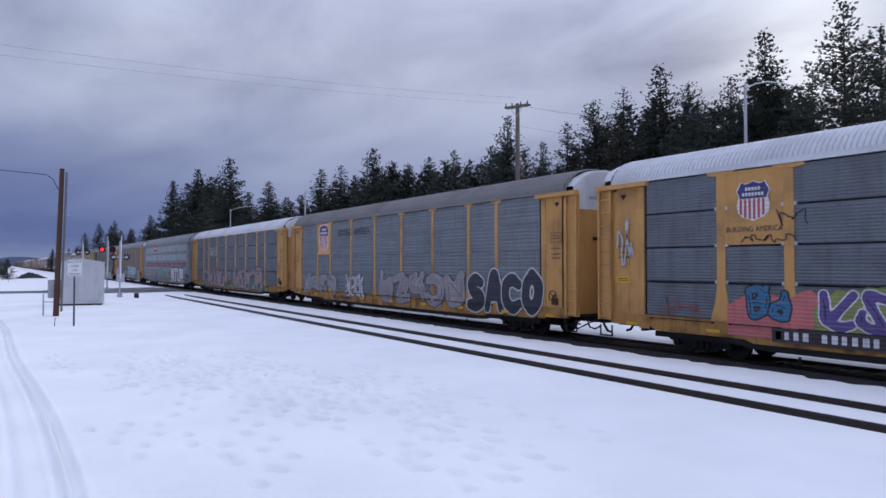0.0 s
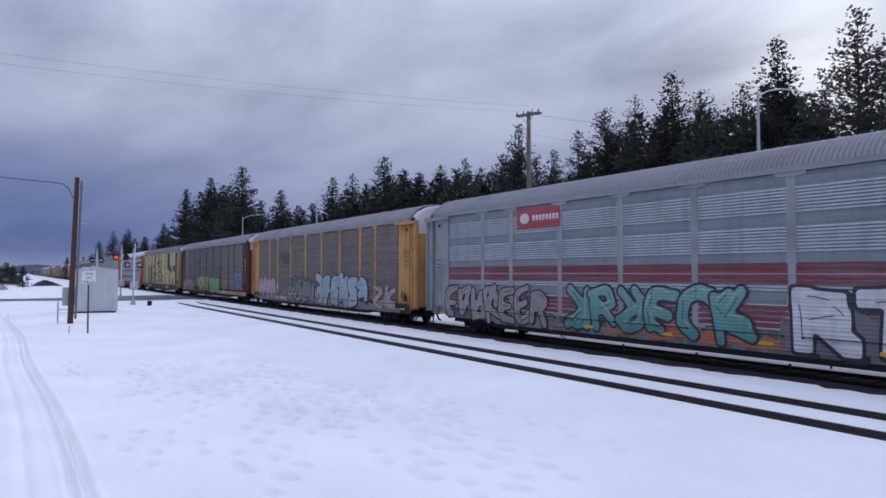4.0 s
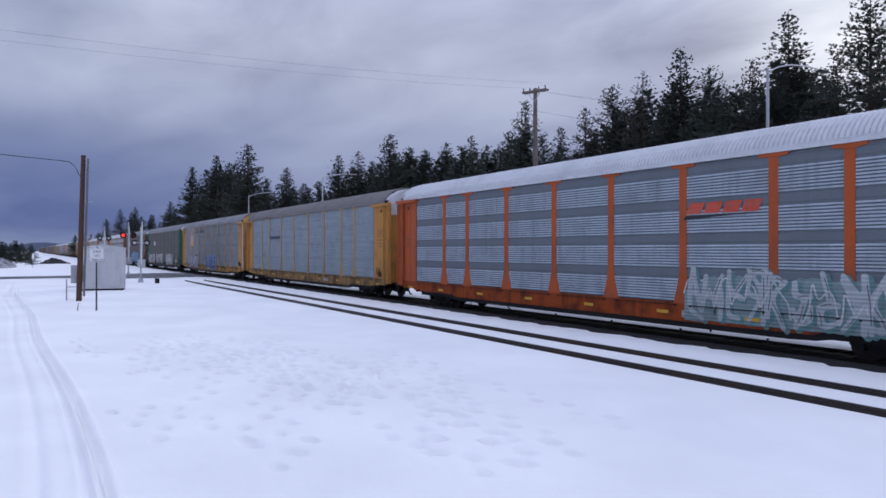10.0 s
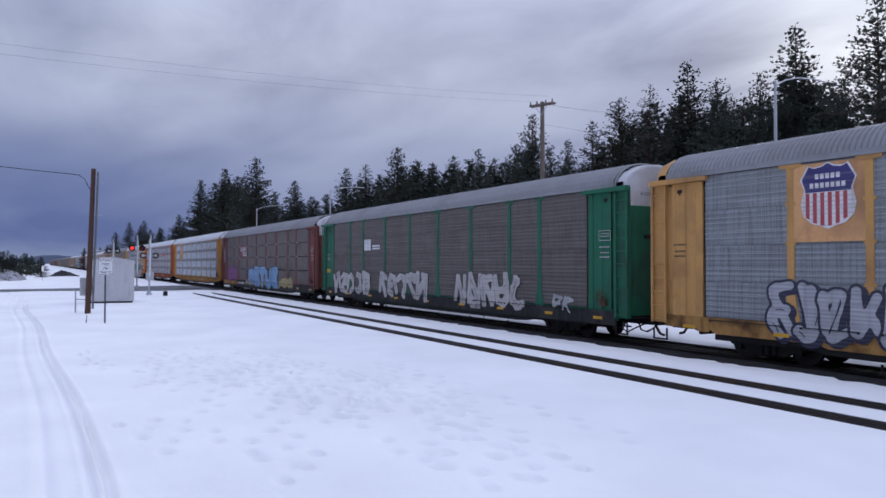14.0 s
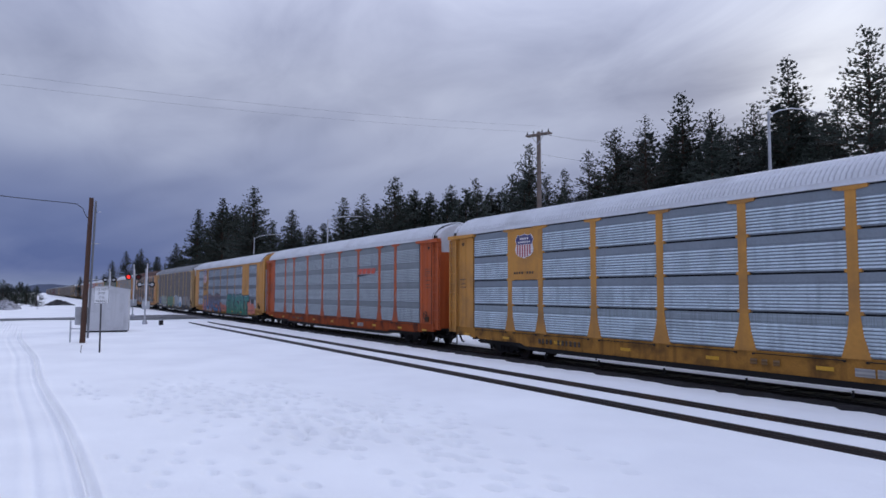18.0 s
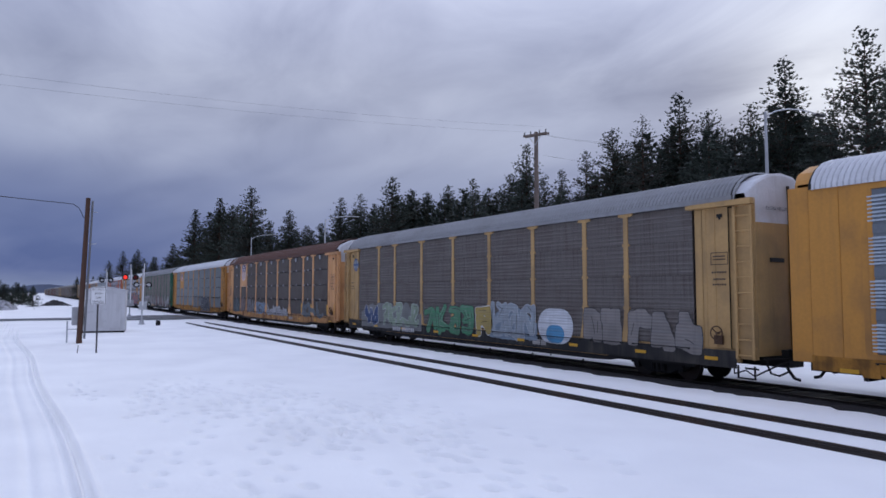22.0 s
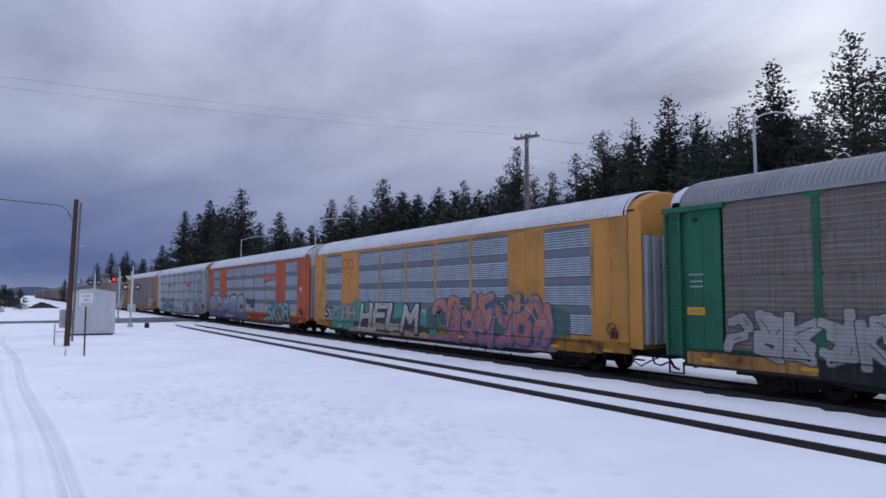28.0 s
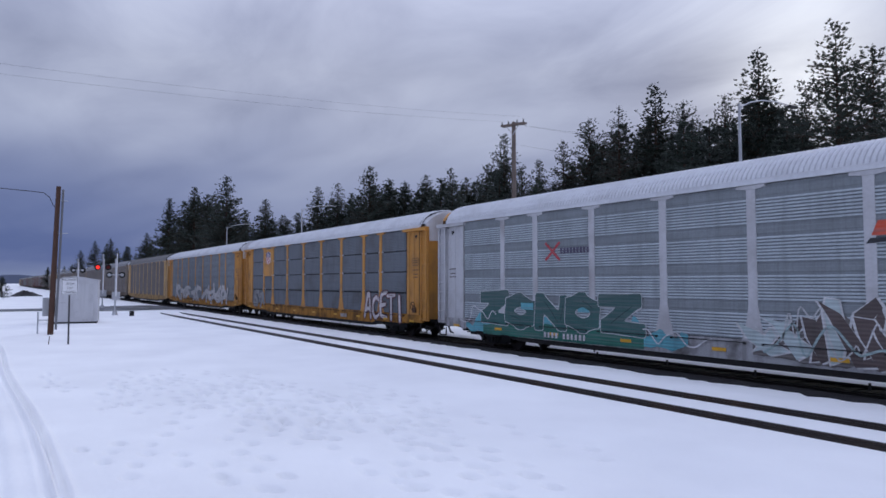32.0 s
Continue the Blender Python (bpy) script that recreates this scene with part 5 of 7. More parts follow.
    if kind == "shell":
        part("shell_rim", shape("rim", rim_mesh), fp, t)
    if sheet_key == "soot":
        for a, b, what in bays(kind):
            part("hanger", shape("hanger", hanger_mesh), GALV, t, "grey hanger under the eave").location.x = (a + b) / 2
            for z in (2.0, 3.04, 4.08):
                part("catch", shape("catch", catch_mesh), GALV, t).location = ((a + b) / 2, 0, z)
        patch = part("faded_patch", shape("patch", lambda: roof_mesh(-12.35, -11.5)), surface("faded_roof", (0.30, 0.27, 0.27), (0.12, 0.07, 0.055), 0.9, 0.8, streak=0.9, scale=3.0, bump=0.0), roof, "pale weathered strip of the rusty roof")
        patch.scale = (1, 1.004, 1.002)
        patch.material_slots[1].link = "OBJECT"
        patch.material_slots[1].material = groove_shade("rust")
    for s, m in ((1, Matrix()), (-1, MIRROR)):
        at = Matrix.Translation((s * DOOR, 0, 0)) @ m
        # black strips put in as the shadow under the roof's end
        part("roof_lip", shape("near_shade", lambda: overhang_shade_mesh(13.05, 13.13, ROOF_ARC[:5])), DARKPAINT, t).matrix_local = m
        if near:
            part("roof_lip", shape("far_shade", lambda: overhang_shade_mesh(13.05, 13.13, ROOF_ARC[-5:])), DARKPAINT, t).matrix_local = m
        e = part("end_post" if kind == "rack" else "end_panel", shape("end_post", end_post_mesh) if kind == "rack" else shape("end_shell", shell_end_mesh), fp, t)
        e.matrix_local = at
        if kind == "rack":
            part("door_leaf", shape("door_leaf", door_leaf_mesh), fp, e)
            part("corner_panel", shape("corner", corner_mesh), fp, e)
            part("door_slot", shape("slot", gap_mesh), fp, e)
            part("door_latch", shape("latch", latch_mesh), DARKPAINT, e)
            part("door_track", shape("header", header_mesh), fp, e).location.x = 0.95
            if near:
                part("ladder", shape("ladder", ladder_mesh), fp, e)
                part("step", shape("step", stirrup_mesh), BLACK, e)
        if near and s == 1:
            iron = surface("brown_iron", (0.09, 0.05, 0.03), rough=0.8)
            part("brake_wheel", shape("brake", brake_mesh), iron, e, "rusty hand-brake wheel").location = (0.75, -1.665, 1.40)
            part("brake_box", shape("brake_box", brake_box_mesh), iron, e)
        d = part("end_door", shape("door", lambda: end_door_mesh(False)), fp, t)
        d.matrix_local = m
        part("end_door_top", shape("door_top", lambda: end_door_mesh(True)), tp, d, "painted top of the end door")
        part("door_seam", shape("seam", seam_mesh), DARKPAINT, d)
        if kind == "shell":
            for k, (y, w) in enumerate(((-1.38, 0.3), (-1.0, 0.36), (-0.55, 0.3), (-0.15, 0.2))):
                part("end_strip", shape(("strip", k), lambda: strip_mesh(y, w)), GALV, d, "folded grey metal strip")
            part("door_panel", shape("shell_door", lambda: shell_box(0.605, 1.35, -1.53, 0.98)), fp, e)
            corner = part("corner_panel", shape("shell_corner", lambda: shell_box(1.355, 1.9, -1.50, 0.8)), fp, e)
    return t


def panel_seam_mesh():
    bm = bmesh.new()
    box(bm, -0.04, 0.04, -0.04, -0.028, 1.0, EAVE - 0.05)
    return finish(bm, "panel_seam")


def groove_mesh(w):
    """Thin dark joint line with a catch at each end."""
    bm = bmesh.new()
    prism(bm, [(-w / 2, -0.03), (-w / 2 + 0.06, -0.03), (-w / 2 + 0.06, 0.0), (w / 2 - 0.06, 0.0), (w / 2 - 0.06, -0.03), (w / 2, -0.03), (w / 2, 0.022), (-w / 2, 0.022)], -1.585, -1.545)
    return finish(bm, "groove")


def hanger_mesh():
    bm = bmesh.new()
    prism(bm, [(-0.11, EAVE - 0.08), (-0.07, EAVE - 0.34), (0.07, EAVE - 0.34), (0.11, EAVE - 0.08)], -1.60, -1.53)
    return finish(bm, "hanger")


def catch_mesh():
    bm = bmesh.new()
    box(bm, -0.045, 0.045, -1.56, -1.5, 0, 0.10)
    return finish(bm, "catch")


def rim_mesh():
    bm = bmesh.new()
    box(bm, -11.9, 11.75, -1.541, -1.44, EAVE - 0.15, EAVE - 0.005)
    box(bm, -11.9, 11.75, -1.541, -1.44, 0.985, 1.11)
    for x in sorted({v for a, b, what in bays("shell") for v in (a, b)}):
        if x:
            box(bm, x - 0.075, x + 0.075, -1.5405, -1.44, 1.11, EAVE - 0.15)
    return finish(bm, "shell_rim")


def shell_end_mesh():
    return shell_box(-0.15, 0.6, -1.535, 0.98)


def shell_box(x0, x1, y, z0):
    bm = bmesh.new()
    box(bm, x0, x1, y, -1.44, z0, EAVE + 0.1)
    bmesh.ops.bevel(bm, geom=[g for g in bm.edges if abs(g.verts[0].co.z - g.verts[1].co.z) > 1], offset=0.015, segments=1, affect="EDGES")
    return finish(bm, "end_panel")


TRAIN = [build_car(i, spec) for i, spec in enumerate(CARS)]
far_rng = random.Random(77)
for i in range(len(CARS), len(CARS) + 20):
    f = far_rng.choice(FAR_STYLES)
    TRAIN.append(build_car(i, (*f, "white", "rack", f"weathered grey sides in a {f[0]} frame, far down the line"), near=False))

# ---- lettering, marks and graffiti on the sides ----
FACE = -1.546


def rect(u0, u1, z0, z1):
    return [(u0, z0), (u1, z0), (u1, z1), (u0, z1)]


def flat_part(name, outlines, y, material, parent, label=""):
    """Thin raised shapes on the side; each outline is a list of (u, z)."""
    bm = bmesh.new()
    for o in outlines:
        prism(bm, o, y - 0.003, y)
    bmesh.ops.recalc_face_normals(bm, faces=bm.faces)
    return part(name, bm, material, parent, label)


def word_at(car, word, u0, u1, z0, z1, fill, edge=None, bold=0.05, rim=0.055, name="graffiti", label="", y=None, slant=0.0, glint=None, top=None, shade=None, block=False):
    """A painted word that fills the given stretch of the side."""
    if name == "graffiti":
        return letters(car, [GLYPHS[ch] for ch in word], u0, u1, z0, z1, fill, edge, len(word) * 7 + int(10 + u0), 0.085 + 0.36 * bold, rim * (z1 - z0), label, glint, top, shade, slant, block)
    y = FACE if y is None else y
    h = z1 - z0
    me = word_mesh(word, h, 0.002, bold * h)
    xs = [v.co.x for v in me.vertices]
    zs = [v.co.y for v in me.vertices]
    sx, sz = (u1 - u0) / (max(xs) - min(xs)), h / (max(zs) - min(zs))

    def settle(m, yy):
        for v in m.vertices:
            px, pz, d = v.co
            zz = z0 + (pz - min(zs)) * sz
            v.co = (u0 + (px - min(xs)) * sx + slant * (zz - z0), yy - d, zz)
        return m

    top = part(name, settle(me, y), spray(fill), car, label)
    if edge:
        me2 = word_mesh(word, h, 0.002, bold * h + rim * h)
        part("outline", settle(me2, y + 0.005), spray(edge), top)
    return top


def capsule(a, b, r, n=5):
    a, b = Vector(a), Vector(b)
    d = b - a
    ang = math.atan2(d.y, d.x)
    pts = []
    for c, base in ((b, ang - math.pi / 2), (a, ang + math.pi / 2)):
        for i in range(n + 1):
            t = base + math.pi * i / n
            pts.append((c.x + r * math.cos(t), c.y + r * math.sin(t)))
    return pts


GLYPHS = {
    "A": [[(0.0, 0.0), (0.38, 1.0), (0.62, 1.0), (1.0, 0.0)], [(0.2, 0.36), (0.8, 0.36)]],
    "B": [[(0.05, 0.0), (0.05, 1.0), (0.75, 0.92), (0.78, 0.65), (0.1, 0.52)], [(0.5, 0.52), (0.98, 0.34), (0.85, 0.04), (0.05, 0.0)]],
    "C": [[(0.95, 0.82), (0.55, 1.0), (0.08, 0.78), (0.05, 0.25), (0.5, 0.0), (1.0, 0.16)]],
    "E": [[(0.95, 1.0), (0.12, 0.94), (0.02, 0.5), (0.12, 0.04), (1.0, 0.0)], [(0.05, 0.5), (0.75, 0.54)]],
    "G": [[(0.9, 0.85), (0.45, 1.0), (0.05, 0.7), (0.08, 0.2), (0.5, 0.0), (0.95, 0.15), (0.92, 0.46), (0.55, 0.46)]],
    "H": [[(0.05, 0.0), (0.08, 1.0)], [(0.92, 1.0), (0.95, 0.0)], [(0.06, 0.46), (0.92, 0.54)]],
    "I": [[(0.5, 0.0), (0.5, 1.0)]],
    "K": [[(0.05, 0.0), (0.08, 1.0)], [(0.9, 1.0), (0.12, 0.46), (1.0, 0.0)]],
    "L": [[(0.1, 1.0), (0.05, 0.04), (0.95, 0.0)]],
    "M": [[(0.0, 0.0), (0.12, 1.0), (0.5, 0.42), (0.88, 1.0), (1.0, 0.0)]],
    "N": [[(0.02, 0.0), (0.06, 1.0), (0.92, 0.04), (0.95, 1.0)]],
    "O": [[(0.5, 1.0), (0.1, 0.8), (0.04, 0.3), (0.45, 0.0), (0.9, 0.2), (0.96, 0.72), (0.5, 1.0)]],
    "R": [[(0.05, 0.0), (0.06, 1.0), (0.8, 0.94), (0.86, 0.62), (0.12, 0.48)], [(0.45, 0.48), (1.08, -0.03)]],
    "S": [[(0.95, 0.88), (0.5, 1.0), (0.08, 0.8), (0.25, 0.55), (0.85, 0.42), (0.92, 0.14), (0.45, 0.0), (0.02, 0.1)]],
    "T": [[(0.0, 0.94), (1.05, 1.0)], [(0.52, 0.95), (0.48, 0.0)]],
    "U": [[(0.05, 1.0), (0.08, 0.2), (0.5, 0.0), (0.92, 0.2), (0.96, 1.0)]],
    "V": [[(0.0, 1.0), (0.48, 0.0), (1.0, 1.0)]],
    "Y": [[(0.0, 1.0), (0.48, 0.5), (1.0, 1.0)], [(0.48, 0.5), (0.45, 0.0)]],
    "Z": [[(0.0, 0.96), (0.98, 1.0), (0.04, 0.04), (1.0, 0.0)]],
    "n": [[(0.08, 0.0), (0.1, 0.92), (0.9, 0.92), (0.92, 0.0)], [(0.5, 0.9), (0.5, 0.45)]],
    " ": [],
}


def abstract_mark(r):
    """A letter-like mark that spells nothing: two known strokes turned over, tilted and laid across each other."""
    marks = []
    for key in r.sample("CEGKNRSUZ", 2):
        fx, fz, a = r.choice((0, 1)), r.choice((0, 1)), r.uniform(-0.45, 0.45)
        for line in GLYPHS[key]:
            pts = []
            for x, z in line:
                px, pz = abs(fx - x) - 0.5, abs(fz - z) - 0.5
                pts.append((0.5 + px * math.cos(a) - pz * 0.6 * math.sin(a), min(1.05, max(-0.05, 0.5 + pz * math.cos(a) + px * 0.6 * math.sin(a)))))
            cut = r.randint(0, max(0, len(pts) - 3))
            marks.append(pts[cut:cut + r.choice((3, 4, 5))])
    return [m for m in marks if len(m) > 1][:4]


def blot_mesh(name, strokes, grow, y, step, melt, power=2):
    """One rounded shape melted together from thick strokes (from, to, radius), as a flat sheet with a smooth edge."""
    m = max(k for _, _, k in strokes) + grow + 2 * step
    xs = [v.x for p, q, _ in strokes for v in (p, q)]
    zs = [v.y for p, q, _ in strokes for v in (p, q)]
    gx = np.arange(min(xs) - m, max(xs) + m + step, step)
    gz = np.arange(min(zs) - m, max(zs) + m + step, step)
    X, Z = np.meshgrid(gx, gz, indexing="ij")
    total = np.zeros_like(X)
    for p, q, k in strokes:
        dx, dz = q.x - p.x, q.y - p.y
        t = np.clip(((X - p.x) * dx + (Z - p.y) * dz) / (dx * dx + dz * dz + 1e-9), 0, 1)
        total += np.exp(np.clip((k + grow - (np.abs(X - p.x - t * dx) ** power + np.abs(Z - p.y - t * dz) ** power) ** (1 / power)) / melt, -60, 60))
    F = np.log(total + 1e-30) * melt
    verts, faces, made = [], [], {}

    def corner(i, j):
        if (i, j) not in made:
            made[i, j] = len(verts)
            verts.append((gx[i], y, gz[j]))
        return made[i, j]

    def crossing(a, b):
        key = (min(a, b), max(a, b))
        if key not in made:
            made[key] = len(verts)
            t = F[a] / (F[a] - F[b])
            verts.append((gx[a[0]] + t * (gx[b[0]] - gx[a[0]]), y, gz[a[1]] + t * (gz[b[1]] - gz[a[1]])))
        return made[key]

    inside = F > 0
    some = inside[:-1, :-1] | inside[1:, :-1] | inside[1:, 1:] | inside[:-1, 1:]
    for i, j in zip(*np.nonzero(some)):
        ring = [(i, j), (i + 1, j), (i + 1, j + 1), (i, j + 1)]
        poly = []
        for a, b in zip(ring, ring[1:] + ring[:1]):
            if inside[a]:
                poly.append(corner(*a))
            if inside[a] != inside[b]:
                poly.append(crossing(a, b))
        if len(poly) > 2:
            faces.append(tuple(poly))
    me = bpy.data.meshes.new(name)
    me.from_pydata(verts, [], faces)
    return me


def ribbon_mesh(name, pts, r, y):
    """A thin painted line through the points, one strip."""
    verts, faces = [], []
    for i, p in enumerate(pts):
        d = (Vector(pts[min(i + 1, len(pts) - 1)]) - Vector(pts[max(0, i - 1)]))
        n = Vector((-d.y, d.x)).normalized() * r if d.length > 1e-6 else Vector((0, r))
        verts += [(p[0] - n.x, y, p[1] - n.y), (p[0] + n.x, y, p[1] + n.y)]
        if i:
            faces.append((2 * i - 2, 2 * i, 2 * i + 1, 2 * i - 1))
    me = bpy.data.meshes.new(name)
    me.from_pydata(verts, [], faces)
    return me


def rounded(pts, n=3, cut=0.35):
    """The polyline with its bends rounded off."""
    out = [pts[0]]
    for a, b, c in zip(pts, pts[1:], pts[2:]):
        p, q = b.lerp(a, cut), b.lerp(c, cut)
        for i in range(n + 1):
            t = i / n
            out.append(p * (1 - t) ** 2 + b * 2 * t * (1 - t) + q * t * t)
    return out + [pts[-1]]


def letters(car, marks, u0, u1, z0, z1, fill, edge, seed, weight=0.16, rim=0.04, label="", glint=None, top=None, shade=None, lean=0.0, block=False):
    """A painted row of marks; each letter is a part, with its edge, drop shade, inner lines and highlights on it."""
    r = random.Random(seed)
    n = len(marks)
    w, h = (u1 - u0) / n, z1 - z0
    k = weight * min(w, h)
    step = max(0.028, min(0.06, 0.35 * k + 0.012))
    first = None
    for i, lines in enumerate(marks):
        if not lines:
            continue
        tilt = lean + r.uniform(-0.08, 0.08)
        wide, tall = (w - 2 * k) * r.uniform(1.02, 1.16), (h - 2 * k) * r.uniform(0.86, 1.0)
        left, foot = u0 + i * w + k, z0 + k + r.uniform(0, 0.06) * h
        strokes, inner, shine = [], [], []
        for line in lines:
            pts = []
            for x, z in line:
                zz = foot + z * tall + r.uniform(-0.025, 0.025) * h
                pts.append(Vector((left + x * wide + tilt * (zz - foot) + r.uniform(-0.03, 0.03) * w, zz)))
            ends = (r.uniform(0.85, 1.2), r.uniform(0.85, 1.2))
            curve = pts if block else rounded(pts)
            for j, (p, q) in enumerate(zip(curve, curve[1:])):
                f = j / max(1, len(curve) - 1)
                strokes.append((p, q, k * (ends[0] * (1 - f) + ends[1] * f)))
            for p, q in zip(pts, pts[1:]):
                v = (q - p).normalized()
                side = Vector((-v.y, v.x)) * k
                if (q - p).length > 1.5 * k:
                    if r.random() < 0.35:
                        inner.append((p.lerp(q, 0.15) + side * r.uniform(-0.5, 0.5), p.lerp(q, 0.85) + side * r.uniform(-0.5, 0.5)))
                    if glint and r.random() < 0.6:
                        o = side * (0.72 if side.y > 0 else -0.72)
                        shine.append((p.lerp(q, 0.1) + o, p.lerp(q, r.uniform(0.55, 0.9)) + o))
        y = FACE - 0.0012 - 0.0036 * i
        melt, power = (0.1 * k + 0.006, 7) if block else (0.16 * k + 0.008, 2)
        front = part("graffiti", blot_mesh("graffiti", strokes, 0, y - 0.0018, step, melt, power), spray(fill, top, z0, z1), car, label)
        first = first or front
        if edge:
            part("outline", blot_mesh("outline", strokes, rim, y, step, melt, power), spray(edge), front)
        if shade:
            off = Vector((0.09, -0.06))
            part("drop_shade", blot_mesh("drop_shade", [(p + off, q + off, kk) for p, q, kk in strokes], rim, y + 0.0014, step, melt, power), spray(shade), front)
        if h > 0.7:
            for p, q in inner:
                part("inner_line", ribbon_mesh("inner_line", [p, p.lerp(q, 0.5) + Vector((0.02, 0.02)), q], 0.014, y - 0.0026), spray(edge if edge and sum(edge) < sum(fill) else tuple(v * 0.3 for v in fill)), front)
        for p, q in shine:
            part("glint", ribbon_mesh("glint", [p, q], max(0.012, k * 0.09), y - 0.0026), spray(glint), front)
    return first


def piece(car, u0, u1, z0, z1, n, fill, edge, seed, fat=0.2, rim=0.06, label="", glint=None, top=None, shade=None, block=False):
    r = random.Random(seed * 7 + 1)
    return letters(car, [abstract_mark(r) for _ in range(n)], u0, u1, z0, z1, fill, edge, seed, 0.29 * fat + 0.05, rim * 0.75, label, glint, top, shade, 0.0, block)


def layered(name, outlines, y, material, parent, label="", depths=None):
    """Overlapping shapes, each a hair in front of the one before it."""
    verts, faces = [], []
    for j, o in enumerate(outlines):
        i = len(verts)
        yy = depths[j] if depths else y - 0.00012 * j
        verts += [(u, yy, z) for u, z in o] + [(u, yy + 0.003, z) for u, z in o]
        n = len(o)
        faces.append(tuple(range(i, i + n)))
        faces += [(i + k, i + n + k, i + n + (k + 1) % n, i + (k + 1) % n) for k in range(n)]
    me = bpy.data.meshes.new(name)
    me.from_pydata(verts, [], faces)
    return part(name, me, material, parent, label)


def cloud_patch(car, u0, u1, z0, z1, color, seed, spiky=0.25, name="paint_patch"):
    """A sprayed field with a soft, billowing edge."""
    r = random.Random(seed)
    n = max(16, int((u1 - u0) * 9))
    knots = [r.random() for _ in range(int((u1 - u0) * 2.2) + 4)]

    def swell(u, shift):
        f = (u - u0) * 2.2 + shift
        i = int(f)
        t = (1 - math.cos(math.pi * (f - i))) / 2
        return 0.85 * (knots[i] * (1 - t) + knots[i + 1] * t) + 0.15 * abs(math.sin(u * 9 + seed))

    us = [u0 + (u1 - u0) * i / n for i in range(n + 1)]
    ends = [math.sin(math.pi * min(1, max(0.12, 4 * min(i, n - i) / n)) / 2) for i in range(n + 1)]
    top = [(u, z0 + (z1 - z0) * (1 - spiky * swell(u, 0)) * (0.6 + 0.4 * e)) for u, e in zip(us, ends)]
    low = [(u, z0 + (z1 - z0) * spiky * 0.3 * swell(u, 1)) for u in us]
    return flat_part(name, [low[::-1] + top], FACE + 0.004 - 0.0004 * (seed % 9), spray(color), car)


def scribble(car, u0, u1, z0, z1, color, seed, n=14, r0=0.025, name="scribble"):
    """A hand-drawn tag: one looping sprayed line."""
    r = random.Random(seed)
    knots = [Vector((u0 + (u1 - u0) * i / n + (r.uniform(-0.12, 0.12) if 0 < i < n else 0), r.uniform(z0, z1))) for i in range(n + 1)]
    return part(name, ribbon_mesh(name, rounded(knots), r0, FACE - 0.032), spray(color), car)


def dashes(car, u0, u1, z0, z1, count, color, name="reporting_mark", y=None, back=None):
    """Stencilled characters too small to spell: a row of short bars."""
    w = (u1 - u0) / count
    out = []
    for i in range(count):
        if count > 6 and i == 4:
            continue
        a = u0 + i * w
        out.append(rect(a, a + w * (0.62, 0.5, 0.55)[i % 3], z0 + 0.03, z1 - 0.03))
    o = tagged(layered(name, out, FACE - 0.034 if y is None else y, spray(color), car), kind="stuff")
    if back:
        flat_part("mark_plate", [[(u0 - 0.1, z0 - 0.05), (u1 + 0.1, z0 - 0.05), (u1 + 0.1, z1 + 0.05), (u0 - 0.1, z1 + 0.05)]], FACE - 0.031, spray(back), o)
    return o


NAVY, REDDISH, OFFWHITE, INK = (0.035, 0.03, 0.14), (0.40, 0.05, 0.06), (0.70, 0.66, 0.64), (0.015, 0.015, 0.02)


def shield(car, uc, zc, w, h, y=FACE - 0.006, faded=False):
    """Round-topped shield: a blue head with pale bars over red and white stripes."""
    def at(px, pz):
        return (uc + px * w / 2, zc + pz * h / 2)
    half = [(0, 1.0), (0.22, 0.9), (0.52, 0.86), (0.72, 0.94), (1.0, 0.52), (0.86, 0.2), (0.98, -0.25), (0.9, -0.58), (0.6, -0.82), (0.2, -0.92), (0, -1.0)]
    outline = half + [(-px, pz) for px, pz in half[-2:0:-1]]
    s = flat_part("shield_emblem", [[at(px * 1.07, pz * 1.05) for px, pz in outline]], y, spray(OFFWHITE), car, "shield emblem with red stripes and a blue head")
    head = [p for p in half if p[1] > 0.1]
    head = head + [(0.87, 0.12), (-0.87, 0.12)] + [(-px, pz) for px, pz in head[:0:-1]]
    flat_part("head", [[at(*p) for p in head]], y - 0.003, spray(NAVY), s)
    stripes = []
    for k in range(6):
        a = -0.85 + k * 0.285
        m = abs(a + 0.065)
        stripes.append([at(a, -0.95 + 0.45 * m ** 2), at(a + 0.15, -0.95 + 0.45 * (a + 0.15) ** 2), at(a + 0.15, 0.1), at(a, 0.1)])
    flat_part("stripe", stripes, y - 0.003, spray((0.46, 0.2, 0.17) if faded else REDDISH), s)
    for z, many in ((0.6, 5), (0.32, 7)):
        bars = [[at((j - many / 2) * 0.2 + 0.02, z - 0.07), at((j - many / 2) * 0.2 + 0.16, z - 0.07), at((j - many / 2) * 0.2 + 0.16, z + 0.09), at((j - many / 2) * 0.2 + 0.02, z + 0.09)] for j in range(many)]
        flat_part("bar", bars, y - 0.007, spray(OFFWHITE), s)
    return s


def logo_panel(car, u0, u1, z0, z1, key):
    return flat_part("logo_panel", [rect(u0, u1, z0, z1)], FACE + 0.01, paint(key), car, "solid painted panel behind the emblem")


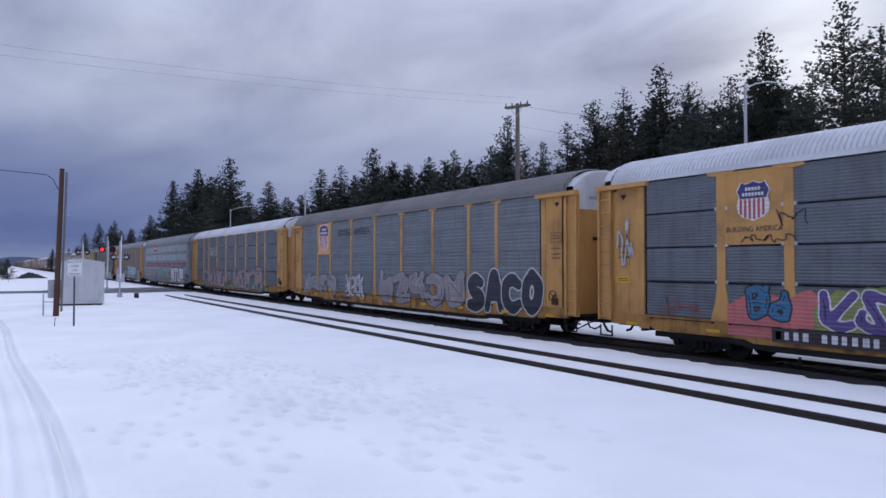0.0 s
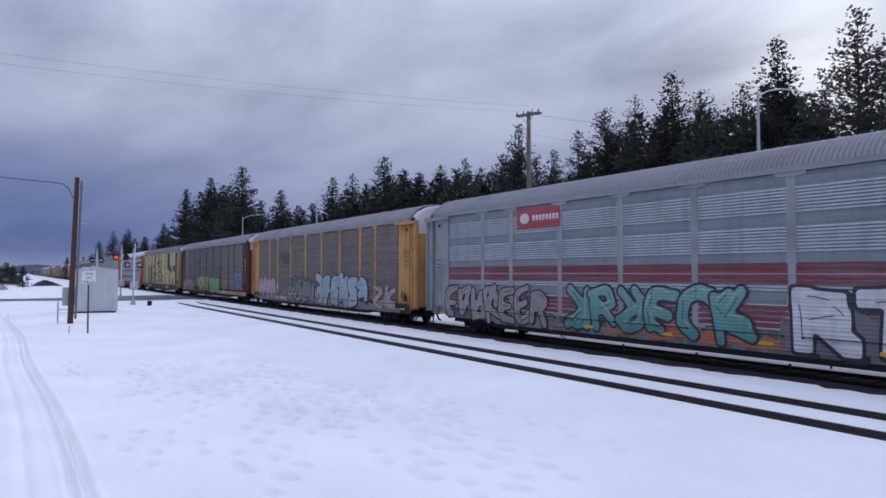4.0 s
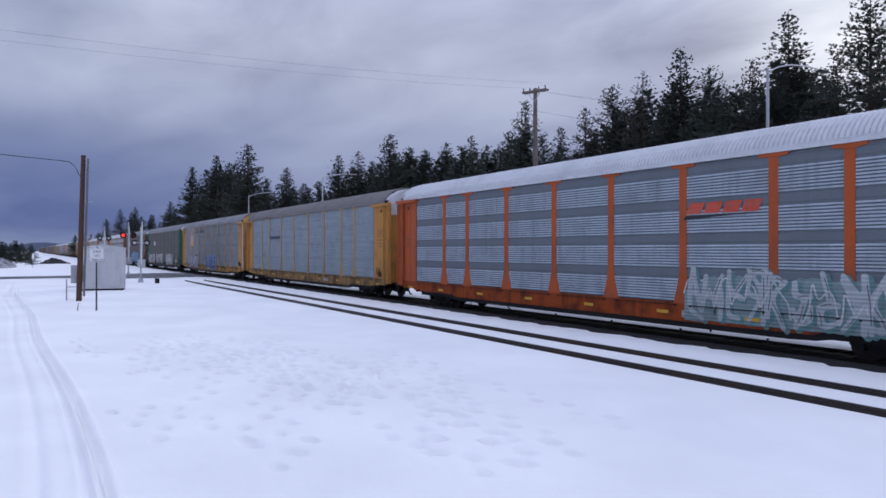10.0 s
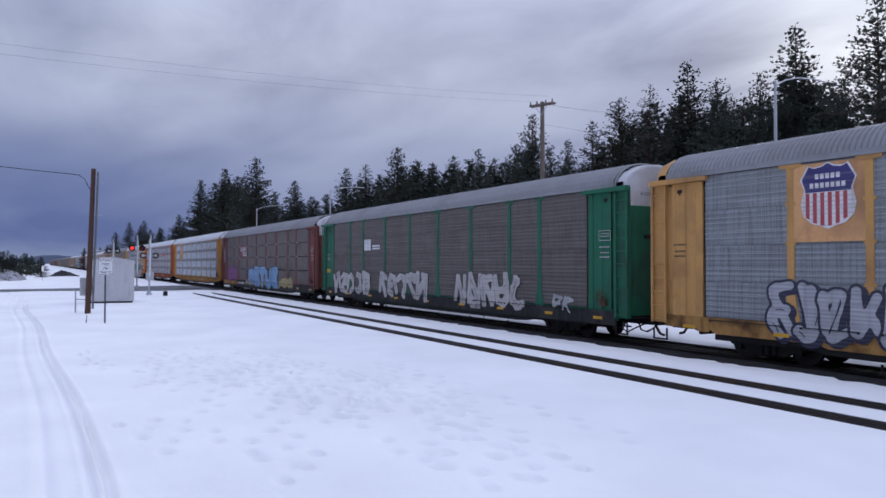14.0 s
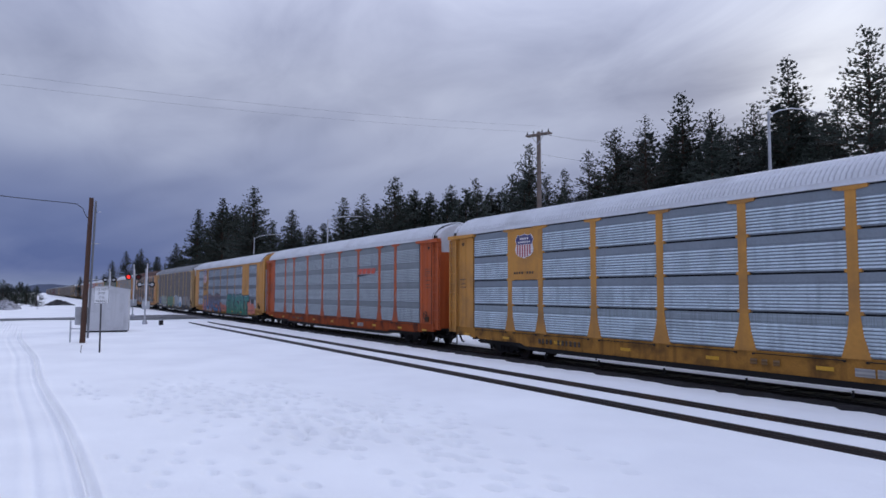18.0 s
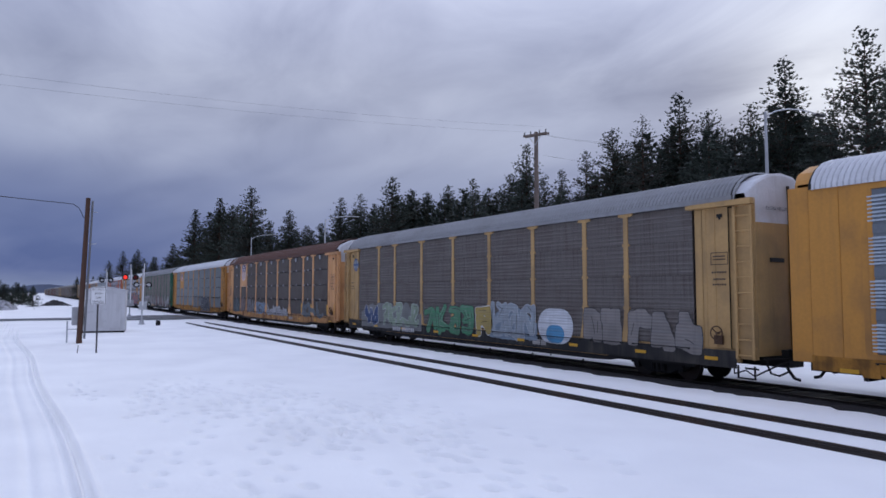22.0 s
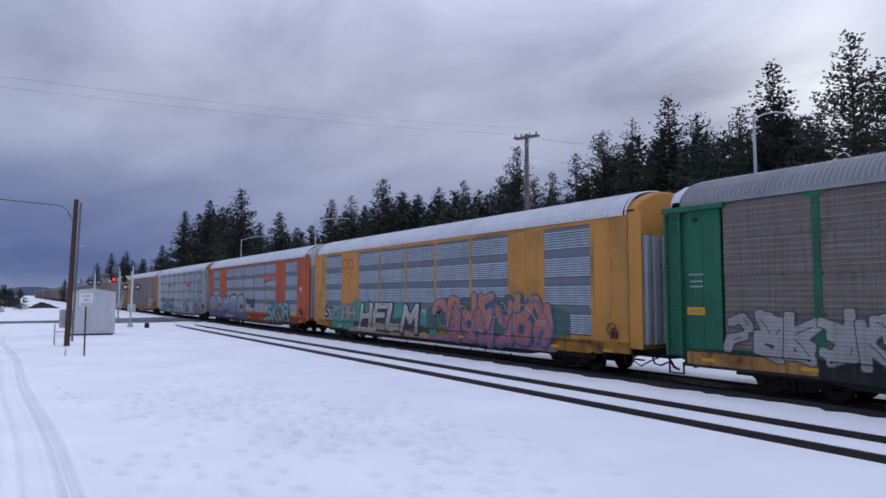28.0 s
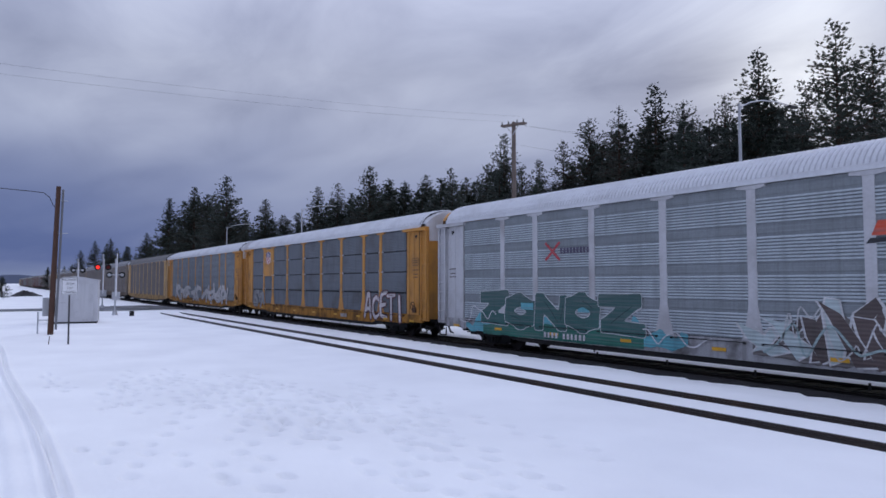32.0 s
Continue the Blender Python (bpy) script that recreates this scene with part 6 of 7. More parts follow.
def stripes_logo(car, u0, u1, z0, z1, color):
    """Speed lines running into a short block, over two rows of bars."""
    h = z1 - z0
    out = [rect(u0, u0 + (u1 - u0) * 0.55, z1 - h * (0.08 + k * 0.12), z1 - h * (0.03 + k * 0.12)) for k in range(4)]
    a = u0 + (u1 - u0) * 0.55
    for k in range(3):
        b = a + k * (u1 - a) * 0.3
        out.append([(b, z1 - h * 0.45), (b + 0.12, z1 - h * 0.45), (b + 0.2, z1), (b + 0.08, z1)])
    for row in (0.55, 0.8):
        for k in range(8):
            b = u0 + (u1 - u0) * (0.42 + k * 0.07)
            out.append(rect(b, b + (u1 - u0) * 0.045, z1 - h * (row + 0.16), z1 - h * row))
    return flat_part("emblem", out, FACE - 0.004, spray(color), car)


def wedge_logo(car, u0, u1, z0, z1):
    w, h = u1 - u0, z1 - z0
    out = []
    for k in range(4):
        a = u0 + 0.12 + k * w * 0.24
        out.append([(a, z0 + h * 0.35), (a + w * 0.2, z0 + h * 0.35), (a + w * 0.26, z1), (a + w * 0.06, z1)])
    s = flat_part("emblem", out, FACE - 0.004, spray((0.6, 0.075, 0.03)), car, "slanted orange-red emblem with a black wedge")
    flat_part("wedge", [[(u0, z0), (u0 + w * 0.4, z0 + h * 0.14), (u1, z0 + h * 0.3), (u0 + 0.1, z0 + h * 0.25)]], FACE - 0.004, spray(INK), s)
    return s


def reflectors(car):
    for u in (-12.3, -9.4, -6.2, -2.9, 0.4, 3.6, 6.6, 9.7, 12.3):
        flat_part("reflector", [rect(u - 0.22, u + 0.22, 0.62, 0.72)], -1.556, YELLOWREF, car)


def end_notes(car, color=(0.05, 0.035, 0.02), placard=True, at=DOOR, sign=1):
    """Small stencilled panels on the solid panel by the end."""
    c = at * sign
    for k, (du, z, w, h) in enumerate(((0.8, 3.1, 0.5, 0.05), (0.8, 2.9, 0.42, 0.05), (0.8, 2.75, 0.46, 0.05))):
        flat_part("stencil", [rect(c + sign * du - w / 2 + j * w / 6, c + sign * du - w / 2 + j * w / 6 + w / 9, z, z + h) for j in range(6)], -1.524, spray(color), car)
    if sign == 1:
        f = [rect(c + 0.52, c + 1.08, 3.34, 3.36), rect(c + 0.52, c + 1.08, 3.68, 3.70), rect(c + 0.52, c + 0.54, 3.36, 3.68), rect(c + 1.06, c + 1.08, 3.36, 3.68), rect(c + 0.6, c + 1.0, 3.48, 3.51), rect(c + 0.6, c + 1.0, 3.57, 3.6)]
        flat_part("stencil_frame", f, -1.524, spray(color), car)
    if placard:
        p = flat_part("placard", [rect(c + sign * 0.85 - 0.3, c + sign * 0.85 + 0.3, 1.95, 2.17)], -1.522, YELLOWREF, car, "small yellow placard")
        flat_part("placard_text", [rect(c + sign * 0.85 - 0.22, c + sign * 0.85 + 0.22, 2.02, 2.04), rect(c + sign * 0.85 - 0.22, c + sign * 0.85 + 0.22, 2.08, 2.10)], -1.526, spray(INK), p)


def height_note(car, color):
    me = word_mesh("EXCESS HEIGHT CAR", 0.11, 0.002)
    for v in me.vertices:
        x, z, d = v.co
        v.co = (BODY + 0.02, x - 0.95, 4.86 + z)
    tagged(part("height_note", me, spray(color), car), kind="stuff")


def decorate():
    T = TRAIN
    W, BK = (0.62, 0.62, 0.63), INK
    for i, c in enumerate(T[:24]):
        reflectors(c)
        if CARS[i][5] == "rack":
            end_notes(c, (0.45, 0.42, 0.4) if CARS[i][0] in ("maroon", "green", "redbrown") else (0.06, 0.04, 0.025), False)
            end_notes(c, (0.45, 0.42, 0.4) if CARS[i][0] in ("maroon", "green", "redbrown") else (0.06, 0.04, 0.025), i in (0, 2, 6, 10, 18), sign=-1)
            if CARS[i][4] in ("white", "gold", "silver"):
                height_note(c, INK)
        else:
            end_notes(c, (0.12, 0.06, 0.03), True, 10.9)
        if i in (4, 5, 6, 10, 11, 15, 18):
            flat_part("sill_plate", [rect(-13.1, 13.1, 0.44, 0.93)], -1.534, surface("sooty_black", (0.02, 0.02, 0.021), (0.1, 0.085, 0.07), 0.5, 0.7, streak=0.4), c, "sooty black strip along the sill")
        flat_part("deck_plate", [rect(4.3, 4.75, 0.55, 0.75), rect(4.8, 5.1, 0.55, 0.75)], -1.538, spray((0.35, 0.33, 0.3)), c)

    # car with the round-topped shield and a tall painted panel
    c = T[0]
    logo_panel(c, -9.0, -7.28, 3.08, 5.1, "yellow")
    shield(c, -8.16, 4.25, 0.9, 1.05)
    word_at(c, "BUILDING AMERICA", -8.95, -7.35, 3.42, 3.57, (0.05, 0.04, 0.05), bold=0.0, name="slogan", y=FACE - 0.003)
    scribble(c, -8.5, -7.0, 3.1, 3.38, BK, 1, 20, 0.016)
    scribble(c, -7.5, -6.7, 3.4, 4.0, BK, 2, 10, 0.016)
    cloud_patch(c, -8.95, -6.2, 0.52, 2.05, (0.50, 0.13, 0.12), 3, 0.35)
    cloud_patch(c, -6.6, -3.0, 0.5, 2.1, (0.22, 0.25, 0.06), 4, 0.25)
    piece(c, -8.4, -7.2, 1.05, 1.95, 2, (0.02, 0.13, 0.26), BK, 5, 0.22)
    piece(c, -6.5, -3.2, 0.9, 1.95, 4, (0.10, 0.06, 0.22), W, 6, 0.2, 0.05)
    piece(c, -2.8, 4.0, 0.6, 2.0, 6, (0.42, 0.12, 0.13), BK, 7, 0.2)
    dashes(c, -7.56, -5.0, 0.58, 0.85, 11, W, back=(0.03, 0.02, 0.025))
    scribble(c, -11.2, -9.7, 0.95, 1.7, (0.26, 0.05, 0.05), 9, 16, 0.02)
    scribble(c, -12.9, -12.2, 1.6, 4.2, (0.4, 0.42, 0.44), 10, 10, 0.03)

    c = T[1]
    logo_panel(c, -9.05, -7.28, 3.18, 5.1, "peach")
    shield(c, -8.16, 4.23, 1.35, 1.6)
    word_at(c, "BUILDING", -6.13, -4.28, 4.24, 4.6, (0.04, 0.045, 0.05), bold=0.0, name="slogan")
    word_at(c, "AMERICA", -3.98, -1.99, 4.24, 4.6, (0.04, 0.045, 0.05), bold=0.0, name="slogan")
    word_at(c, "SACO", 7.13, 11.9, 0.55, 2.3, (0.018, 0.018, 0.03), (0.5, 0.5, 0.5), 0.2, 0.035, label="black bubble letters with a white edge")
    piece(c, -11.6, -6.4, 0.7, 1.95, 4, (0.24, 0.23, 0.235), BK, 11, 0.26, 0.025, glint=(0.4, 0.4, 0.4))
    piece(c, -5.1, -2.4, 0.7, 2.0, 4, (0.42, 0.43, 0.44), BK, 12, 0.24, 0.03)
    piece(c, -1.0, 6.9, 0.55, 2.25, 5, (0.25, 0.22, 0.225), BK, 13, 0.3, 0.03, glint=(0.36, 0.34, 0.34))
    dashes(c, -6.6, -4.2, 0.5, 0.75, 11, (0.08, 0.05, 0.03))

    c = T[2]
    flat_part("emblem_plate", [rect(-6.8, -4.5, 3.4, 4.15)], FACE + 0.008, spray((0.26, 0.27, 0.28)), c, "pale grey emblem plate")
    stripes_logo(c, -6.75, -4.6, 3.45, 4.1, (0.03, 0.03, 0.035))
    cloud_patch(c, -1.0, 9.7, 0.45, 1.5, (0.03, 0.22, 0.13), 14, 0.9)
    cloud_patch(c, -9.6, -0.6, 0.45, 1.3, (0.03, 0.20, 0.12), 140, 0.9)
    piece(c, -9.1, -1.6, 0.5, 2.2, 6, (0.33, 0.235, 0.23), BK, 15, 0.22, 0.06, glint=(0.45, 0.38, 0.38), top=(0.24, 0.18, 0.18), shade=(0.05, 0.045, 0.07))
    word_at(c, "KYS", -1.2, 0.0, 1.2, 1.9, (0.4, 0.4, 0.4), None, -0.06, 0.0)
    piece(c, 0.9, 8.6, 0.5, 2.35, 5, (0.33, 0.24, 0.23), BK, 16, 0.24, 0.06, glint=(0.48, 0.4, 0.4), top=(0.2, 0.14, 0.13), shade=(0.04, 0.05, 0.10))
    scribble(c, 9.2, 11.3, 1.1, 2.3, (0.06, 0.06, 0.07), 17, 14, 0.02)

    c = T[3]
    lp = flat_part("emblem_plate", [rect(-6.8, -4.3, 4.25, 5.05)], FACE, spray((0.38, 0.03, 0.05)), c, "red emblem plate")
    flat_part("emblem", [capsule((-6.4, 4.65), (-6.25, 4.65), 0.2), *[rect(-5.85 + k * 0.19, -5.72 + k * 0.19, 4.55, 4.75) for k in range(8)]], FACE - 0.004, spray(W), lp)
    for a, b in zip(POSTS, POSTS[1:]):
        for z in (2.24, 2.38, 2.52, 2.66, 1.08, 1.24, 1.4, 1.56):
            flat_part("red_stripe", [rect(a + 0.1, b - 0.1, z, z + 0.115)], -1.541, spray((0.19, 0.026, 0.036)), c)
    piece(c, -12.0, -5.0, 0.5, 2.0, 7, (0.28, 0.25, 0.25), BK, 18, 0.24, 0.07, glint=(0.45, 0.3, 0.25))
    piece(c, -4.1, 3.2, 0.5, 2.1, 6, (0.05, 0.24, 0.21), BK, 19, 0.24, 0.09, glint=(0.45, 0.45, 0.4), top=(0.16, 0.34, 0.3))
    cloud_patch(c, -5.0, 4.5, 0.42, 1.2, (0.40, 0.13, 0.06), 20, 0.8)
    cloud_patch(c, 4.0, 10.9, 0.45, 1.9, (0.12, 0.12, 0.13), 21, 0.4)
    word_at(c, "RTUM", 4.3, 10.5, 0.5, 2.2, (0.58, 0.57, 0.58), BK, 0.17, 0.05, shade=BK, block=True, label="white block letters with a black edge")
    cloud_patch(c, 10.5, 11.4, 1.5, 2.3, (0.07, 0.42, 0.55), 22, 0.3)

    c = T[4]
    stripes_logo(c, -6.9, -4.5, 3.15, 3.92, (0.05, 0.05, 0.07))
    cloud_patch(c, -11.9, 12.0, 0.42, 0.98, (0.20, 0.19, 0.18), 23, 0.4)
    cloud_patch(c, -6.5, 4.5, 0.6, 1.7, (0.40, 0.26, 0.22), 24, 0.9)
    word_at(c, "nAnn", -11.7, -7.6, 0.75, 2.12, (0.44, 0.31, 0.39), (0.25, 0.15, 0.21), 0.24, 0.03, label="pale pink rounded graffiti letters")
    scribble(c, -7.5, -6.9, 1.1, 1.9, W, 251, 12, 0.018)
    piece(c, -5.0, 0.2, 0.6, 2.2, 5, (0.22, 0.23, 0.21), BK, 26, 0.36, 0.08, top=(0.05, 0.13, 0.10), shade=BK, glint=(0.5, 0.5, 0.5))
    piece(c, 0.4, 8.2, 0.5, 2.35, 6, (0.32, 0.40, 0.42), BK, 27, 0.44, 0.09, shade=BK)
    piece(c, 8.8, 11.6, 0.6, 1.9, 2, (0.40, 0.3, 0.26), BK, 28, 0.2, 0.04)
    dashes(c, -7.55, -5.1, 0.55, 0.8, 11, W)

    c = T[5]
    stripes_logo(c, -6.85, -4.7, 3.35, 4.0, (0.05, 0.05, 0.06))
    scribble(c, -12.6, -7.0, 0.7, 1.9, (0.5, 0.18, 0.07), 30, 34, 0.03)
    scribble(c, -12.4, -7.2, 0.8, 1.8, (0.4, 0.4, 0.4), 301, 26, 0.016)
    piece(c, -12.4, -7.0, 0.6, 1.8, 6, (0.34, 0.13, 0.07), (0.10, 0.09, 0.10), 29, 0.26, 0.05, top=(0.2, 0.22, 0.24))
    word_at(c, "YOMIK", -5.3, -0.4, 0.6, 2.1, (0.45, 0.43, 0.14), (0.02, 0.022, 0.02), 0.2, 0.05, block=True, shade=BK, glint=(0.6, 0.58, 0.35), label="yellow letters with a dark green edge")
    piece(c, 0.1, 3.8, 0.6, 1.9, 4, (0.20, 0.40, 0.08), (0.42, 0.50, 0.46), 31, 0.6, 0.06, top=(0.12, 0.40, 0.16), block=True)
    for u in (5.9, 8.3):
        ring = [Vector((u + 0.75 * math.cos(a), 1.62 + 0.62 * math.sin(a) * (1.05 if math.sin(a) > 0 else 0.85))) for a in np.linspace(-0.75, math.pi + 0.75, 22)]
        jaw = [ring[-1], Vector((u - 0.42, 0.86)), Vector((u, 0.78)), Vector((u + 0.42, 0.86)), ring[0]]
        g = part("skull_outline", ribbon_mesh("skull_outline", ring + rounded(jaw), 0.022, FACE), spray((0.38, 0.38, 0.38)), c, "thin white skull outline")
        for du in (-0.26, 0.26):
            part("eye", ribbon_mesh("eye", [Vector((u + du + 0.17 * math.cos(a), 1.55 + 0.2 * math.sin(a))) for a in np.linspace(0, 2 * math.pi, 13)], 0.02, FACE), spray((0.38, 0.38, 0.38)), g)
        part("mouth", ribbon_mesh("mouth", [Vector((u - 0.3, 1.08)), Vector((u, 1.0)), Vector((u + 0.3, 1.08))], 0.02, FACE), spray((0.38, 0.38, 0.38)), g)
    piece(c, 9.3, 11.4, 0.95, 2.45, 2, (0.06, 0.12, 0.22), (0.45, 0.46, 0.48), 32, 0.26, 0.04)
    flat_part("sill_paint", [rect(3.5, 13.0, 0.52, 0.8)], -1.536, paint("yellow"), c, "yellow-painted stretch of sill")
    dashes(c, 5.34, 6.32, 0.58, 0.82, 3, W)

    big_letters(T[6])

    c = T[7]
    wedge_logo(c, 4.35, 6.85, 3.45, 3.95)
    cloud_patch(c, 4.4, 11.6, 0.44, 2.05, (0.19, 0.27, 0.27), 331, 0.2)
    piece(c, 4.5, 11.4, 0.5, 2.05, 11, (0.36, 0.40, 0.41), None, 33, 0.2, 0.03, top=(0.42, 0.45, 0.46), shade=(0.10, 0.22, 0.21))
    scribble(c, 4.4, 10.2, 0.55, 1.9, (0.5, 0.52, 0.52), 34, 46, 0.022)
    scribble(c, 12.1, 12.7, 2.0, 2.3, W, 35, 10, 0.014)

    c = T[8]
    flat_part("emblem", [rect(-7.0 + k * 0.3, -6.8 + k * 0.3, 3.42, 3.8 if k == 0 else 3.68) for k in range(8)], FACE, spray((0.05, 0.07, 0.1)), c, "row of dark bars")

    c = T[9]
    logo_panel(c, -9.05, -7.28, 3.1, 5.08, "peach")
    shield(c, -8.16, 4.25, 1.3, 1.6)
    word_at(c, "BUILDING", -6.55, -4.4, 4.5, 4.85, (0.04, 0.04, 0.045), bold=0.0, name="slogan")
    word_at(c, "AMERICA", -3.95, -2.1, 4.5, 4.85, (0.04, 0.04, 0.045), bold=0.0, name="slogan")
    zig = [(-4.0, 1.0), (-3.5, 4.1), (-1.65, 2.75), (-0.3, 4.4), (1.35, 2.9), (2.3, 4.4), (3.85, 3.0), (4.35, 4.3), (4.55, 3.5), (6.85, 3.5), (7.2, 4.45), (7.5, 2.3), (8.0, 2.7), (9.35, 4.5), (10.1, 3.7), (11.3, 0.9)]
    part("silver_line", ribbon_mesh("silver_line", rounded([Vector(p) for p in zig], 2, 0.06), 0.045, FACE), spray((0.265, 0.28, 0.29)), c, "silver spray-painted zigzag line")
    word_at(c, "SIMES", -1.3, 3.3, 0.5, 2.15, (0.02, 0.075, 0.25), (0.55, 0.58, 0.62), 0.33, 0.035, top=(0.03, 0.14, 0.40), glint=(0.16, 0.3, 0.5), label="blue bubble letters with a white edge")
    piece(c, -9.8, -4.8, 0.5, 2.0, 7, (0.36, 0.36, 0.38), (0.02, 0.02, 0.04), 36, 0.36, 0.09, shade=(0.02, 0.02, 0.045))
    for u in (-2.8, 4.6, 6.6, 8.3):
        layered("triangle", [capsule((u, 2.0), (u + 0.5, 1.0), 0.05, 3), capsule((u + 0.5, 1.0), (u + 0.9, 2.0), 0.05, 3), capsule((u, 2.0), (u + 0.9, 2.0), 0.05, 3)], FACE, spray((0.245, 0.255, 0.265)), c)

    flat_part("corner_plate", [rect(12.98, 13.52, 0.8, 5.0)], -1.504, WHITEPAINT, c, "white-painted plate at the corner")

    c = T[10]
    flat_part("emblem", [rect(-7.0, -6.1, 3.3, 3.95), rect(-5.9, -4.9, 3.35, 3.45), rect(-5.9, -4.9, 3.5, 3.6)], FACE, spray(W), c, "white block emblem with two short bars")
    for k, (a, b) in enumerate(((-11.7, -6.3), (-5.0, 0.4), (3.0, 8.3))):
        piece(c, a, b, 0.65, 2.1, 5, (0.45, 0.42, 0.40), (0.09, 0.08, 0.08), 40 + k, 0.28, 0.03, block=True)
    piece(c, 9.9, 11.0, 0.7, 1.4, 2, (0.4, 0.4, 0.4), None, 44, 0.1)

    c = T[11]
    lp = flat_part("emblem_plate", [rect(-6.75, -4.25, 3.08, 4.15)], FACE + 0.006, spray((0.17, 0.035, 0.03)), c, "red-brown emblem plate")
    stripes_logo(c, -6.65, -4.35, 3.2, 4.05, W)
    piece(c, -11.5, -7.8, 0.75, 2.22, 4, (0.21, 0.045, 0.18), (0.05, 0.015, 0.05), 45, 0.62, 0.04)
    cloud_patch(c, -4.9, 5.4, 0.45, 1.8, (0.33, 0.24, 0.13), 46, 0.8)
    word_at(c, "METUE", -3.8, 4.9, 0.44, 2.25, (0.11, 0.25, 0.44), BK, 0.26, 0.035, top=(0.17, 0.33, 0.52), glint=(0.4, 0.48, 0.55), label="light blue graffiti letters with a black edge")
    cloud_patch(c, 5.4, 8.5, 0.6, 1.7, (0.33, 0.27, 0.10), 47, 0.7)
    dashes(c, -7.3, -5.1, 0.55, 0.82, 11, W)
    flat_part("sill_paint", [rect(-13.0, -7.75, 0.52, 0.88)], -1.538, sill_paint("yellow"), c, "yellow-painted stretch of sill")
    scribble(c, -13.1, -12.4, 2.4, 4.6, (0.34, 0.38, 0.5), 48, 14, 0.03)

    c = T[12]
    logo_panel(c, -9.05, -7.28, 3.05, 5.1, "gold")
    shield(c, -8.16, 4.4, 1.1, 0.95)
    dashes(c, -8.8, -7.5, 3.25, 3.4, 8, (0.06, 0.04, 0.02), "slogan")
    dashes(c, -7.3, -4.9, 0.55, 0.8, 11, (0.06, 0.04, 0.02))
    dashes(c, 1.6, 2.6, 0.58, 0.8, 3, (0.16, 0.08, 0.02))

    wedge_logo(T[13], 4.2, 6.7, 3.45, 3.92)
    dashes(T[13], -7.3, -4.9, 0.58, 0.8, 11, (0.05, 0.02, 0.02))

    c = T[14]
    shield(c, -8.45, 4.3, 1.35, 1.5)
    word_at(c, "BUILDING", -9.25, -7.65, 3.14, 3.42, (0.06, 0.035, 0.02), bold=0.01, name="slogan")
    word_at(c, "AMERICA", -9.2, -7.65, 2.76, 3.04, (0.06, 0.035, 0.02), bold=0.01, name="slogan")
    cloud_patch(c, -9.5, 2.0, 0.42, 2.0, (0.56, 0.15, 0.09), 50, 0.5)
    cloud_patch(c, 8.6, 11.2, 0.42, 2.2, (0.56, 0.15, 0.09), 51, 0.6)
    word_at(c, "TURKER", -9.0, -1.2, 0.5, 2.3, (0.035, 0.20, 0.46), BK, 0.05, 0.05, label="blue and dusky red letters with a black edge", top=(0.24, 0.13, 0.13), glint=(0.45, 0.42, 0.42), shade=BK)
    cloud_patch(c, 1.3, 9.0, 0.42, 1.9, (0.01, 0.11, 0.075), 520, 0.15)
    word_at(c, "EKSRT", 1.3, 9.15, 0.45, 2.32, (0.008, 0.20, 0.085), BK, 0.15, 0.035, block=True, label="dark green and teal letters with a black edge", top=(0.01, 0.16, 0.16), shade=BK, glint=(0.42, 0.48, 0.48))
    cloud_patch(c, 10.0, 10.9, 1.5, 2.0, BK, 53, 0.2)
    dashes(c, -7.4, -4.9, 0.5, 0.75, 11, W)

    c = T[15]
    e = layered("round_emblem", [capsule((-12.17, 4.2), (-12.15, 4.2), 0.38, 9)], -1.535, spray((0.05, 0.10, 0.22)), c, "round blue emblem")
    layered("ring", [capsule((-12.17, 4.2), (-12.15, 4.2), 0.28, 9)], -1.54, spray((0.35, 0.37, 0.36)), e)
    layered("cross", [capsule((-12.4, 4.2), (-11.92, 4.2), 0.07, 4), capsule((-12.16, 3.97), (-12.16, 4.43), 0.07, 4)], -1.545, spray((0.05, 0.10, 0.22)), e)
    cloud_patch(c, -11.3, -4.3, 0.55, 2.1, (0.16, 0.165, 0.16), 54, 0.2)
    piece(c, -10.9, -9.2, 0.7, 1.85, 2, (0.02, 0.05, 0.14), W, 55, 0.26, 0.03)
    piece(c, -8.6, -4.5, 0.75, 2.05, 5, (0.24, 0.31, 0.22), (0.42, 0.45, 0.43), 56, 0.26, 0.03)
    piece(c, -3.9, 0.2, 0.6, 1.95, 4, (0.05, 0.21, 0.10), (0.02, 0.03, 0.02), 57, 0.3, 0.03, glint=(0.2, 0.3, 0.2))
    piece(c, 0.4, 1.6, 0.65, 1.9, 1, (0.36, 0.26, 0.06), W, 58, 0.3, 0.04)
    cloud_patch(c, 1.5, 4.6, 0.6, 2.0, (0.17, 0.22, 0.27), 591, 0.3)
    piece(c, 1.6, 4.4, 0.65, 2.15, 3, (0.27, 0.31, 0.34), (0.42, 0.44, 0.46), 59, 0.24, 0.03)
    d = layered("dome_shape", [capsule((5.3, 1.3), (5.95, 1.3), 0.65, 9)], FACE - 0.003, spray((0.55, 0.57, 0.6)), c, "white dome shape")
    layered("dome_window", [capsule((5.45, 1.0), (5.8, 1.0), 0.33, 6)], FACE - 0.008, spray((0.06, 0.24, 0.42)), d)
    piece(c, 7.1, 8.9, 0.8, 2.0, 2, (0.20, 0.18, 0.165), (0.03, 0.028, 0.027), 60, 0.6, 0.03, block=True)
    piece(c, 9.2, 12.0, 0.75, 2.0, 3, (0.20, 0.18, 0.165), (0.03, 0.028, 0.027), 601, 0.6, 0.03, block=True)
    dashes(c, -7.3, -4.9, 0.5, 0.76, 11, W)

    c = T[16]
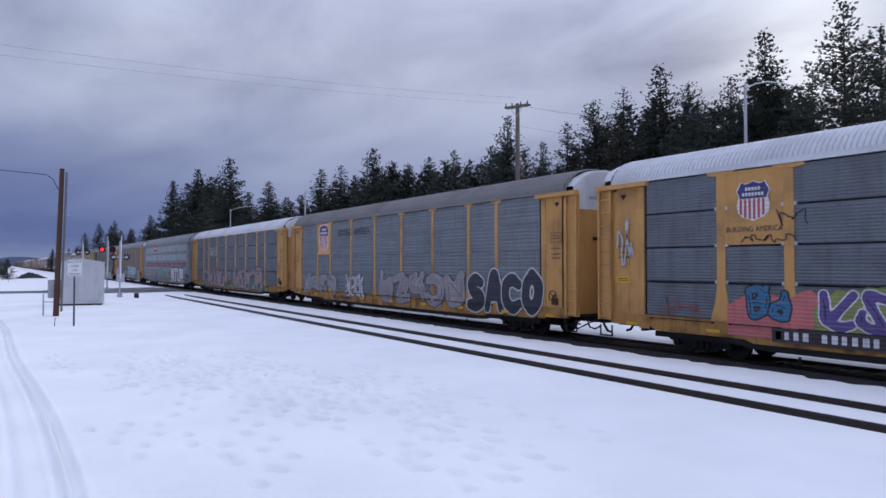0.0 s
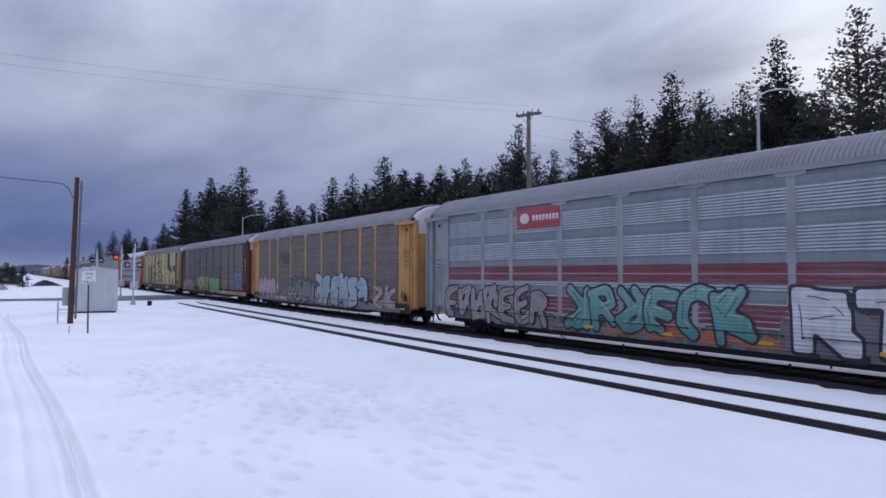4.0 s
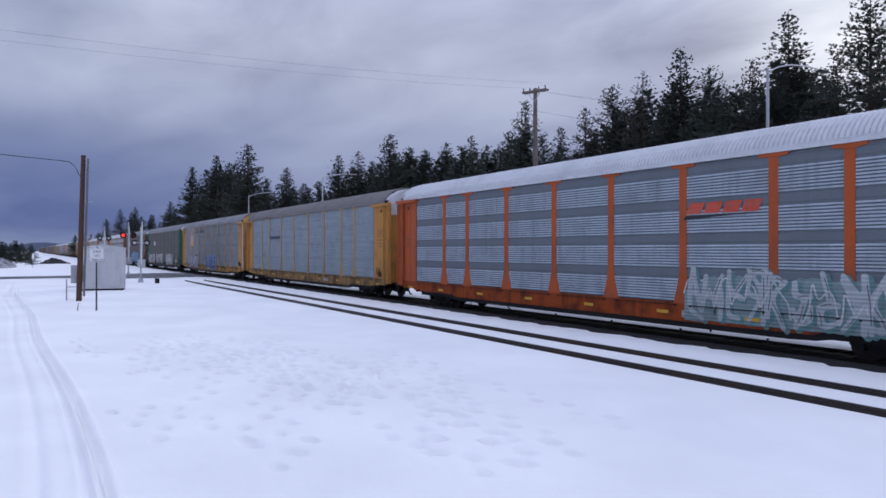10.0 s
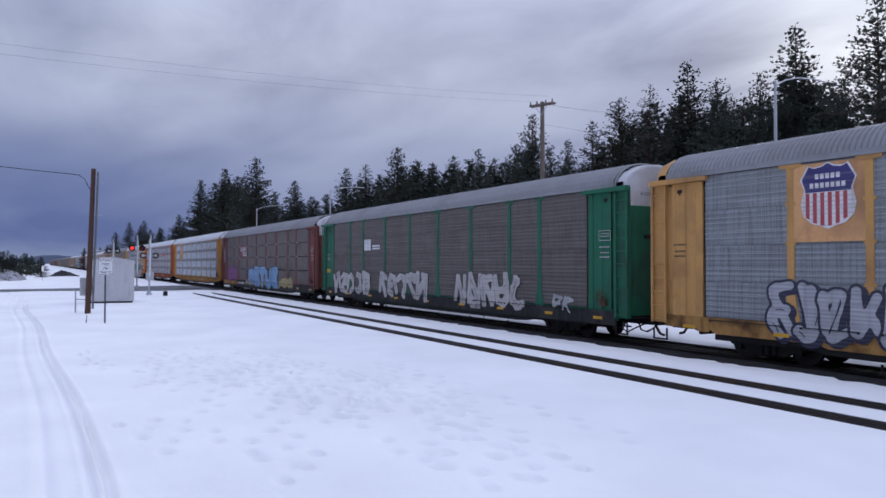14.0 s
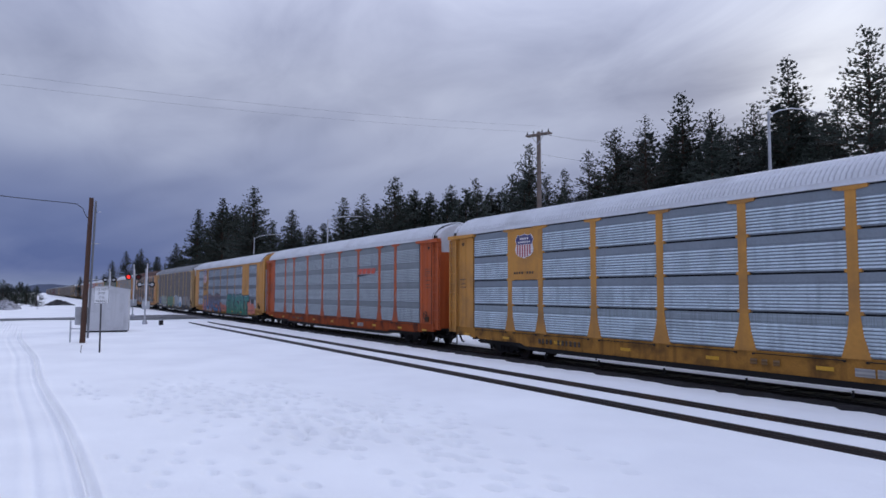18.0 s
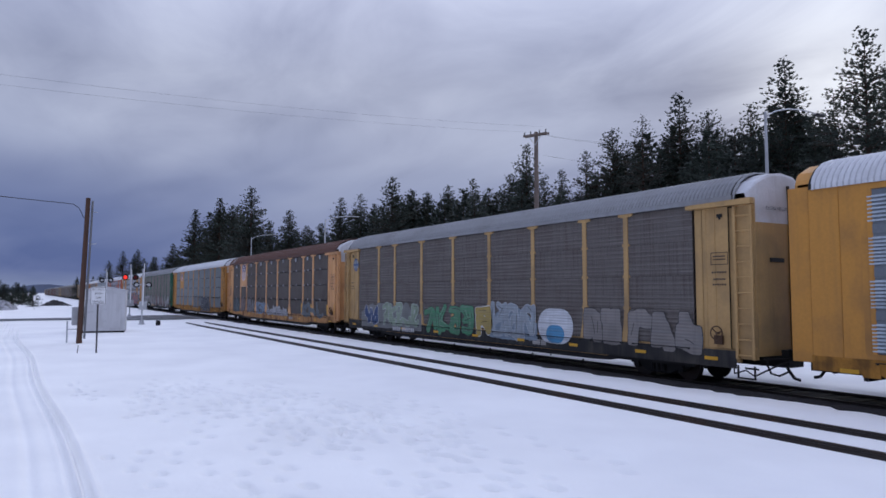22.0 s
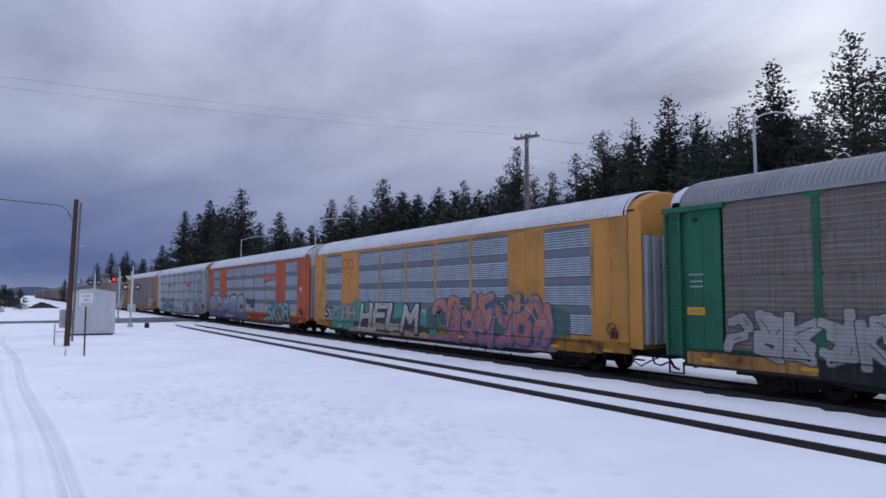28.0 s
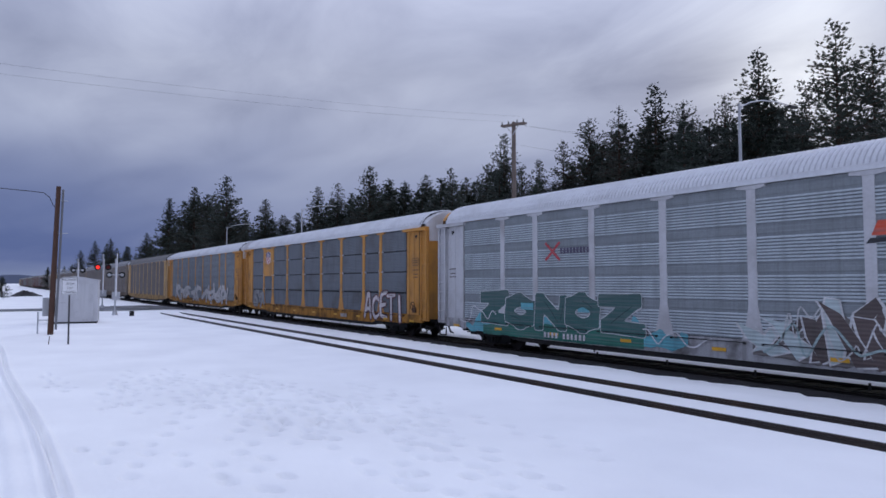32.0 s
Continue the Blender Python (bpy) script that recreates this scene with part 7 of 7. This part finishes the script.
    logo_panel(c, -9.05, -7.28, 3.05, 5.1, "peach")
    shield(c, -8.16, 4.35, 1.2, 1.5, faded=True)
    cloud_patch(c, -11.6, -9.2, 0.72, 2.1, (0.022, 0.034, 0.04), 601, 0.25)
    piece(c, -11.4, -9.4, 0.8, 1.95, 4, (0.035, 0.055, 0.065), (0.20, 0.28, 0.31), 61, 0.18, 0.03, label="dark teal graffiti letters with a pale edge")
    piece(c, -9.0, -7.35, 0.85, 2.05, 3, (0.14, 0.105, 0.1), (0.24, 0.22, 0.23), 602, 0.2, 0.03)
    piece(c, -6.9, -4.6, 0.8, 1.9, 4, (0.15, 0.145, 0.15), (0.30, 0.31, 0.33), 62, 0.2, 0.03)
    piece(c, -4.1, -1.6, 0.72, 1.75, 4, (0.14, 0.21, 0.29), (0.32, 0.37, 0.42), 603, 0.2, 0.035, label="faded blue graffiti with a pale edge")
    cloud_patch(c, -1.3, 4.1, 0.75, 1.35, (0.27, 0.27, 0.28), 604, 0.4)
    piece(c, -1.2, 4.0, 0.75, 1.55, 6, (0.36, 0.36, 0.37), (0.15, 0.14, 0.14), 63, 0.26, 0.03)
    scribble(c, -12.95, -12.2, 2.0, 2.9, (0.05, 0.035, 0.04), 605, 14, 0.02)
    scribble(c, -12.8, -12.3, 1.1, 1.6, (0.06, 0.04, 0.03), 606, 8, 0.018)
    piece(c, 7.0, 11.2, 0.8, 1.9, 3, (0.10, 0.12, 0.13), (0.16, 0.18, 0.18), 64, 0.12, 0.03)
    for u in (7.0, 8.87, 11.8, 13.0):
        flat_part("yellow_bar", [rect(u - 0.09, u + 0.09, 1.1, 1.75)], FACE - 0.002, YELLOWREF, c)

    c = T[17]
    logo_panel(c, -9.05, -7.28, 3.05, 5.1, "gold")
    shield(c, -8.16, 4.45, 0.95, 0.9)
    dashes(c, -8.8, -7.5, 3.3, 3.42, 8, (0.06, 0.04, 0.02), "slogan")
    piece(c, -1.1, 1.9, 0.8, 2.2, 4, (0.10, 0.11, 0.12), (0.28, 0.3, 0.31), 65, 0.14, 0.04)
    cloud_patch(c, 2.9, 7.3, 0.42, 2.15, (0.06, 0.065, 0.075), 66, 0.25)
    piece(c, 3.0, 7.2, 0.5, 2.1, 5, (0.02, 0.022, 0.035), (0.42, 0.43, 0.45), 67, 0.2, 0.03)
    piece(c, 12.0, 13.0, 1.1, 1.6, 3, (0.08, 0.05, 0.03), None, 68, 0.1)

    c = T[18]
    lp = flat_part("emblem_plate", [rect(-6.8, -4.25, 3.05, 4.05)], FACE + 0.006, paint("green"), c, "green emblem plate")
    flat_part("emblem", [[(-6.7, 3.2), (-6.0, 3.2), (-5.75, 3.35), (-5.75, 3.55), (-5.6, 3.7), (-5.65, 3.95), (-6.5, 3.95)]], FACE, spray((0.68, 0.7, 0.7)), lp, "white block emblem")
    flat_part("emblem_cut", [[(-6.5, 3.45), (-6.35, 3.45), (-6.1, 3.65), (-5.95, 3.5), (-5.9, 3.75), (-6.2, 3.75)]], FACE - 0.004, paint("green"), lp)
    flat_part("emblem_text", [rect(-5.55 + k * 0.14, -5.45 + k * 0.14, z, z + 0.12) for z in (3.3, 3.55) for k in range(8)], FACE, spray((0.6, 0.62, 0.62)), lp)
    piece(c, -11.8, -5.6, 0.75, 2.1, 7, (0.30, 0.29, 0.285), (0.05, 0.05, 0.05), 70, 0.28, 0.04, block=True)
    shards(c, -5.2, 11.5, 0.42, 2.25, 71, ((0.26, 0.26, 0.26), (0.19, 0.05, 0.045), (0.12, 0.125, 0.125), (0.17, 0.06, 0.05), (0.4, 0.4, 0.4)))
    cloud_patch(c, -3.8, -0.8, 0.44, 0.9, (0.40, 0.24, 0.06), 72, 0.3)
    dashes(c, -7.55, -4.95, 0.5, 0.78, 11, W)
    flat_part("sill_paint", [rect(-13.0, -9.2, 0.52, 0.88)], -1.538, sill_paint("yellow"), c, "yellow-painted stretch of sill")

    c = T[19]
    loops = []
    for uc in (-8.82, -8.0):
        ring = [(uc - 0.27, 4.1), (uc + 0.27, 4.1), (uc + 0.27, 4.6), (uc - 0.27, 4.6)]
        loops += [capsule(p, q, 0.06, 3) for p, q in zip(ring, ring[1:] + ring[:1])]
    layered("emblem", loops, FACE, spray((0.45, 0.05, 0.02)), c, "red emblem of two line loops")
    dashes(c, -9.1, -7.8, 3.75, 3.88, 8, (0.4, 0.06, 0.02), "emblem_text")
    cloud_patch(c, -10.6, 1.5, 0.42, 2.35, (0.03, 0.25, 0.19), 73, 0.3)
    cloud_patch(c, 0.6, 10.5, 0.9, 2.6, (0.035, 0.10, 0.08), 74, 0.22)
    word_at(c, "STV", -11.9, -9.7, 1.0, 1.9, BK, (0.4, 0.42, 0.42), 0.03, 0.06)
    word_at(c, "HH", -9.2, -7.4, 0.95, 1.95, (0.45, 0.28, 0.24), BK, 0.06, 0.06)
    cloud_patch(c, -7.5, 0.9, 0.5, 1.55, (0.025, 0.045, 0.04), 731, 0.45)
    word_at(c, "HELM", -6.9, -0.4, 0.6, 2.12, (0.32, 0.25, 0.17), BK, 0.055, 0.05, shade=BK, top=(0.50, 0.50, 0.48), label="cream letters with a black edge", slant=0.3, block=True)
    cloud_patch(c, -8.0, 1.0, 0.42, 0.8, (0.36, 0.26, 0.2), 75, 0.4)
    piece(c, 1.2, 9.6, 0.45, 2.5, 7, (0.30, 0.10, 0.15), (0.05, 0.10, 0.22), 76, 0.30, 0.08, glint=(0.45, 0.3, 0.25), top=(0.5, 0.17, 0.05), shade=(0.03, 0.06, 0.14))
    scribble(c, 1.0, 9.6, 0.6, 2.4, (0.03, 0.08, 0.2), 761, 22, 0.025)
    scribble(c, 1.4, 9.2, 0.9, 2.5, (0.5, 0.3, 0.2), 762, 18, 0.02)
    cloud_patch(c, 0.8, 9.8, 0.42, 0.8, (0.30, 0.13, 0.17), 77, 0.3)
    dashes(c, -6.9, -4.5, 0.5, 0.75, 11, W)

    c = T[20]
    wedge_logo(c, 4.2, 6.8, 3.5, 4.05)
    cloud_patch(c, -13.1, -0.4, 1.2, 2.6, (0.40, 0.27, 0.10), 781, 0.35)
    cloud_patch(c, -13.0, -0.4, 0.42, 1.3, (0.10, 0.07, 0.24), 78, 0.3)
    word_at(c, "COMEC", -13.0, -1.0, 0.45, 2.5, (0.045, 0.028, 0.125), (0.015, 0.013, 0.025), 0.22, 0.07, glint=(0.6, 0.6, 0.66), top=(0.30, 0.34, 0.37), label="fat purple and silver bubble letters with a black edge")
    piece(c, -0.6, 1.8, 1.45, 2.3, 4, BK, None, 81, 0.28)
    word_at(c, "SKOR", 5.0, 10.0, 0.5, 1.95, (0.14, 0.34, 0.32), BK, 0.03, 0.055, shade=BK, label="pale teal letters with a black edge")
    cloud_patch(c, 10.4, 11.3, 1.0, 1.4, (0.42, 0.40, 0.06), 82, 0.4)
    flat_part("stencil", [rect(12.1, 12.22, 2.75, 3.05), rect(12.3, 12.42, 2.75, 3.05)], FACE, spray(W), c)
    dashes(c, -6.8, -4.4, 0.5, 0.75, 11, W)

    c = T[21]
    x = layered("emblem", [capsule((-6.6, 3.35), (-5.9, 3.95), 0.05, 3), capsule((-6.6, 3.95), (-5.9, 3.35), 0.05, 3)], FACE, spray((0.42, 0.04, 0.05)), c, "red cross emblem beside a row of dark bars")
    flat_part("emblem_text", [rect(-5.85 + k * 0.16, -5.73 + k * 0.16, 3.55, 3.75) for k in range(9)], FACE, spray((0.07, 0.06, 0.1)), x)
    wedge_logo(c, 4.25, 6.75, 3.42, 3.95)
    cloud_patch(c, -11.6, -0.6, 0.42, 1.6, (0.10, 0.36, 0.42), 83, 0.75)
    cloud_patch(c, -10.4, -2.2, 0.42, 1.1, (0.018, 0.14, 0.10), 84, 0.2)
    word_at(c, "ZONOZ", -10.6, -2.3, 0.8, 2.15, (0.02, 0.10, 0.09), (0.5, 0.52, 0.52), 0.2, 0.02, block=True, top=(0.03, 0.08, 0.075), label="dark teal block letters with a white edge")
    for u in (-8.0, -5.0):
        flat_part("letter_eye", [rect(u, u + 0.7, 1.5, 1.75)], FACE - 0.01, spray((0.10, 0.36, 0.42)), c)
    scribble(c, -12.0, -9.5, 0.7, 1.9, W, 85, 8, 0.02)
    scribble(c, -2.2, 0.2, 0.6, 1.2, W, 86, 8, 0.02)
    cloud_patch(c, 1.4, 10.9, 0.42, 1.9, (0.13, 0.115, 0.11), 871, 0.5)
    shards(c, 1.4, 10.6, 0.42, 2.25, 87, ((0.075, 0.055, 0.05), (0.085, 0.06, 0.055), (0.42, 0.5, 0.5)), edge=(0.55, 0.55, 0.55))
    scribble(c, 1.5, 10.7, 0.5, 2.1, (0.5, 0.5, 0.5), 872, 44, 0.02)
    scribble(c, 1.7, 10.6, 0.5, 1.9, (0.3, 0.4, 0.4), 873, 24, 0.03)
    dashes(c, -6.7, -4.55, 0.5, 0.75, 11, W)

    c = T[22]
    logo_panel(c, -9.05, -7.28, 3.0, 5.0, "gold")
    shield(c, -8.16, 4.35, 0.95, 0.9)
    word_at(c, "ACETI", 7.3, 11.6, 0.55, 2.0, (0.52, 0.48, 0.47), (0.10, 0.03, 0.035), 0.04, 0.05, label="white letters with a dark red edge")
    piece(c, -11.4, -9.0, 0.7, 1.9, 2, (0.20, 0.2, 0.2), (0.1, 0.1, 0.1), 88, 0.16)
    piece(T[23], -10.0, 10.2, 0.7, 2.4, 9, (0.42, 0.40, 0.39), (0.12, 0.10, 0.10), 89, 0.18, 0.05)


def shards(car, u0, u1, z0, z1, seed, colors, edge=(0.28, 0.275, 0.27)):
    """Jagged arrow-like graffiti."""
    r = random.Random(seed)
    groups = {}
    n = min(40, int((u1 - u0) * 4.2))
    for i in range(n):
        u = u0 + (u1 - u0) * (i + r.random()) / n
        w, a = r.uniform(0.25, 0.55), r.uniform(-0.9, 0.9)
        zb, zt = r.uniform(z0, z0 + 0.5), r.uniform(z1 - 0.9, z1)
        p = [(u, zb), (u + w, zb + r.uniform(0, 0.3)), (u + w + a, zt - r.uniform(0, 0.3)), (u + w / 2 + a * 1.3, zt), (u + a * 0.7, zt - r.uniform(0.2, 0.5))]
        groups.setdefault(r.choice(colors), []).append((p, FACE - 0.0033 - 0.0006 * i))
    flat = [(p, col, d) for col, ps in groups.items() for p, d in ps]
    for p, col, d in flat:
        o = layered("graffiti", [p], FACE, spray(col), car, depths=[d])
        cx, cz = sum(q[0] for q in p) / 5, sum(q[1] for q in p) / 5
        layered("outline", [[(cx + (x - cx) * 1.1 + 0.03 * (1 if x > cx else -1), cz + (z - cz) * 1.05) for x, z in p]], FACE, spray(edge), o, depths=[d + 0.0003])


def big_letters(c):
    """The cream car: black fields that leave tall block letters standing."""
    fields = [
        [(-11.9, 5.1), (-11.68, 5.08), (-11.5, 1.05), (-12.0, 1.05)],
        [(-10.21, 5.07), (-10.09, 5.07), (-10.1, 3.32), (-10.22, 3.32)],
        [(-10.44, 3.37), (-9.88, 3.37), (-9.88, 3.28), (-10.44, 3.28)],
        [(-10.22, 2.68), (-10.1, 2.68), (-10.1, 1.0), (-10.22, 1.0)],
        [(-10.85, 5.03), (-8.77, 5.08), (-8.77, 4.98), (-10.85, 4.93)],
        [(-8.93, 5.0), (-8.75, 5.0), (-8.72, 3.44), (-7.93, 3.46), (-7.9, 1.0), (-9.12, 1.0), (-8.93, 3.34)],
        [(-7.0, 3.72), (-6.41, 3.72), (-6.46, 3.41), (-6.0, 3.4), (-6.04, 5.12), (-5.71, 5.12), (-5.66, 1.0), (-7.06, 1.0)],
        [(-4.86, 3.68), (-4.28, 3.69), (-4.26, 3.2), (-4.86, 3.21)],
        [(-4.73, 2.7), (-4.41, 2.67), (-3.77, 1.0), (-4.67, 1.0)],
        [(-3.55, 5.12), (-2.82, 5.12), (-2.82, 2.5), (-1.77, 2.46), (-1.78, 2.21), (-2.82, 2.16), (-2.8, 1.0), (-3.04, 1.0), (-3.98, 2.67), (-3.56, 2.69)],
        [(-1.78, 4.09), (-0.7, 4.03), (-0.64, 5.12), (-0.27, 5.12), (-0.35, 3.98), (-0.64, 1.02), (-0.93, 1.04), (-0.66, 3.66), (-1.63, 3.68)],
        [(1.48, 5.05), (1.67, 5.05), (1.6, 2.63), (1.89, 1.0), (1.36, 1.0), (1.45, 2.63)],
        [(3.25, 3.56), (3.41, 3.56), (3.43, 3.32), (4.34, 3.32), (4.34, 3.22), (3.43, 3.2), (3.41, 2.81), (3.25, 2.81)],
        [(4.34, 5.1), (4.54, 5.1), (4.52, 2.61), (4.69, 1.0), (4.24, 1.0), (4.34, 2.62)],
        [(5.78, 5.1), (7.23, 5.1), (7.2, 2.9), (5.88, 2.85), (5.88, 2.51), (6.01, 2.49), (5.99, 2.23), (5.78, 2.2)],
        [(7.23, 5.1), (7.42, 5.1), (7.4, 2.6), (7.65, 1.0), (7.06, 1.0), (7.19, 2.6)],
        [(7.4, 3.43), (8.5, 3.42), (8.5, 2.57), (7.4, 2.58)],
        [(8.98, 5.1), (9.36, 5.1), (9.26, 4.28), (9.06, 4.28)],
        [(9.1, 2.07), (9.28, 2.07), (9.5, 1.0), (8.87, 1.0)],
        [(9.46, 3.4), (10.85, 3.41), (10.9, 2.68), (9.46, 2.65)],
        [(10.83, 5.1), (11.86, 5.08), (11.84, 1.0), (10.85, 1.0)],
    ]
    for k, f in enumerate(fields):
        flat_part("black_field", [f], FACE - 0.002 - 0.0005 * k, spray((0.016, 0.016, 0.018)), c)
    for p in POSTS[1:8]:
        flat_part("painted_post", [rect(p - 0.28, p + 0.28, 1.0, 4.98)], FACE + 0.006, sheet("cream"), c)
    shield(c, -7.86, 4.25, 1.2, 1.4, FACE - 0.016)
    for k, word in enumerate(("YUNK", "GTDS", "LIKES", "GET", "KISSING")):
        word_at(c, word, -0.2, 1.35, 3.75 - k * 0.62, 4.15 - k * 0.62, (0.03, 0.03, 0.03), bold=0.015, name="handwriting", y=FACE - 0.016)
    for k, word in enumerate(("IRSC", "PSYX")):
        word_at(c, word, 1.85, 3.4, 1.85 - k * 0.6, 2.2 - k * 0.6, (0.03, 0.03, 0.03), bold=0.015, name="handwriting", y=FACE - 0.016)
    word_at(c, "CRE", -2.6, -1.2, 1.15, 1.55, (0.03, 0.03, 0.03), bold=0.015, name="handwriting", y=FACE - 0.016)
    flat_part("orange_patch", [rect(5.3, 6.6, 0.5, 0.84)], FACE - 0.002, spray((0.42, 0.2, 0.09)), c)
    dashes(c, 5.6, 6.2, 0.57, 0.77, 3, (0.25, 0.03, 0.02))
    dashes(c, -8.6, -5.6, 0.55, 0.8, 11, (0.45, 0.45, 0.45))
    scribble(c, 13.0, 13.4, 1.4, 1.9, INK, 90, 6, 0.015)


decorate()


# ---- the train runs ----
def motions():
    for i, t in enumerate(TRAIN):
        x0 = FIRST - PITCH * (i - 1)
        walk(t, [(s, pose(x0 + SPEED * s, TRACK_Y, 0)) for s in (0, 0.1, 0.5, 4, 8, 12, 16, 20, 24, 28, 31.5, 31.9, 32)])
    # the wheels roll while they pass near the camera
    for k, (wheelset, car) in enumerate(WHEELSETS[:4 * len(CARS)]):
        x0 = FIRST - PITCH * (k // 4 - 1)
        at = wheelset.location.copy()
        first = max(0, int((-36 - x0) / SPEED * FPS))
        last = min(int(32 * FPS), int((12 - x0) / SPEED * FPS))
        if last <= first:
            continue
        rows = [(0.0, 0.0)] if first else []
        for f in range(first, last + 1):
            rows.append((f / FPS, (f - first) / FPS * SPEED / WHEEL))
        if last < 32 * FPS:
            rows.append((32.0, rows[-1][1]))
        walk(wheelset, [(s, Matrix.Translation(at) @ Matrix.Rotation(a, 4, "Y")) for s, a in rows])


motions()
